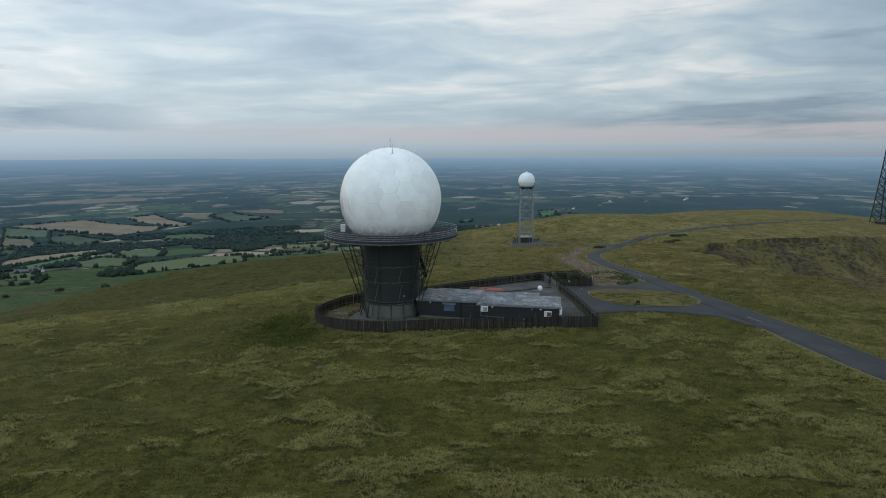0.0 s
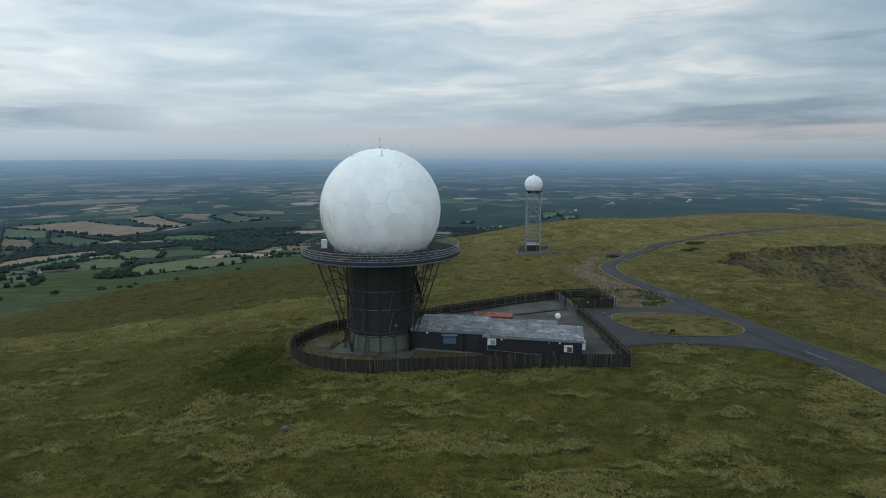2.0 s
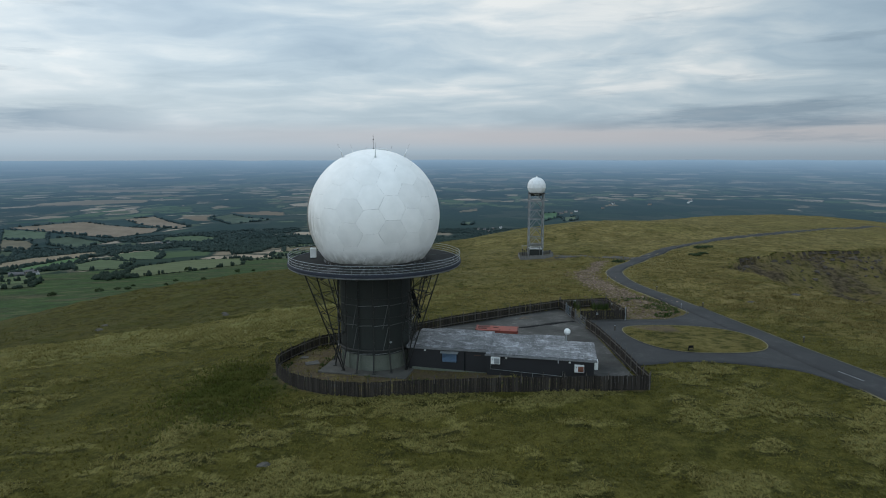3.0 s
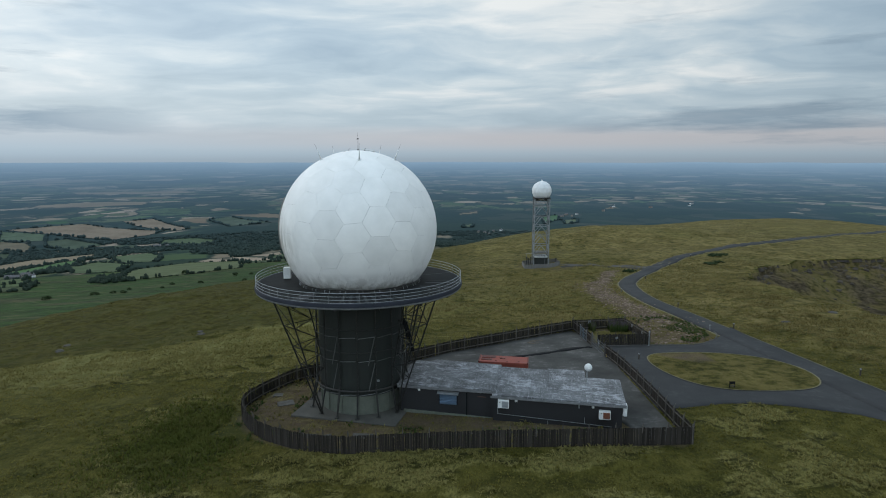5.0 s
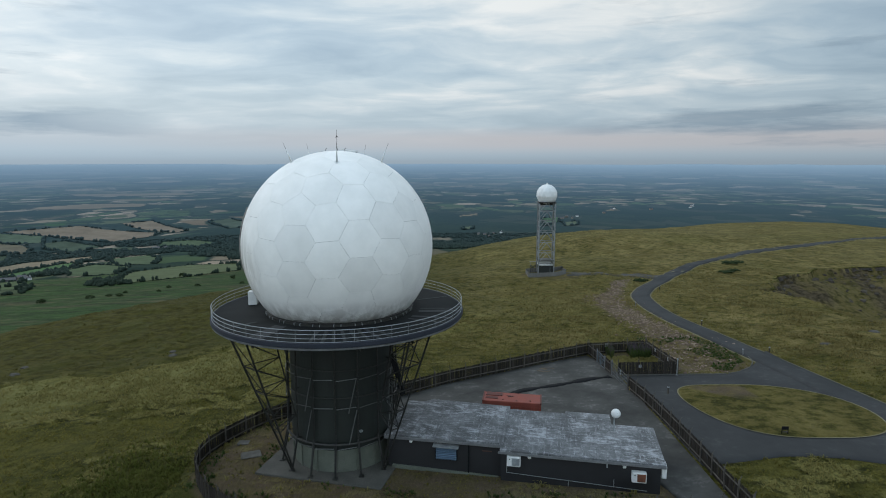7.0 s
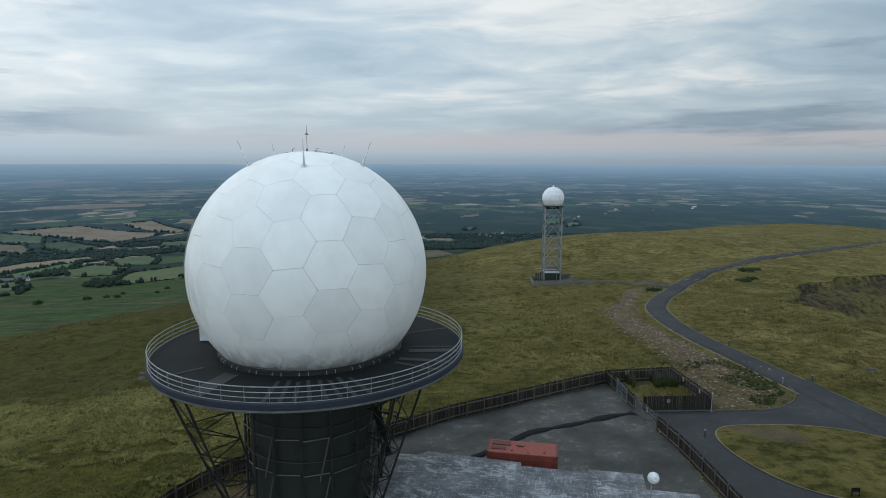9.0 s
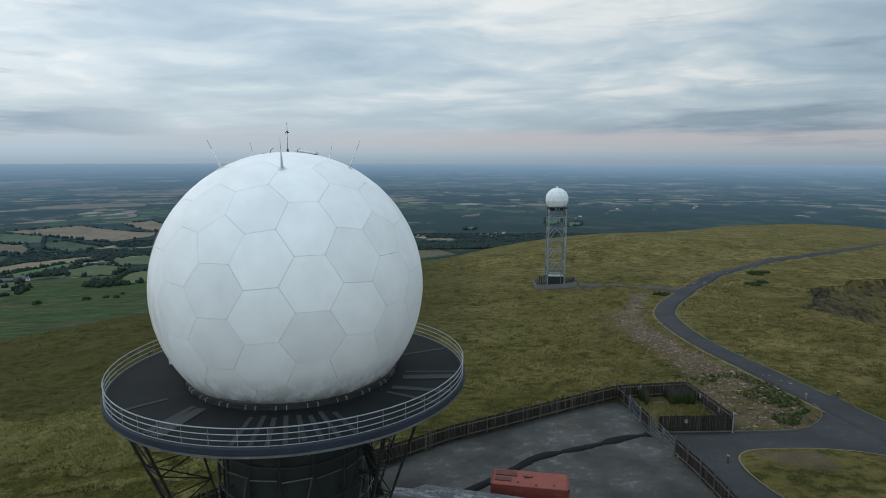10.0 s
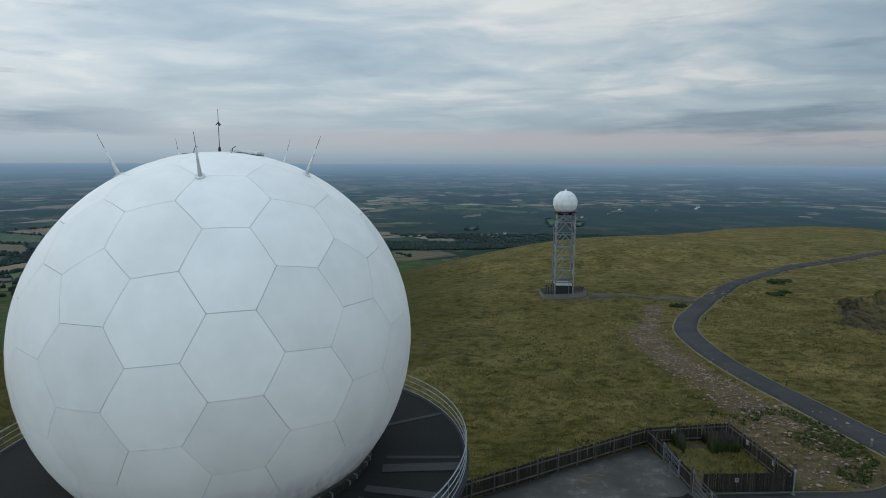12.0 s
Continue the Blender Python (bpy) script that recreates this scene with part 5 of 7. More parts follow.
def clumps(name, x, y, wide, tall, sub, mat, label):
    """Crowns, each of its own uneven outline, joined into one mesh."""
    if sub == 2:
        m, sub = 3, 1
        x, y = np.repeat(x, m) + rnd.normal(0, 0.55, len(x) * m) * np.repeat(wide, m), np.repeat(y, m) + rnd.normal(0, 0.55, len(y) * m) * np.repeat(wide, m)
        wide, tall = np.repeat(wide, m) * rnd.uniform(0.4, 0.8, len(x)), np.repeat(tall, m) * rnd.uniform(0.45, 0.95, len(x))
    bv, bf = blob(sub)
    mx, my, mz, _ = land(x, y)
    k = np.hypot(mx, my) / np.hypot(x, y)
    n = len(x)
    jit = 1 + 0.75 * (rnd.rand(n, len(bv)) - 0.5)
    v = bv[None] * jit[..., None]
    v = v * np.stack([wide, wide, tall], 1)[:, None, :] * k[:, None, None]
    v += np.stack([mx, my, mz + tall * k * 0.75], 1)[:, None, :]
    f = bf[None] + (np.arange(n) * len(bv))[:, None, None]
    me = bpy.data.meshes.new(name)
    v, f = v.reshape(-1, 3), f.reshape(-1, 3)
    me.vertices.add(len(v)), me.vertices.foreach_set("co", v.ravel())
    me.loops.add(len(f) * 3), me.loops.foreach_set("vertex_index", f.ravel())
    me.polygons.add(len(f)), me.polygons.foreach_set("loop_start", np.arange(0, len(f) * 3, 3))
    me.update()
    me.validate()
    me.materials.append(mat)
    d = np.repeat(np.hypot(x, y), len(bv))
    # leaf colour with the distance haze mixed in
    colour(me, "crop", haze_tint(np.tile((0.020, 0.030, 0.016), (len(d), 1)), d))
    return tagged(new(name, me), label, "trees", "", "stuff")


def plant_valley():
    hx, hy = [], []
    for poly in HEDGES:
        p = np.array(poly, float)
        for a, b in zip(p, np.roll(p, -1, 0)):
            L = np.linalg.norm(b - a)
            d = np.hypot(*((a + b) / 2))
            step = max(5.0, d * 0.0026)
            thick = rnd.rand()
            for t in np.arange(0, 1, step / max(L, 1)):
                if rnd.rand() < 0.35 + 0.6 * thick:
                    q = a + (b - a) * t + rnd.normal(0, 3, 2)
                    hx.append(q[0]), hy.append(q[1])
    hx, hy = np.array(hx), np.array(hy)
    d = np.hypot(hx, hy)
    low = rnd.rand(len(hx)) < 0.68
    wide = np.where(low, d * 0.0010 + 1.2, d * 0.0013 + 3.0) * rnd.uniform(0.7, 1.3, len(hx))
    tall = np.where(low, 1.5, 5.0 + 0.0005 * d) * rnd.uniform(0.7, 1.4, len(hx)) * np.where(d > 5000, 0.6, 1.0)
    nearer = d < 2400
    clumps("hedgerow_trees", hx[nearer], hy[nearer], wide[nearer], tall[nearer], 2, LEAF_FAR, "dark hedges and hedgerow trees between the fields")
    clumps("far_hedges", hx[~nearer], hy[~nearer], wide[~nearer], tall[~nearer], 1, LEAF_FAR, "hedges and trees out on the plain, tinted blue-green by haze")
    # woods, even over the view
    n = 30000
    a = np.radians(rnd.uniform(-46, 47, n))
    d = np.exp(rnd.uniform(math.log(1150), math.log(3000), n))
    x, y = d * np.sin(a), d * np.cos(a)
    keep = wooded(x, y) > 0.10
    for s in SHAPES:
        keep &= ~inside(x, y, s)
    x, y, d = x[keep], y[keep], d[keep]
    wide = d * np.interp(d, (1500, 3000, 4600, 6800), (0.0030, 0.0021, 0.0014, 0.0010)) * rnd.uniform(0.5, 1.4, len(x)) + 2
    tall = (5 + 0.0007 * np.minimum(d, 5000)) * rnd.uniform(0.6, 1.4, len(x)) * np.interp(d, (2000, 3500, 6800), (1.0, 0.35, 0.2))
    clumps("woodland", x, y, wide, tall, 2, LEAF_FAR, "dark broadleaf woods in the valley")


plant_valley()


def crown_bush(name, x, y, w, h, label, group="bushes on the lower slope"):
    """A bush of many leaf clumps on a short stem."""
    mx, my, mz, _ = land(x, y)
    t = thing(name, (float(mx), float(my), float(mz)), label, "bush", group)
    bm = bmesh.new()
    tube(bm, (0, 0, -0.6), (0, 0, h * 0.5), 0.25, 6, 0.12)
    part("stem", bm, WOOD, t)
    bm = bmesh.new()
    r = random.Random(int(abs(x) * 7 + abs(y)))
    for i in range(26):
        a, q = r.uniform(0, 6.28), r.uniform(0, 1) ** 0.6
        m = Matrix.Translation((w * q * math.cos(a), w * q * math.sin(a), h * r.uniform(0.3, 1.15) * (1 - 0.4 * q))) @ Matrix.Diagonal((*[r.uniform(0.18, 0.34) * w] * 2, r.uniform(0.14, 0.26) * h, 1))
        res = bmesh.ops.create_icosphere(bm, subdivisions=1, radius=1, matrix=m)
        for v in res["verts"]:
            v.co += Vector((r.gauss(0, 0.05), r.gauss(0, 0.05), r.gauss(0, 0.05))) * w
    part("crown", bm, LEAF, t)


for bx, by, bw, bh in ((-606, 845, 4.5, 5), (-509, 888, 3.6, 4), (-465, 926, 3.2, 3), (-538, 1187, 5, 6), (-402, 1101, 4, 5), (-531, 896, 4, 3), (-554, 884, 5, 3.4), (-472, 981, 3, 3), (-425, 988, 3.4, 3), (-375, 1113, 3, 3), (-524, 934, 3, 3), (-660, 800, 3.5, 3.5), (-350, 1000, 3, 3), (-320, 1080, 3.4, 3.4)):
    crown_bush("hawthorn_bush", bx, by, bw * 1.3, bh * 1.25, "dark rounded hawthorn bush on the green lower slope")


for bx, by, bw, bh in ((65.6, 115.4, 1.7, 0.8), (66.8, 116.2, 1.3, 0.6), (96.5, 128.5, 2.2, 0.5), (99.5, 130.5, 1.8, 0.5), (104, 143, 2.4, 0.5), (108, 145, 2.2, 0.5)):
    crown_bush("gorse_bush", bx, by, bw, bh, "low dark gorse bush in the moor grass", "bushes on the hilltop")


def farmhouse(x, y, w, d, h, turn, wall, label):
    mx, my, mz, _ = land(x, y)
    k = float(np.hypot(mx, my) / np.hypot(x, y))
    t = thing("farmhouse", (float(mx), float(my), float(mz)), label, "house", "farms and houses in the valley", turn)
    w, d, h = w * k, d * k, h * k
    bm = bmesh.new()
    box(bm, (w, d, h + 4), (0, 0, h / 2 - 2))
    body = part("wall", bm, wall, t)
    bm = bmesh.new()
    for s in (-1, 1):
        box(bm, (w * 1.04, d * 0.66, 0.35), (0, s * d * 0.26, h + d * 0.17), Matrix.Rotation(-s * radians(35), 4, "X"))
    part("roof", bm, SLATE, t)
    bm = bmesh.new()
    box(bm, (0.8, 0.8, d * 0.3), (w * 0.4, 0, h + d * 0.42))
    part("chimney", bm, wall, t)
    for i in (-1, 1):
        bm = bmesh.new()
        box(bm, (w * 0.12, 0.2, h * 0.3), (i * w * 0.25, -d / 2 - 0.03, h * 0.55))
        part("window", bm, TAR, t)


SLATE = plain("slate", (0.075, 0.075, 0.085), (0.12, 0.115, 0.115), 0.5, 4, 0.8)
STONEW = plain("stone_wall", (0.20, 0.175, 0.15), (0.30, 0.27, 0.235), 0.4, 3, 0.9)
for hx_, hy_, w_, d_, h_, a_, m_ in ((-1086, 2213, 26, 12, 9, 20, STONEW), (-1066, 2247, 16, 10, 6, 70, STONEW), (-944, 1242, 30, 12, 5, 15, SLATE), (-968, 1319, 20, 10, 5, 15, STONEW), (-915, 1260, 14, 8, 5, 60, WHITE), (207, 2873, 14, 9, 7, 10, STONEW), (223, 2819, 12, 9, 6, 40, STONEW), (256, 2961, 12, 9, 6, 0, STONEW), (814, 4067, 40, 16, 7, 8, STONEW), (874, 4172, 24, 12, 7, 30, STONEW), (898, 4094, 18, 12, 7, 60, STONEW), (1434, 5045, 22, 14, 8, 0, STONEW), (1793, 5107, 30, 16, 9, 20, STONEW), (1500, 5200, 20, 14, 8, 30, WHITE), (960, 4230, 20, 12, 7, 0, WHITE), (300, 3010, 12, 9, 6, 20, WHITE), (180, 2930, 12, 9, 6, 50, STONEW), (1250, 4600, 22, 14, 8, 10, STONEW), (2350, 5600, 30, 16, 9, 0, WHITE), (2250, 5400, 26, 16, 9, 40, WHITE)):
    farmhouse(hx_, hy_, w_, d_, h_, a_, m_, "small stone or whitewashed farm building with slate roof")


YELLOW = plain("yellow_bag", (0.55, 0.42, 0.03), (0.65, 0.52, 0.06), 3, 20, 0.6)
GALVB = plain("blue_grey_steel", (0.085, 0.11, 0.135), (0.14, 0.175, 0.20), 1.2, 16, 0.5, 0.3)
TRACK = plain("worn_track", (0.045, 0.041, 0.034), (0.075, 0.068, 0.056), 0.4, 4, 0.95, 0, 0.6)
SOIL = plain("stony_soil", (0.070, 0.052, 0.032), (0.112, 0.084, 0.056), 0.7, 5, 0.95, 0, 0.6)
PALEC = plain("pale_concrete", (0.045, 0.043, 0.037), (0.10, 0.096, 0.086), 1.6, 12, 0.9)
STONE = plain("grey_stone", (0.046, 0.042, 0.034), (0.088, 0.080, 0.066), 1.2, 9, 0.9, 0, 0.5)
BOARD = plain("grey_board", (0.115, 0.11, 0.105), (0.17, 0.165, 0.155), 0.8, 8, 0.85)


# ---- fittings of the radar tower ----
def dome_fittings():
    for i, az in enumerate((-152, -80, -8, 64, 136)):
        a, p = radians(az), radians(28.3)
        d = Vector((math.sin(p) * math.cos(a), math.sin(p) * math.sin(a), math.cos(p)))
        base = Vector((0, 0, DOME_Z)) + d * (DOME_R - 0.03)
        lean = (d + Vector((0, 0, 0.25))).normalized()
        t = thing("lightning_rod", tuple(base), "white tapered lightning rod with a thin tip on the dome", "lightning rod", "rods on the dome")
        bm = bmesh.new()
        tube(bm, (0, 0, 0), lean * 1.25, 0.09, 12, 0.025)
        part("socket", bm, WHITE, t, "white tapered socket", True)
        bm = bmesh.new()
        tube(bm, lean * 1.2, lean * 1.85, 0.014, 6, 0.009)
        part("rod", bm, GALVD, t, "thin grey rod")
        bm = bmesh.new()
        tube(bm, d * 0.0, d * 0.08, 0.2, 12)
        part("flange", bm, WHITE, t)
    t = thing("mast", (0.05, -0.1, DOME_Z + DOME_R - 0.02), "thin dark wind mast standing on top of the dome", "mast")
    bm = bmesh.new()
    tube(bm, (0, 0, 0), (0, 0, 1.85), 0.018, 6, 0.011)
    part("pole", bm, STEEL, t)
    bm = bmesh.new()
    tube(bm, (0, 0, 0), (0, 0, 0.2), 0.08, 8, 0.05)
    part("foot", bm, STEEL, t)
    for s in (-1, 1, 0):
        bm = bmesh.new()
        tube(bm, (0, 0, 1.3), (s * 0.12, 0.12 * (s == 0), 1.16), 0.022, 5)
        part("wind_cup", bm, TAR, t)
    t = thing("roof_hatch", (1.15, 0.25, DOME_Z + 8.46), "white raised hatch lying open on top of the dome", "hatch")
    bm = bmesh.new()
    box(bm, (1.3, 1.1, 0.12), (0, 0, 0.08), Matrix.Rotation(radians(8), 4, "Y"), 0.04)
    part("lid", bm, WHITE, t)
    # black box in place of the shaded gap under the lid
    bm = bmesh.new()
    box(bm, (1.1, 1.0, 0.08), (0.08, 0, -0.06), Matrix.Rotation(radians(8), 4, "Y"))
    part("gap", bm, TAR, t)
    for x, y, r in ((-0.9, -0.65, 16), (0.8, -0.7, -25)):
        z = DOME_Z + math.sqrt(DOME_R ** 2 - x * x - y * y)
        t = thing("grab_handle", (x, y, z - 0.02), "small dark metal grab handle on the dome", "handle", "handles on the dome", r)
        bm = bmesh.new()
        tube(bm, (0, 0, 0), (0.05, 0, 0.2), 0.02, 5)
        tube(bm, (0.05, 0, 0.2), (0.2, 0.05, 0.3), 0.016, 5)
        part("bar", bm, STEEL, t)
    t = thing("rope_guide", (-0.95, -0.65, DOME_Z + 8.42), "thin dark horizontal bar across the dome top", "bar")
    bm = bmesh.new()
    tube(bm, (-0.45, 0, 0.0), (0.6, 0, 0.02), 0.018, 5)
    tube(bm, (-0.3, 0, -0.05), (-0.3, 0, 0.02), 0.018, 5)
    tube(bm, (0.5, 0, -0.02), (0.5, 0, 0.02), 0.018, 5)
    part("bar", bm, STEEL, t)
    # service door bulging from the west side of the dome
    a = radians(186)
    t = thing("dome_door", (0, 0, DOME_Z), "grubby white service door set into the side of the dome", "door")
    bm = bmesh.new()
    for i in range(6):
        el0, el1 = radians(-12 + 6 * i), radians(-12 + 6 * (i + 1))
        pts = [[bm.verts.new((r * math.cos(e) * math.cos(a + da), r * math.cos(e) * math.sin(a + da), r * math.sin(e))) for da in np.radians(np.linspace(-9, 9, 5))] for e, r in ((el0, 8.62), (el1, 8.62), (el1, 8.4), (el0, 8.4))]
        for p, q in zip(pts, pts[1:] + pts[:1]):
            for k in range(4):
                bm.faces.new((p[k], p[k + 1], q[k + 1], q[k]))
    bmesh.ops.remove_doubles(bm, verts=bm.verts, dist=0.001)
    bmesh.ops.recalc_face_normals(bm, faces=bm.faces)
    part("door_leaf", bm, DIRTY, t)
    bm = bmesh.new()
    for da in (-9.6, 9.6):
        for i in range(6):
            e0, e1 = radians(-13 + 6.3 * i), radians(-13 + 6.3 * (i + 1))
            tube(bm, [8.6 * c for c in (math.cos(e0) * math.cos(a + radians(da)), math.cos(e0) * math.sin(a + radians(da)), math.sin(e0))], [8.6 * c for c in (math.cos(e1) * math.cos(a + radians(da)), math.cos(e1) * math.sin(a + radians(da)), math.sin(e1))], 0.07, 5)
    part("door_frame", bm, SEAM, t)
    t = thing("deck_cabinet", (-8.45, 1.2, 13.96), "white equipment cabinet standing on the tower deck", "cabinet", "", 8)
    bm = bmesh.new()
    box(bm, (0.8, 0.8, 1.25), (0, 0, 0.68), None, 0.03)
    part("body", bm, WHITE, t)
    bm = bmesh.new()
    box(bm, (0.7, 0.7, 0.1), (0, 0, 0.05))
    part("plinth", bm, STEEL, t)
    # hoist and lamps under the deck
    t = thing("deck_hoist", (5.5, -3.2, 6.6), "black hoist arm fixed to the tower side", "hoist")
    bm = bmesh.new()
    tube(bm, (-0.5, 0, 3.9), (0.35, 0, 0.9), 0.13, 6)
    part("arm", bm, TAR, t)
    bm = bmesh.new()
    box(bm, (0.5, 0.34, 1.0), (0.3, 0, 0.7), Matrix.Rotation(radians(-18), 4, "Y"), 0.05)
    part("hook_block", bm, TAR, t)
    bm = bmesh.new()
    box(bm, (0.5, 0.36, 1.7), (-0.15, 0.1, 2.6), Matrix.Rotation(radians(-16), 4, "Y"), 0.05)
    part("motor_housing", bm, TAR, t)
    bm = bmesh.new()
    tube(bm, (-0.4, 0, 3.4), (-1.1, 0.6, 3.5), 0.08, 6)
    part("mount", bm, STEEL, t)
    bm = bmesh.new()
    tube(bm, (0.1, 0, 1.6), (-1.1, 0.6, 1.7), 0.06, 6)
    part("mount", bm, STEEL, t)
    for a, z in ((-100, 12.6), (-62, 3.9), (-40, 12.6)):
        c, s = math.cos(radians(a)), math.sin(radians(a))
        t = thing("floodlight", (4.85 * c, 4.85 * s, z), "small pale wall lamp on the dark drum", "lamp", "lamps on the tower", a)
        bm = bmesh.new()
        box(bm, (0.22, 0.28, 0.2), (0.05, 0, 0), None, 0.03)
        part("housing", bm, GALV, t)
        bm = bmesh.new()
        box(bm, (0.2, 0.08, 0.08), (-0.12, 0, 0))
        part("bracket", bm, STEEL, t)


DIRTY = plain("dirty_white", (0.36, 0.35, 0.30), (0.58, 0.57, 0.53), 0.8, 9, 0.6)
dome_fittings()


# ---- fittings of the building ----
def wall_pose(u, out, z):
    x, y = bp(u, -out)
    return pose(x, y, z, 0, 0, math.degrees(math.atan2(BU[1], BU[0])))


def placed(name, m, label, category, group=""):
    ob = new(name)
    ob.empty_display_size = 0.1
    ob.matrix_basis = m
    return tagged(ob, label, category, group)


def air_unit(u, z, grille, label):
    t = placed("air_conditioner", wall_pose(u, 0.26, z), label, "air conditioner", "air units on the wall")
    bm = bmesh.new()
    box(bm, (1.15, 0.5, 0.86), (0, 0, 0), None, 0.03)
    part("casing", bm, WHITE, t)
    bm = bmesh.new()
    box(bm, (0.66, 0.03, 0.66), (0.17, -0.262, 0))
    g = part("grille", bm, grille, t)
    for i in range(7):
        bm = bmesh.new()
        box(bm, (0.62, 0.025, 0.035), (0.17, -0.285, -0.27 + 0.09 * i), Matrix.Rotation(radians(30), 4, "X"))
        part("slat", bm, grille, g)
    bm = bmesh.new()
    box(bm, (0.08, 0.03, 0.08), (-0.35, -0.262, 0.22))
    part("badge", bm, TAR, t)
    for s in (-0.4, 0.4):
        bm = bmesh.new()
        box(bm, (0.05, 0.48, 0.06), (s, 0.0, -0.46))
        part("bracket", bm, STEEL, t)


air_unit(12.0, 2.18, GALV, "white wall-mounted air conditioner with a grey grille")
air_unit(1.75, 1.75, RUST, "white wall-mounted air conditioner with a rusted grille")


def louvre():
    t = placed("louvre_window", wall_pose(18.0, -0.66, 1.85), "blue slatted louvre window under a grey hood", "window")
    bm = bmesh.new()
    box(bm, (1.9, 0.06, 1.25), (0, -0.02, 0))
    part("backing", bm, TAR, t)
    for i in range(7):
        bm = bmesh.new()
        box(bm, (1.85, 0.09, 0.13), (0, -0.08, -0.5 + 0.165 * i), Matrix.Rotation(radians(28), 4, "X"))
        part("slat", bm, BLUE, t)
    bm = bmesh.new()
    box(bm, (2.3, 0.55, 0.05), (0, -0.28, 0.78), Matrix.Rotation(radians(14), 4, "X"))
    part("hood", bm, GALV, t)
    for s in (-1, 1):
        bm = bmesh.new()
        box(bm, (0.07, 0.12, 1.25), (s * 0.96, -0.06, 0))
        part("frame", bm, TAR, t)


louvre()


def wall_bits():
    for u, z in ((10.7, 2.5), (2.9, 2.4), (21.2, 2.7)):
        o = -0.7 if u > 13.1 else 0.0
        t = placed("bulkhead_lamp", wall_pose(u, o + 0.1, z), "small pale bulkhead lamp on the black wall", "lamp", "lamps on the wall")
        bm = bmesh.new()
        box(bm, (0.26, 0.18, 0.2), (0, 0, 0), None, 0.04)
        part("housing", bm, WHITE, t)
        bm = bmesh.new()
        box(bm, (0.12, 0.06, 0.12), (0, 0.1, 0))
        part("mount", bm, STEEL, t)
    # cable pipe along the wall with droppers
    t = placed("cable_pipe", wall_pose(12.6, 0.06, 0.0), "pale cable pipe running low along the black wall", "pipe")
    bm = bmesh.new()
    tube(bm, (0, 0, 0.95), (11.6, 0, 0.42), 0.03)
    part("run", bm, GALV, t)
    for x, a, b in ((0.0, 0.9, 1.75), (5.2, 0.1, 0.72), (8.9, 0.5, 1.2), (10.6, -0.1, 0.5)):
        bm = bmesh.new()
        tube(bm, (x, 0, a), (x, 0, b), 0.03)
        part("dropper", bm, GALV, t)
    t = placed("downpipe", wall_pose(4.3, 0.1, 0), "short pale downpipe outlet below the eaves", "pipe")
    bm = bmesh.new()
    tube(bm, (0, 0, 2.2), (0, 0, 2.75), 0.06)
    part("outlet", bm, GALV, t)
    bm = bmesh.new()
    box(bm, (0.24, 0.2, 0.12), (0, 0, 2.76))
    part("hopper", bm, GALV, t)
    t = placed("meter_cabinet", wall_pose(-0.28, -0.6, 2.1), "white cabinet fixed to the end wall", "cabinet")
    bm = bmesh.new()
    box(bm, (0.42, 0.9, 1.1), (0, 0, 0), None, 0.03)
    part("body", bm, WHITE, t)
    bm = bmesh.new()
    box(bm, (0.1, 0.6, 0.7), (-0.2, 0, 0))
    part("mount", bm, STEEL, t)
    # eaves boards and seams
    t = placed("eaves_board", wall_pose(6.5, 0.37, 2.8), "grey metal eaves board along the roof edge", "eaves")
    bm = bmesh.new()
    box(bm, (13.7, 0.05, 0.22), (0, 0, 0), Matrix.Rotation(radians(0.4), 4, "Y"))
    part("board", bm, GALVD, t)
    t = placed("eaves_board", wall_pose(18.2, -0.33, 3.06), "grey metal eaves board along the roof edge", "eaves")
    bm = bmesh.new()
    box(bm, (10.6, 0.05, 0.24), (0, 0, 0))
    part("board", bm, GALVD, t)
    # plinth
    t = placed("plinth_strip", wall_pose(18.1, -0.6, 0.0), "pale concrete strip along the wall foot", "plinth")
    bm = bmesh.new()
    box(bm, (9.6, 0.3, 0.3), (0, 0, 0.12), Matrix.Rotation(radians(1.5), 4, "Y"), 0.02)
    part("strip", bm, CONC, t)
    t = placed("wall_post", wall_pose(16.0, -0.65, 0), "black timber post on the wall", "post")
    bm = bmesh.new()
    box(bm, (0.14, 0.1, 2.9), (0, 0, 1.35))
    part("post", bm, TAR, t)
    t = placed("wall_panel", wall_pose(14.4, -0.67, 2.35), "faded reddish notice panel on the black wall", "panel")
    bm = bmesh.new()
    box(bm, (0.85, 0.04, 0.1), (0, 0, 0))
    part("strip", bm, RUSTD, t)


RUSTD = plain("faded_red", (0.06, 0.03, 0.025), (0.09, 0.045, 0.035), 2, 15, 0.8)
wall_bits()


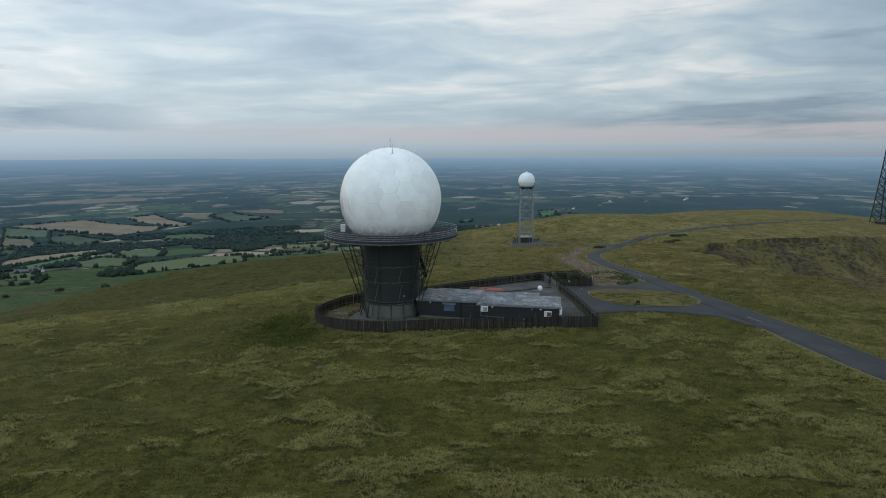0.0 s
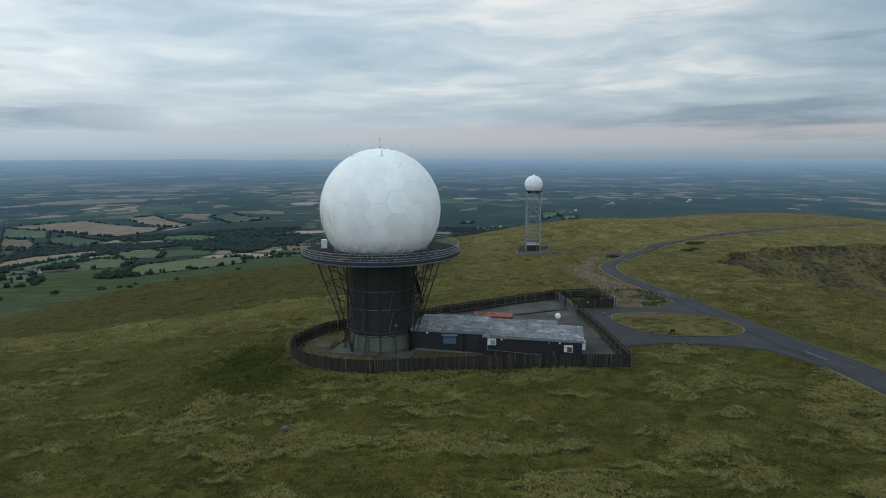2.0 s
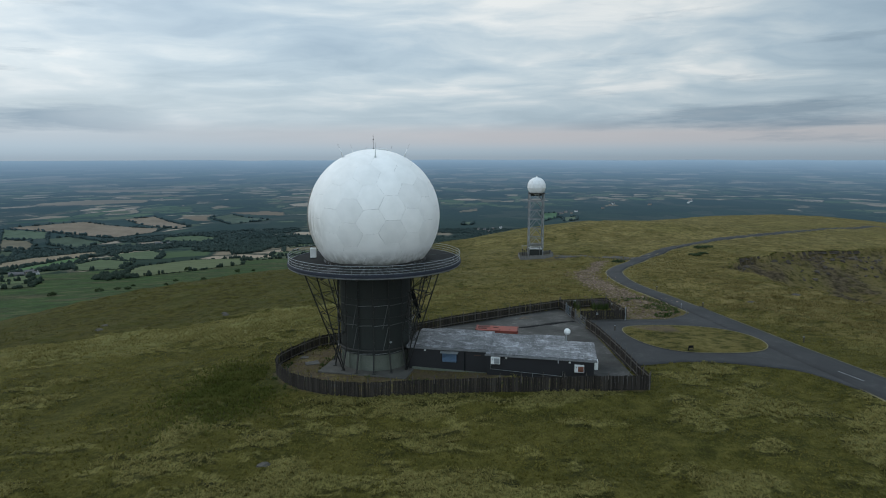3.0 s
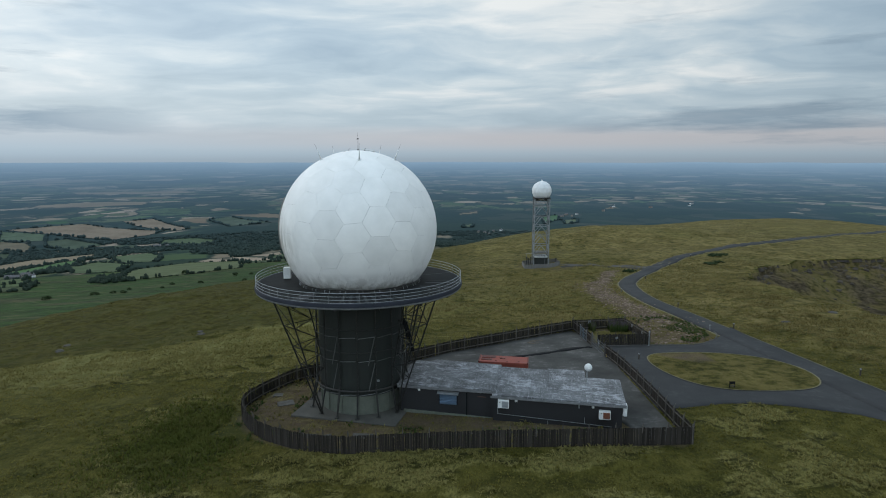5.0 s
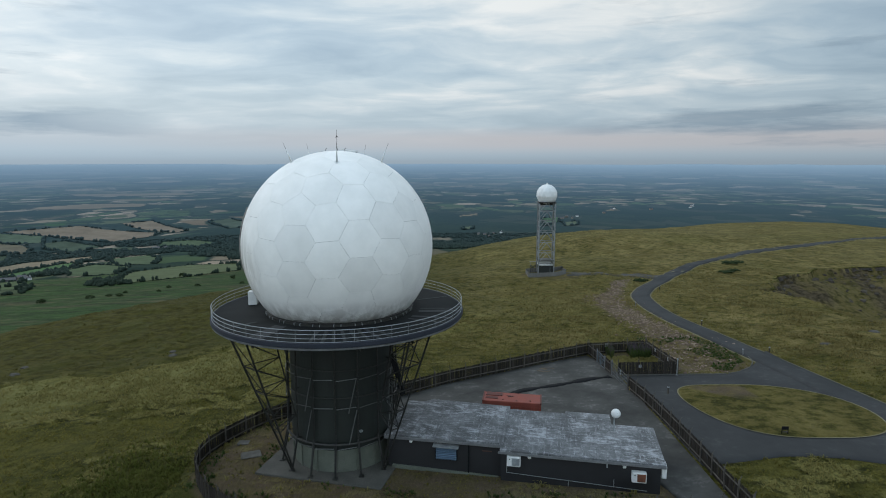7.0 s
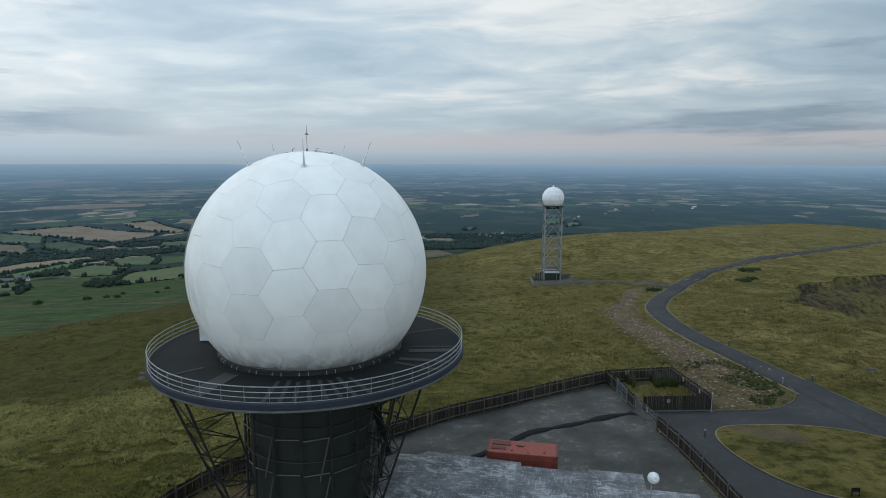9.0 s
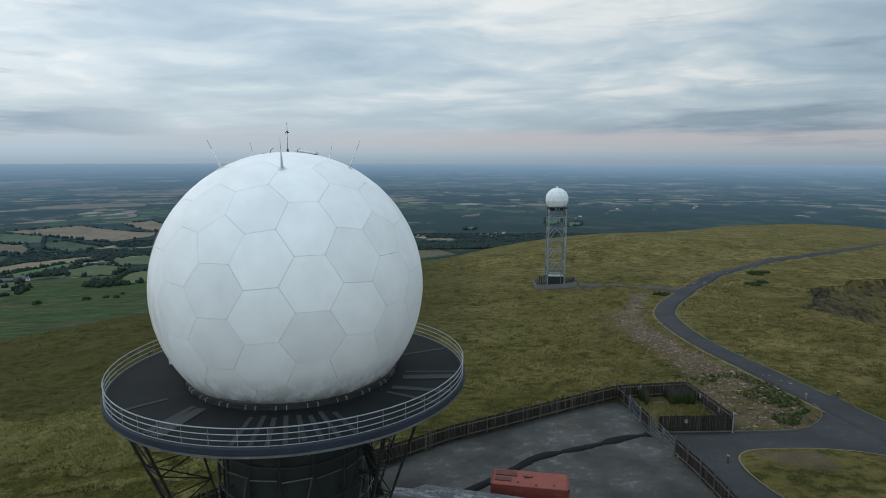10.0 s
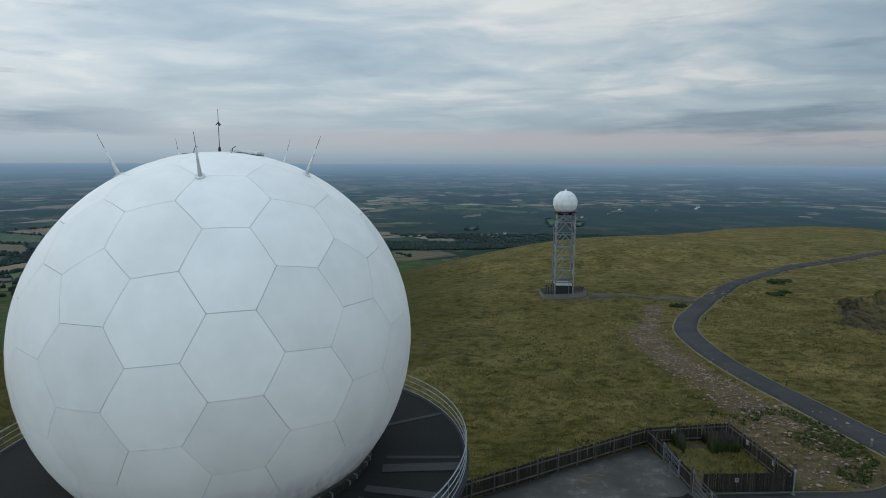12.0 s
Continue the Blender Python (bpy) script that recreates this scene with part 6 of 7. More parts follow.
def roof_sheets():
    """Felt sheets laid side by side, each lapping its neighbour."""
    roof = [o for o in bpy.data.objects if o.name.startswith("roof_")]
    east = [o for o in roof if o.name == "roof_east"][0]
    west = [o for o in roof if o.name == "roof_west"][0]
    r = random.Random(3)

    def sheet_piece(par, u0, u1, v0, v1, z00, z10, lift):
        bm = bmesh.new()
        c = [bp(u0, v0), bp(u1, v0), bp(u1, v1), bp(u0, v1)]
        z = [z00, z00 + 0.01, z10 + 0.01, z10]
        prism(bm, c, min(z) - 0.15, [q + lift for q in z])
        part("felt_sheet", bm, ROOF, par)

    def ztop_e(u, v):
        return 2.93 + 0.010 * (u + 0.35) + 0.010 * (v + 0.35)

    for i in range(7):
        u0 = -0.3 + i * 1.93
        for v0, v1 in ((-0.32, 2.5), (2.52, 5.2), (5.22, 8.25)):
            if u0 < 3.3 and v0 > 5:
                continue
            u1 = u0 + 1.9
            sheet_piece(east, u0, u1, v0, min(v1, 6.5) if u0 < 3.3 else v1, max(ztop_e(u0, v0), ztop_e(u1, v0)), max(ztop_e(u0, v1), ztop_e(u1, v1)) - 0.01, 0.015 + 0.012 * r.random())
    for i in range(5):
        u0 = 13.3 + i * 1.98
        for v0, v1 in ((0.4, 3.0), (3.02, 5.6), (5.62, 8.15)):
            if u0 > 18.9 and v0 > 6:
                continue
            sheet_piece(west, u0, u0 + 1.95, v0, v1, 3.29, 3.31, 0.02 + 0.012 * r.random())


roof_sheets()


# ---- yard ----
def container():
    t = thing("steel_container", (16.8, 6.4, 0.0), "low red oxide steel container with dark top hatches", "container", "", -9.5)
    z = height(16.8, 6.4)
    t.location.z = z
    bm = bmesh.new()
    box(bm, (6.1, 2.45, 2.6), (0, 0, 1.35), None, 0.04)
    body = part("body", bm, RED, t)
    for i in range(22):
        for s in (-1, 1):
            bm = bmesh.new()
            box(bm, (0.12, 0.06, 2.0), (-2.9 + 0.276 * i, s * 1.24, 1.2))
            part("rib", bm, RED, body)
    bm = bmesh.new()
    box(bm, (1.7, 0.75, 0.1), (-1.9, 0.55, 2.68), None, 0.02)
    part("hatch", bm, RUSTK, t, "dark red raised hatch")
    bm = bmesh.new()
    box(bm, (1.3, 0.5, 0.07), (-2.1, -0.4, 2.67))
    part("hatch", bm, RUSTK, t, "dark red raised hatch")
    for x, y in ((-0.3, 0.3), (-0.9, -0.7), (1.9, -0.7), (0.5, -0.9)):
        bm = bmesh.new()
        tube(bm, (x, y, 2.64), (x, y, 2.70), 0.2 if x == -0.3 else 0.1, 14)
        part("vent", bm, RUSTK, t)
    bm = bmesh.new()
    hoop(bm, 0.42, 0, 0.025, 24, 5, radians(200), radians(340))
    bmesh.ops.translate(bm, verts=bm.verts, vec=(-0.2, 0.5, 2.69))
    part("cable_loop", bm, TAR, t)
    for x in (-3.0, 3.0):
        bm = bmesh.new()
        box(bm, (0.16, 2.5, 0.16), (x, 0, 2.62))
        part("corner_bar", bm, RUSTK, t)
    t2 = thing("access_ladder", (13.0, 4.7, z), "pale steel steps leaning beside the red container", "ladder", "", 60)
    for s in (-0.25, 0.25):
        bm = bmesh.new()
        tube(bm, (s, -0.7, 0), (s, 0.3, 2.3), 0.035)
        part("stile", bm, GALV, t2)
    for i in range(7):
        bm = bmesh.new()
        f = (i + 0.7) / 7.6
        tube(bm, (-0.25, -0.7 + f, 2.3 * f), (0.25, -0.7 + f, 2.3 * f), 0.025)
        part("rung", bm, GALV, t2)


RUSTK = plain("dark_red", (0.085, 0.022, 0.018), (0.13, 0.035, 0.026), 1.5, 12, 0.75)
container()


def satellite_dish():
    x, y = 25.1, -2.5
    t = thing("satellite_dish", (x, y, height(x, y)), "round white dish on a grey pole behind the building", "dish")
    bm = bmesh.new()
    tube(bm, (0, 0.1, 0), (0, 0.1, 4.6), 0.06, 8)
    part("pole", bm, GALV, t)
    bm = bmesh.new()
    rings = lathe(bm, [(0.02, 0.06), (0.2, 0.1), (0.36, 0.2), (0.41, 0.24), (0.43, 0.16), (0.40, 0.0), (0.31, -0.16), (0.17, -0.26), (0.02, -0.29)], 24, True)
    bmesh.ops.rotate(bm, verts=bm.verts, matrix=Matrix.Rotation(radians(-105), 3, "X"))
    bmesh.ops.translate(bm, verts=bm.verts, vec=(0.12, -0.05, 4.62))
    d = part("reflector", bm, WHITE, t, "", True)
    bm = bmesh.new()
    tube(bm, (0.12, -0.05, 4.62), (0.12, 0.5, 4.5), 0.025)
    part("feed_arm", bm, STEEL, t)


satellite_dish()


def gate(a, b, tall, bars, mat, label, name="metal_gate"):
    a, b = Vector(a), Vector(b)
    z = min(height(a.x, a.y), height(b.x, b.y)) + 0.12
    ang = math.degrees(math.atan2(b.y - a.y, b.x - a.x))
    L = (b - a).length
    t = thing(name, (a.x, a.y, z), label, "gate", "", ang)
    for x in (0, L / 2 - 0.04, L / 2 + 0.04, L):
        bm = bmesh.new()
        tube(bm, (x, 0, 0.05), (x, 0, tall), 0.05)
        part("upright", bm, mat, t)
    for i in range(bars):
        zz = 0.1 + (tall - 0.15) * i / (bars - 1)
        for x0, x1 in ((0, L / 2 - 0.04), (L / 2 + 0.04, L)):
            bm = bmesh.new()
            tube(bm, (x0, 0, zz), (x1, 0, zz), 0.035)
            part("bar", bm, mat, t)
    for x0, x1 in ((0, L / 2 - 0.04), (L, L / 2 + 0.04)):
        bm = bmesh.new()
        tube(bm, (x0, 0, tall - 0.05), (x1, 0, 0.15), 0.03)
        part("brace", bm, mat, t)
        for k in range(1, 10):
            x = x0 + (x1 - x0) * k / 10
            bm = bmesh.new()
            tube(bm, (x, 0.03, 0.1), (x, 0.03, tall - 0.05), 0.008, 4)
            part("mesh_wire", bm, mat, t)
    for x in (-0.12, L + 0.12):
        bm = bmesh.new()
        box(bm, (0.14, 0.14, tall + 0.4), (x, 0, tall / 2), None, 0.02)
        part("gate_post", bm, GALVD, t)
    return t


gate((31.55, 21.3), (31.95, 15.9), 1.75, 5, RUNG, "double-leaf grey tubular steel yard gate, closed")
gate((31.1, 27.2), (31.3, 24.2), 1.7, 4, GALVB, "blue-grey steel mesh side gate, closed")


def small_sign(x, y, z, w, h, turn, label, mat=None):
    t = thing("notice", (x, y, z), label, "sign", "notices on the fence", turn)
    bm = bmesh.new()
    box(bm, (w, 0.03, h), (0, 0, 0))
    p = part("plate", bm, mat or RAILP, t)
    for i in range(3):
        bm = bmesh.new()
        box(bm, (w * 0.7, 0.012, h * 0.07), (0, -0.02, h * (0.25 - 0.22 * i)))
        part("text_bar", bm, TAR, p)


small_sign(39.78, 28.9, height(39.8, 28.9) + 1.25, 0.4, 0.45, -87, "small pale notice plate fixed to the dark fence")
small_sign(40.05, 24.6, height(40, 24.6) + 1.15, 0.4, 0.45, -87, "small pale notice plate fixed to the dark fence")
small_sign(33.6, 31.75, height(33.6, 31.7) + 1.3, 0.45, 0.5, 6, "small pale notice plate fixed to the dark fence")
small_sign(35.2, 21.35, height(35.2, 21.3) + 1.2, 0.35, 0.35, 0, "small white notice plate on the dark fence")
small_sign(31.75, 18.4, height(32, 18.4) + 1.35, 0.4, 0.5, -86, "white notice plate on the yard gate")

t = thing("marker_bag", (32.25, 15.2, height(32.3, 15.2)), "bright yellow grit bag by the gate post", "bag")
bm = bmesh.new()
bmesh.ops.create_icosphere(bm, subdivisions=2, radius=0.3)
for v in bm.verts:
    v.co = Vector((v.co.x * 0.8, v.co.y * 0.7, max(v.co.z * 1.1 + 0.25, 0.0))) * (1 + 0.12 * math.sin(v.co.x * 17 + v.co.y * 11))
part("bag", bm, YELLOW, t)


def sign_post():
    x, y = 39.9, 21.0
    t = thing("sign_post", (x, y, height(x, y)), "slim grey post with a white plate at the fence corner", "pole")
    bm = bmesh.new()
    tube(bm, (0, 0, -0.2), (0, 0, 2.35), 0.07, 8, 0.05)
    part("pole", bm, GALV, t)
    bm = bmesh.new()
    box(bm, (0.22, 0.05, 0.2), (0, -0.06, 2.2), None, 0.01)
    part("plate", bm, RAILP, t, "small pale plate")
    bm = bmesh.new()
    tube(bm, (0, 0, 0), (0, 0, 0.1), 0.18, 10)
    part("foot", bm, GALVD, t)


sign_post()


def bollard(x, y, h, mat, label):
    t = thing("marker_post", (x, y, height(x, y)), label, "post", "marker posts by the road")
    bm = bmesh.new()
    box(bm, (0.16, 0.16, h + 0.3), (0, 0, h / 2 - 0.15), None, 0.03)
    part("post", bm, mat, t)
    bm = bmesh.new()
    box(bm, (0.17, 0.17, 0.16), (0, 0, h - 0.12))
    part("band", bm, RAILP, t, "pale reflective band")


for x, y in ((57.6, 31.6), (55.4, 50.0), (82.0, 126.0), (64.6, 97.0), (94.5, 140.5), (62.6, 8.0), (36.2, 14.0)):
    bollard(x, y, 1.0, WOOD, "short weathered wooden marker post beside the road")
for x, y in ((53.2, 30.6), (50.6, 71.9)):
    bollard(x, y, 0.95, GALVD, "short grey marker post with a pale band")

t = thing("sign_stand", (43.5, 2.3, height(43.5, 2.3) + 0.05), "small dark metal stand on the grass island", "stand")
for s in (-0.3, 0.3):
    bm = bmesh.new()
    tube(bm, (s, 0, -0.1), (s, 0, 0.85), 0.05)
    part("leg", bm, TAR, t)
bm = bmesh.new()
box(bm, (0.7, 0.07, 0.35), (0, 0, 0.7), None, 0.02)
part("plate", bm, TAR, t)
bm = bmesh.new()
box(bm, (0.5, 0.05, 0.14), (0, -0.05, 0.35))
part("crossbar", bm, WOOD, t)


# ---- grass island in the turning loop ----
def island():
    n = 72
    cx, cy = 46.2, 9.3
    a = np.linspace(0, 2 * math.pi, n, endpoint=False)
    ox = cx + 9.6 * np.cos(a) + 0.8 * np.cos(2 * a - 0.6)
    oy = cy + 8.3 * np.sin(a) + 0.5 * np.sin(3 * a) - 1.8 * np.cos(a) * np.abs(np.cos(a)) * 0.9
    v, f = [], []
    rings = (0.0, 0.3, 0.6, 0.85, 0.992, 1.0, 1.008)
    for r in rings:
        x, y = cx + (ox - cx) * r, cy + (oy - cy) * r
        z = land(x, y)[2] + (0.24 - 0.06 * r if r < 0.99 else 0.13 if r < 1.01 else 0.02)
        v += list(np.stack([x, y, z], 1))
    for k in range(len(rings) - 1):
        for i in range(n):
            j = (i + 1) % n
            f.append((k * n + i, (k + 1) * n + i, (k + 1) * n + j, k * n + j))
    ob = raw("grass_island", v[: 6 * n], f[: 5 * n], GRASS, None, True)
    attribute(ob.data, "tussock", np.full(6 * n, -0.7))
    attribute(ob.data, "dry", np.full(6 * n, 0.5))
    attribute(ob.data, "bare", [0.9 if q[1] > 13.5 and 40 < q[0] < 46 and abs(q[1] - 14.6) < 2.2 else 0.0 for q in v[: 6 * n]])
    tagged(ob, "oval grass island in the asphalt turning loop", "island", "", "structure")
    k = raw("kerb", [q + np.array([0, 0, 0.02]) for q in v[4 * n:]], [tuple(q - 4 * n for q in g) for g in f[4 * n:]], KERB, None, True)
    tagged(k, "bleached turf edge round the grass island", "kerb", "", "structure")


island()


def ribbon(name, pts, w, lift, mat, label, category, wob=0.0):
    line = curve_points(pts, 0.5)
    r = np.random.RandomState(len(pts))
    ww = np.full(len(line), w) * (1 + wob * np.convolve(r.randn(len(line)), np.ones(3) / 3, "same"))
    return strip(name, *sides(line, np.abs(ww) + 0.03), 2, lift, mat, label, category)


ribbon("tar_joint", [(11.5, 8.7), (15.4, 12.2), (17.4, 14.3), (19.3, 15.9), (24.1, 17.8), (28.6, 19.9), (31.2, 20.6)], 0.5, 0.085, TAR, "dark tarred repair joint across the yard", "patch", 0.35)
for pts in ([(22.3, 24.0), (23.0, 23.3), (23.9, 23.6)], [(22.6, 24.6), (23.9, 25.0), (24.6, 24.6)], [(23.0, 24.2), (23.6, 24.3)]):
    ribbon("broken_patch", pts, 0.14, 0.082, SOIL, "broken brown patch in the yard asphalt", "patch", 0.5)
ribbon("kerb_line", [(32.9, 21.25), (40, 21.4), (46.5, 21.7), (50.1, 23.5), (52.7, 26.8), (53.4, 29.5)], 0.04, 0.11, SLAB, "pale concrete kerb edging the loop", "kerb")
ribbon("road_marking", [(59.0, -5.5), (59.9, -9.0)], 0.06, 0.105, GALVD, "worn pale line painted on the road", "marking")
ribbon("side_track", [(73.5, 120.5), (67, 124.5), (58, 128), (46.5, 130)], 3.0, 0.05, TRACK, "short worn track to the lattice tower", "track", 0.05)

# ---- concrete bits inside the fence ----
for x, y, w, d, a in ((-8.6, -1.0, 1.7, 1.2, 20), (-4.2, -9.6, 1.5, 0.9, -10), (-2.2, -9.9, 1.0, 0.7, 30), (1.3, -10.0, 1.9, 1.1, -6), (-5.9, -3.4, 1.2, 0.7, 50), (-10.2, 1.8, 1.0, 0.8, 0), (5.6, -9.6, 1.1, 0.6, 8), (14.8, -10.0, 1.0, 0.8, 3)):
    t = thing("concrete_slab", (x, y, height(x, y)), "broken pale concrete slab lying in the rough grass", "slab", "slabs in the compound", a)
    bm = bmesh.new()
    box(bm, (w, d, 0.2), (0, 0, 0.02), Matrix.Rotation(radians(rng.gauss(0, 3)), 4, "X"), 0.05)
    for v in bm.verts:
        v.co += Vector((rng.gauss(0, 0.08), rng.gauss(0, 0.08), 0))
    part("slab", bm, PALEC, t)

for x, y, r in ((-37.4, 46.1, 0.8), (-63.1, 43.3, 0.9), (-6.7, -29.3, 0.7), (6.2, 74.2, 0.6), (-39.5, 50.7, 0.7), (-63.9, 46.9, 0.8), (70, 38, 1.0), (84, 47, 1.1), (-10, -24, 0.3)):
    t = thing("boulder", (x, y, height(x, y)), "grey weathered boulder half sunk in the moor grass", "boulder", "boulders on the moor")
    bm = bmesh.new()
    bmesh.ops.create_icosphere(bm, subdivisions=2, radius=r)
    for v in bm.verts:
        k = 1 + 0.35 * noise.noise(v.co * 1.7 / r + Vector((x, y, 0)))
        v.co = Vector((v.co.x * 0.9 * k, v.co.y * 0.7 * k, v.co.z * 0.4 * k + 0.02))
    part("stone", bm, STONE, t)


# ---- compound of the lattice tower ----
def tower_pen():
    t = thing("board_fence", (41.3, 133.0, 0), "grey board fence round the foot of the lattice tower", "fence", "", -2)
    line = [(-5.6, -4.3), (5.8, -4.3), (5.8, 4.6), (-5.6, 4.6), (-5.6, -4.3)]
    for (x0, y0), (x1, y1) in zip(line, line[1:]):
        n = int(math.hypot(x1 - x0, y1 - y0) / 0.42)
        for i in range(n):
            f = (i + 0.5) / n
            x, y = x0 + (x1 - x0) * f, y0 + (y1 - y0) * f
            bm = bmesh.new()
            box(bm, (0.4, 0.05, 1.9), (0, 0, 0.4))
            ob = part("board", bm, BOARD, t)
            ob.matrix_basis = pose(x, y, height(41.3 + x, 133 + y) + rng.gauss(0, 0.02), 0, 0, math.degrees(math.atan2(y1 - y0, x1 - x0)))
    for x, y, h in ((-4.9, -3, 3.4), (-4.2, -2.6, 3.0), (-3.6, -3.2, 3.6), (4.6, -3.6, 2.2)):
        t2 = thing("steel_post", (41.3 + x, 133 + y, height(41.3 + x, 133 + y)), "dark steel post inside the tower pen", "post", "posts in the tower pen")
        bm = bmesh.new()
        tube(bm, (0, 0, -0.3), (0, 0, h), 0.13, 6)
        part("shaft", bm, STEEL, t2)
        bm = bmesh.new()
        box(bm, (0.5, 0.3, 0.4), (0, 0, h), None, 0.04)
        part("box", bm, STEEL, t2)
    t2 = thing("cable_tray", (41.3, 133, height(41.3, 133)), "grey cable bridge from the cabin to the tower", "cable tray", "", -2)
    bm = bmesh.new()
    box(bm, (6.5, 0.4, 0.12), (-1.8, -2.7, 3.9))
    part("tray", bm, GALVD, t2)
    for x in (-4.8, 1.2):
        bm = bmesh.new()
        box(bm, (0.12, 0.12, 4.2), (x, -2.7, 1.75))
        part("prop", bm, GALVD, t2)


tower_pen()


# ---- tall lattice mast on the skyline ----
def radio_mast():
    x0, y0 = 303.0, 300.0
    t = thing("radio_mast", (x0, y0, height(x0, y0) - 0.5), "tall tapering dark lattice radio mast on the skyline", "mast", "", 20)
    H, wb, wt = 60.0, 5.2, 1.1

    def corner(i, z):
        w = wt + (wb - wt) * max(0, 1 - z / H) ** 1.25
        return Vector(((1, 1, -1, -1)[i] * w, (1, -1, -1, 1)[i] * w, z))

    zs = [H * (1 - (1 - k / 12) ** 1.15) for k in range(13)]
    for i in range(4):
        bm = bmesh.new()
        for a, b in zip(zs, zs[1:]):
            tube(bm, corner(i, a), corner(i, b), 0.34, 6)
        part("leg", bm, STEEL, t)
        bm = bmesh.new()
        j = (i + 1) % 4
        for a, b in zip(zs, zs[1:]):
            tube(bm, corner(i, a), corner(j, b), 0.16, 5)
            tube(bm, corner(j, a), corner(i, b), 0.16, 5)
            tube(bm, corner(i, b), corner(j, b), 0.16, 5)
        part("bracing", bm, STEEL, t)
    bm = bmesh.new()
    tube(bm, (0, 0, H), (0, 0, H + 12), 0.22, 6)
    part("aerial", bm, STEEL, t)
    for z in (30, 42, 50):
        bm = bmesh.new()
        tube(bm, (1.5, -2.5, z), (2.2, -3.4, z), 1.2, 14)
        part("drum_dish", bm, GALVD, t)
    bm = bmesh.new()
    box(bm, (9, 5, 3), (-8, -6, 1.5), None, 0.1)
    part("hut", bm, CLAD, t)


radio_mast()


# ---- grass, weeds and rubble ----
def blade_material(name, c1, c2, c3):
    m, g, b = material(name, 0.9, 0, 0.15)
    p = g.node("ShaderNodeTexCoord", 3)
    isl = g.node("ShaderNodeNewGeometry", "Random Per Island")
    n = g.noise(p, 0.14, 4, 0.6)
    col = g.mix(isl, (*c1, 1), (*c2, 1))
    col = g.mix(g.ramp(n, (0.42, 0.0), (0.62, 0.9)), col, (*c3, 1))
    g.l.new(col, b.inputs["Base Color"])
    # thin blades let light through
    thru = g.node("ShaderNodeBsdfTranslucent", Color=col)
    mixed = g.n.new("ShaderNodeMixShader")
    mixed.inputs[0].default_value = 0.5
    g.l.new(b.outputs[0], mixed.inputs[1]), g.l.new(thru, mixed.inputs[2])
    g.l.new(mixed.outputs[0], m.node_tree.nodes["Material Output"].inputs[0])
    return m


BLADE = blade_material("grass_blades", (0.070, 0.066, 0.012), (0.142, 0.126, 0.030), (0.19, 0.164, 0.044))
HEATHB = blade_material("heath_blades", (0.050, 0.050, 0.010), (0.090, 0.080, 0.020), (0.085, 0.076, 0.02))
STRAW = blade_material("straw_blades", (0.132, 0.118, 0.034), (0.230, 0.202, 0.070), (0.27, 0.236, 0.088))
DRYB = blade_material("dry_blades", (0.116, 0.096, 0.030), (0.210, 0.170, 0.064), (0.25, 0.205, 0.084))
RUSHM = blade_material("rush_blades", (0.062, 0.078, 0.015), (0.105, 0.116, 0.027), (0.125, 0.128, 0.034))
WEED = blade_material("weed_leaves", (0.032, 0.060, 0.016), (0.066, 0.100, 0.030), (0.09, 0.108, 0.038))
BLOOM = blade_material("willowherb", (0.07, 0.055, 0.07), (0.13, 0.095, 0.13), (0.06, 0.07, 0.04))
gr = np.random.RandomState(11)


def tufts(name, x, y, tall, wide, blades, mat, label, category="grass", spread=1.0):
    """Tufts of tapering blades; every blade bends outwards."""
    n = len(x)
    z = land(x, y)[2]
    a = gr.uniform(0, 2 * math.pi, (n, blades))
    lean = gr.uniform(0.15, 1.0, (n, blades)) * spread
    h = tall[:, None] * gr.uniform(0.6, 1.15, (n, blades))
    w = wide[:, None] * gr.uniform(0.7, 1.3, (n, blades))
    c, s = np.cos(a), np.sin(a)
    bx = x[:, None] + c * wide[:, None] * 1.2 * gr.rand(n, blades)
    by = y[:, None] + s * wide[:, None] * 1.2 * gr.rand(n, blades)
    bz = np.broadcast_to(z[:, None] - 0.04, bx.shape)
    p0 = np.stack([bx - s * w, by + c * w, bz], -1)
    p1 = np.stack([bx + s * w, by - c * w, bz], -1)
    m = 0.62
    mx, my, mz = bx + c * h * lean * 0.35, by + s * h * lean * 0.35, bz + h * m
    p2 = np.stack([mx + s * w * 0.8, my - c * w * 0.8, mz], -1)
    p3 = np.stack([mx - s * w * 0.8, my + c * w * 0.8, mz], -1)
    p4 = np.stack([bx + c * h * lean, by + s * h * lean, bz + h * (1 - 0.35 * lean)], -1)
    v = np.stack([p0, p1, p2, p3, p4], 2).reshape(-1, 3)
    k = n * blades
    base = (np.arange(k) * 5)[:, None]
    tri = np.concatenate([base + [0, 1, 2], base + [0, 2, 3], base + [3, 2, 4]], 1).reshape(-1, 3)
    me = bpy.data.meshes.new(name)
    me.vertices.add(len(v)), me.vertices.foreach_set("co", v.ravel())
    me.loops.add(len(tri) * 3), me.loops.foreach_set("vertex_index", tri.ravel())
    me.polygons.add(len(tri)), me.polygons.foreach_set("loop_start", np.arange(0, len(tri) * 3, 3))
    me.update()
    me.validate()
    me.materials.append(mat)
    return tagged(new(name, me), label, category, "", "stuff")


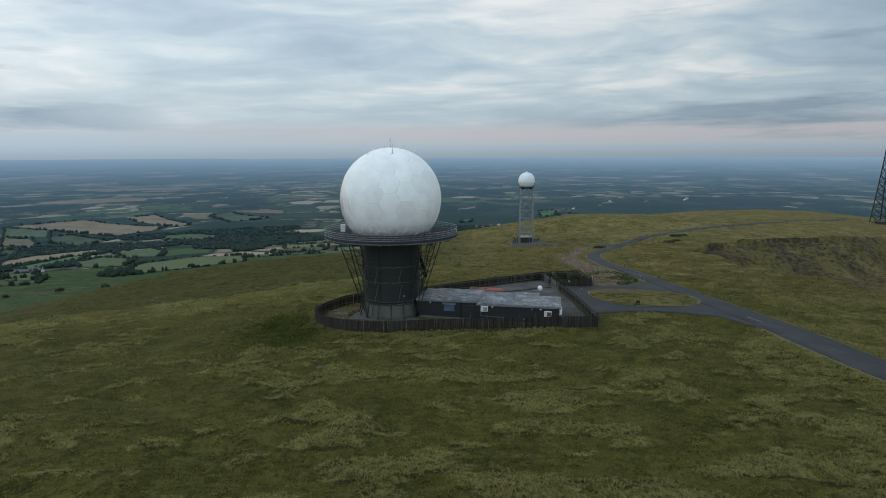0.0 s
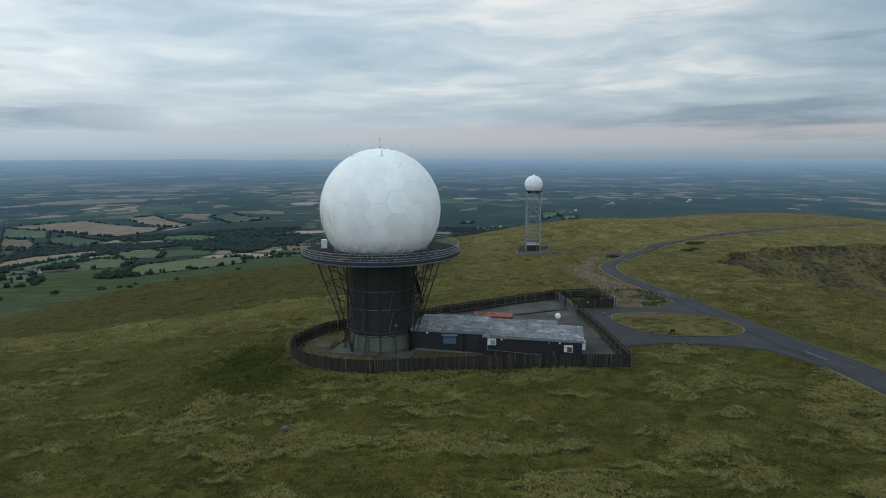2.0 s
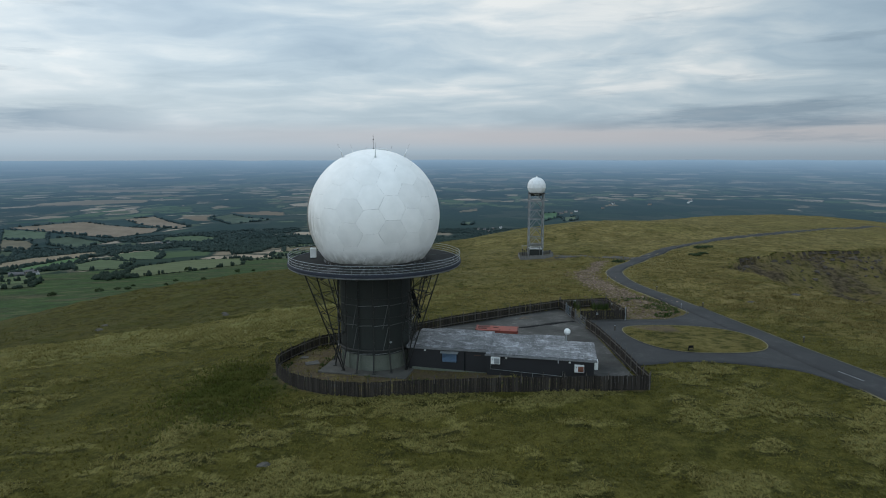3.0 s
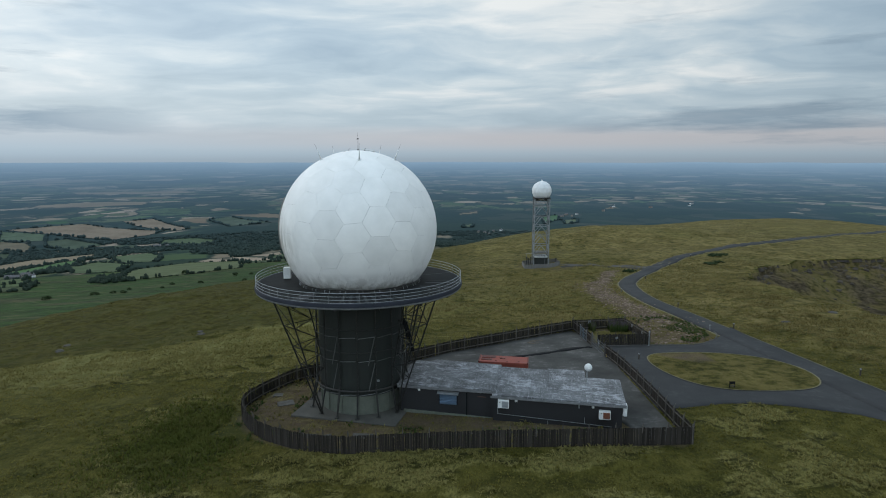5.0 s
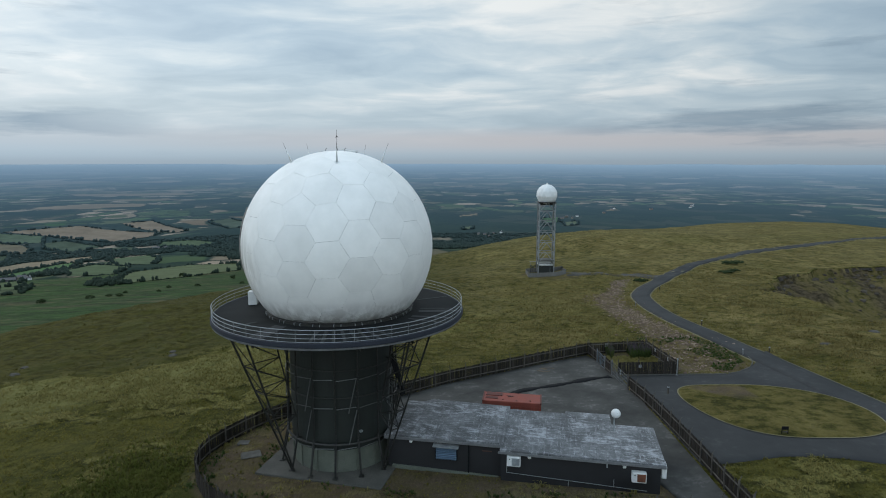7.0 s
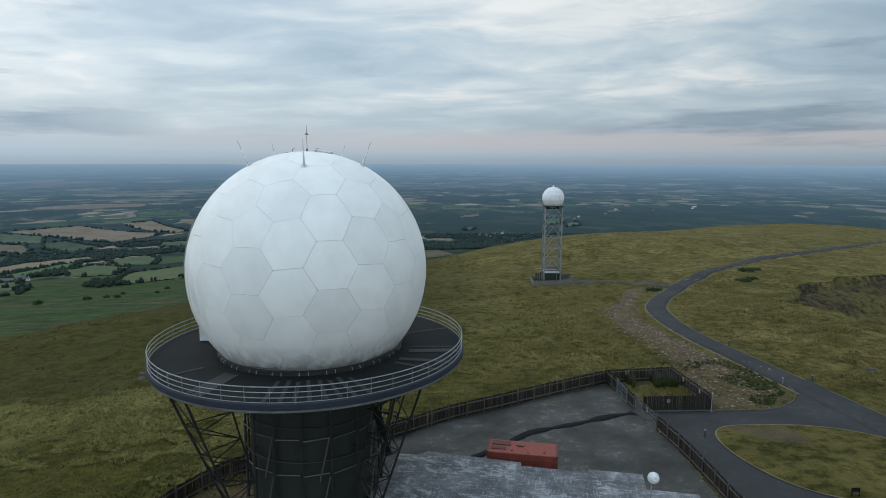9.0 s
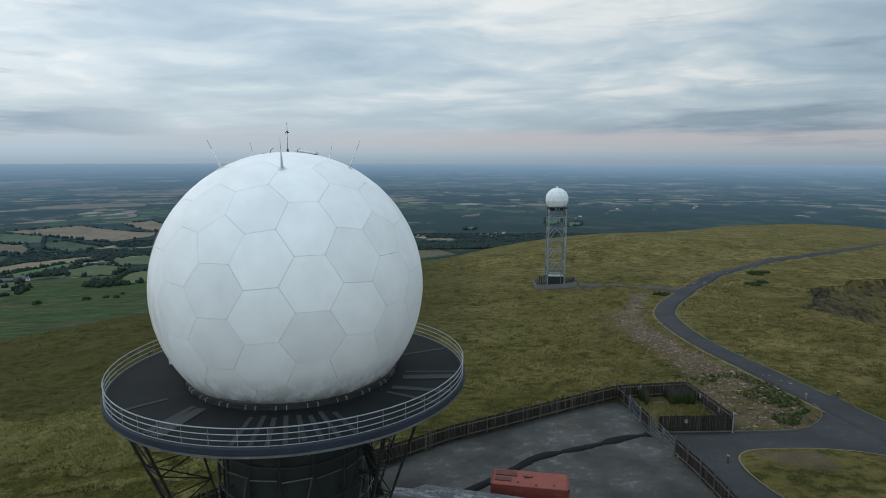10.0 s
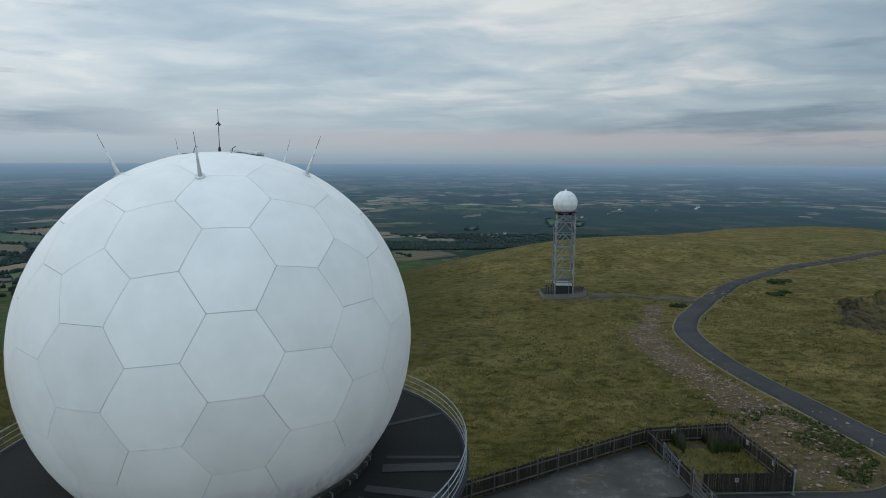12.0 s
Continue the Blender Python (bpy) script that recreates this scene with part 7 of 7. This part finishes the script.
def open_moor(x, y):
    """True where grass may grow: off the roads, yard, slab and building."""
    dx = np.abs(x - np.interp(y, ROAD_Y, ROAD_X))
    free = ~((dx < np.interp(y, (-60, -20, 6, 24, 60, 100), (3.9, 4.0, 3.2, 2.8, 2.5, 3.0))) & (y < 124))
    far_line = np.array([(65, 105), (77, 124), (89.5, 139.5), (104.4, 153.5), (122, 170.6), (159, 196)])
    for a, b in zip(far_line, far_line[1:]):
        d = b - a
        t = np.clip(((x - a[0]) * d[0] + (y - a[1]) * d[1]) / (d @ d), 0, 1)
        free &= np.hypot(x - a[0] - t * d[0], y - a[1] - t * d[1]) > 2.9
    loop = (x > 32.4) & (x < 58) & (y < np.interp(x, (32, 46.7, 50, 53, 54.5, 58), (20.9, 21.4, 23.4, 26.4, 29, 33))) & (y > np.interp(x, (32, 35, 41, 46, 54.3, 56, 58), (-4.2, -3.9, -2.4, -2.7, -5.4, -8.5, -14)))
    isle = np.hypot((x - 46.2) / 8.9, (y - 9.3 + 0.12 * (x - 46.2)) / 7.4) < 1
    free &= ~loop | isle
    yard = (x > 2) & (x < 32.6) & (y < np.interp(x, (2, 5.4, 10.7, 16.9, 23.8, 30.9, 32.6), (13.4, 15.9, 19.9, 23.3, 27.3, 31.2, 22))) & (y > np.interp(x, (2, 4.4, 27.4, 28, 32.6), (-2.2, -3.0, -8.6, -12.9, -12.9)))
    free &= ~yard
    free &= ~((np.abs((x * 0.972 - (y + 0.3) * 0.237)) < 6.0) & (np.abs(x * 0.237 + (y + 0.3) * 0.972) < 6.0))
    rub = np.interp(y, (34, 43, 52, 64, 78, 85, 92, 103, 117), (47.6, 46.8, 46.6, 45.6, 46.2, 47.0, 51.0, 55.5, 61.0))
    free &= ~((np.abs(x - rub) < 2.6) & (y > 35) & (y < 118) & (gr.rand(len(x)) < 0.8))
    return free


def moor_tufts():
    n = 520000
    # spread by how much ground the view shows: dense near the middle, thinner far out
    x = gr.uniform(-95, 110, n)
    y = -64 + 200 * gr.rand(n) ** 1.2
    keep = open_moor(x, y) & (np.abs(x - 9) < 0.80 * (y + 104))
    inside_pen = (x > -13) & (x < 33) & (y > -13.5) & (y < 14)
    keep &= ~inside_pen | (gr.rand(n) < 0.35)
    crest = np.interp(x, CREST_X, CREST_Y)
    patch = tussocks(x, y, crest)
    x, y, patch = x[keep], y[keep], patch[keep]
    r = gr.rand(len(x))
    heathy = (y > crest[keep] + 1) & (x < 22 + 10 * gr.rand(len(x)))
    edge = patch + 0.16 * value_noise(x, y, 1.3, 57)
    rushy = np.hypot((x + 16.5) / 6.5, (y + 9) / 11) < 0.9
    pale = (edge > 0.06) & (r < 0.52) & ~heathy & ~rushy
    green = ~pale & (patch > -0.5) & (r < 0.48) & ~heathy
    heathy &= r < 0.06
    thin = gr.rand(len(x)) < 0.45 + 0.55 * ease(y, 90, 30)
    pale &= thin
    green &= thin
    size = 0.14 + 0.16 * gr.rand(len(x)) + 0.18 * np.clip(patch, 0, 0.6) + 0.12 * (gr.rand(len(x)) < 0.12)
    size *= np.where(np.hypot((x - 46.2) / 10, (y - 9.3) / 9) < 1, 0.75, 1.0)
    north = pale & (y > 8 + 6 * gr.rand(len(x))) & (x > 2)
    pale &= ~north
    tufts("tussock_grass", x[pale], y[pale], size[pale] * 1.2, size[pale] * 0.14, 5, STRAW, "pale straw-coloured tussocks of moor grass", spread=1.5)
    tufts("dry_tussocks", x[north], y[north], size[north] * 1.2, size[north] * 0.15, 4, DRYB, "dry brownish tussocks of moor grass", spread=1.5)
    tufts("moor_grass", x[green], y[green], size[green] * 0.8, size[green] * 0.16, 3, BLADE, "short olive green moor grass tufts", spread=1.4)
    tufts("heath_grass", x[heathy], y[heathy], size[heathy] * 0.9, size[heathy] * 0.24, 3, HEATHB, "russet brown heath grass beyond the crest", spread=1.3)
    # rushes by the west side of the fence
    k = 4000
    rx, ry = gr.normal(-16.5, 3.6, k), gr.normal(-9, 5.5, k)
    ok = (value_noise(rx, ry, 4, 61) > -0.25) & open_moor(rx, ry) & (np.hypot(rx + 0.5, ry + 2) > 13.6)
    rx, ry = rx[ok], ry[ok]
    tufts("rushes", rx, ry, gr.uniform(0.25, 0.55, len(rx)), np.full(len(rx), 0.05), 4, RUSHM, "dark green rushes outside the fence", spread=0.8)
    return x, y


moor_tufts()


def weeds():
    # dock and nettles on the stony ground by the enclosure
    k = 1500
    x, y = gr.uniform(41, 53, k), gr.uniform(23, 41, k)
    ok = (value_noise(x, y, 4, 71) + 0.6 * value_noise(x, y, 1.8, 72) > 0.2) & (x < np.interp(y, (23, 27, 31, 41), (48, 51.5, 52.6, 51)))
    x, y = x[ok], y[ok]
    tufts("weeds", x, y, gr.uniform(0.15, 0.4, len(x)), np.full(len(x), 0.09), 6, WEED, "low green weeds on stony ground", "weeds", 1.2)
    k = 520
    x, y = gr.uniform(33.5, 39.3, k), gr.uniform(28.8, 32.0, k)
    ok = value_noise(x, y, 2.2, 73) > -0.12
    tufts("willowherb", x[ok], y[ok], gr.uniform(0.9, 1.6, ok.sum()), np.full(ok.sum(), 0.06), 5, WEED, "tall green willowherb inside the enclosure", "weeds", 0.3)
    ok &= y > 29.5
    tufts("willowherb_flowers", x[ok], y[ok], gr.uniform(1.4, 1.9, ok.sum()), np.full(ok.sum(), 0.05), 3, BLOOM, "faded purple willowherb spikes", "weeds", 0.25)
    k = 1500
    x, y = gr.uniform(32.8, 39.8, k), gr.uniform(22.2, 29.8, k)
    tufts("dry_grass", x, y, gr.uniform(0.25, 0.5, k), np.full(k, 0.06), 5, STRAW, "dry bleached grass inside the enclosure", spread=1.3)
    # scrub inside the west end of the compound and along the wall foot
    k = 3600
    x, y = gr.uniform(-12.5, 27, k), gr.uniform(-13, 8, k)
    ok = open_moor(x, y) & (np.hypot(x + 1, y + 1) < 13) | (open_moor(x, y) & (y < -8) & (x > 4))
    ok &= value_noise(x, y, 3, 75) > 0.08
    tufts("compound_weeds", x[ok], y[ok], gr.uniform(0.15, 0.42, ok.sum()), np.full(ok.sum(), 0.06), 6, WEED, "scrubby weeds inside the compound fence", "weeds", 1.0)


weeds()


def stones():
    k = 4600
    s = gr.rand(k) ** 1.2
    y = 34 + 84 * s
    x = np.interp(y, (34, 43, 52, 64, 78, 85, 92, 103, 117), (47.6, 46.8, 46.6, 45.6, 46.2, 47.0, 51.0, 55.5, 61.0)) + gr.normal(0, 1, k) * np.interp(y, (34, 55, 70, 84, 92, 103, 117), (2.8, 1.9, 2.1, 2.8, 1.5, 1.0, 1.5))
    y2 = gr.uniform(21.9, 34, 700)
    x2 = gr.uniform(40.8, 52, 700)
    m = x2 < np.interp(y2, (22, 23, 27, 31, 34), (47, 48, 51.5, 52.6, 53))
    x, y = np.concatenate([x, x2[m]]), np.concatenate([y, y2[m]])
    z = land(x, y)[2]
    bv, bf = blob(1)
    n = len(x)
    r = 0.035 + 0.18 * gr.rand(n) ** 5
    v = bv[None] * (1 + 0.5 * (gr.rand(n, len(bv), 1) - 0.5)) * (r[:, None] * np.array([1.3, 1.0, 0.6]))[:, None, :]
    v = v + np.stack([x, y, z + 0.04 + r * 0.2], 1)[:, None, :]
    f = (bf[None] + (np.arange(n) * len(bv))[:, None, None]).reshape(-1, 3)
    ob = raw("rubble_stones", v.reshape(-1, 3), f, RUBBLE, None)
    tagged(ob, "scattered pinkish and grey rubble stones", "stones", "", "stuff")
    # broken rock down the quarry face
    k = 420
    x = gr.uniform(91, 175, k)
    y = np.interp(x, RIM_X, RIM_Y) - 1.5 - 22 * gr.rand(k) ** 1.5
    ok = (value_noise(x, y, 12, 78) > 0.0) & (quarry(x, y)[1] > 4)
    x, y = x[ok], y[ok]
    k = len(x)
    z = land(x, y)[2]
    r = 0.12 + 0.75 * gr.rand(k) ** 3
    v = bv[None] * (1 + 0.6 * (gr.rand(k, len(bv), 1) - 0.5)) * (r[:, None] * np.array([1.3, 1.0, 0.8]))[:, None, :]
    v = v + np.stack([x, y, z], 1)[:, None, :]
    f = (bf[None] + (np.arange(k) * len(bv))[:, None, None]).reshape(-1, 3)
    ob = raw("quarry_scree", v.reshape(-1, 3), f, DARKROCK, None)
    tagged(ob, "dark broken rock on the old quarry face", "scree", "", "stuff")


def quarry_rim():
    """The broken edge: turf lip over a ragged face of soil and rock."""
    line = curve_points(list(zip(RIM_X, RIM_Y))[:17], 0.35)
    t = np.gradient(line, axis=0)
    t /= np.linalg.norm(t, axis=1)[:, None]
    inward = np.stack([t[:, 1], -t[:, 0]], 1)
    s = np.arange(len(line)) * 0.35
    zero = np.zeros_like(s)
    # find the true edge along each line inward, then hang the face from it
    jag = 0.9 * value_noise(s, zero, 4.2, 81) + 0.5 * value_noise(s, zero, 1.3, 82)
    tall = (2.1 + 1.6 * value_noise(s, zero, 9, 83) + 0.8 * value_noise(s, zero, 2.4, 84)) * np.clip(s / 6, 0.1, 1) * np.interp(s, (0, 38, 44, 52, 58, 72, 82, 200), (1, 1, 0.3, 0.3, 0.9, 0.8, 0.4, 0.5))
    zt = land(line[:, 0] - inward[:, 0] * 1.6, line[:, 1] - inward[:, 1] * 1.6)[2]
    v = []
    prof = ((-1.3, -0.25), (-0.4, 0.06), (0.0, 0.0), (0.1, -0.18), (-0.25, -0.24), (0.0, -0.5), (0.35, -0.75), (0.3, -0.95), (0.9, -1.25))
    for k, (o, dz) in enumerate(prof):
        wob = 0.35 * value_noise(s, zero + 3 * k, 1.1, 90 + k) if k > 2 else zero
        q = line + inward * (jag + o + wob)[:, None]
        z = zt + (dz * tall if k > 2 else dz + zero)
        v.append(np.stack([q[:, 0], q[:, 1], z], 1))
    n = len(line)
    f, mats = [], []
    for k in range(len(prof) - 1):
        for i in range(n - 1):
            f.append((k * n + i, (k + 1) * n + i, (k + 1) * n + i + 1, k * n + i + 1))
            mats.append(0 if k < 3 else 1)
    ob = raw("quarry_face", np.concatenate(v), f, GRASS, None)
    ob.data.materials.append(EARTH)
    ob.data.polygons.foreach_set("material_index", mats)
    tagged(ob, "ragged dark earth face under a turf lip at the old quarry edge", "quarry edge", "", "structure")


EARTH = plain("dark_earth", (0.020, 0.016, 0.011), (0.062, 0.048, 0.033), 0.9, 5, 0.95, 0, 0.8)
quarry_rim()


def stone_material(name, c1, c2):
    m, g, b = material(name, 0.9, 0, 0.2)
    isl = g.node("ShaderNodeNewGeometry", "Random Per Island")
    n = g.noise(g.node("ShaderNodeTexCoord", 3), 6.0, 4, 0.6)
    col = g.mix(isl, (*c1, 1), (*c2, 1))
    g.l.new(g.mix(g.math("MULTIPLY", n, 0.5), col, (0.03, 0.028, 0.025, 1)), b.inputs["Base Color"])
    return m


RUBBLE = stone_material("rubble_stone", (0.15, 0.102, 0.074), (0.36, 0.27, 0.21))
DARKROCK = stone_material("dark_rock", (0.042, 0.034, 0.027), (0.10, 0.083, 0.066))
stones()
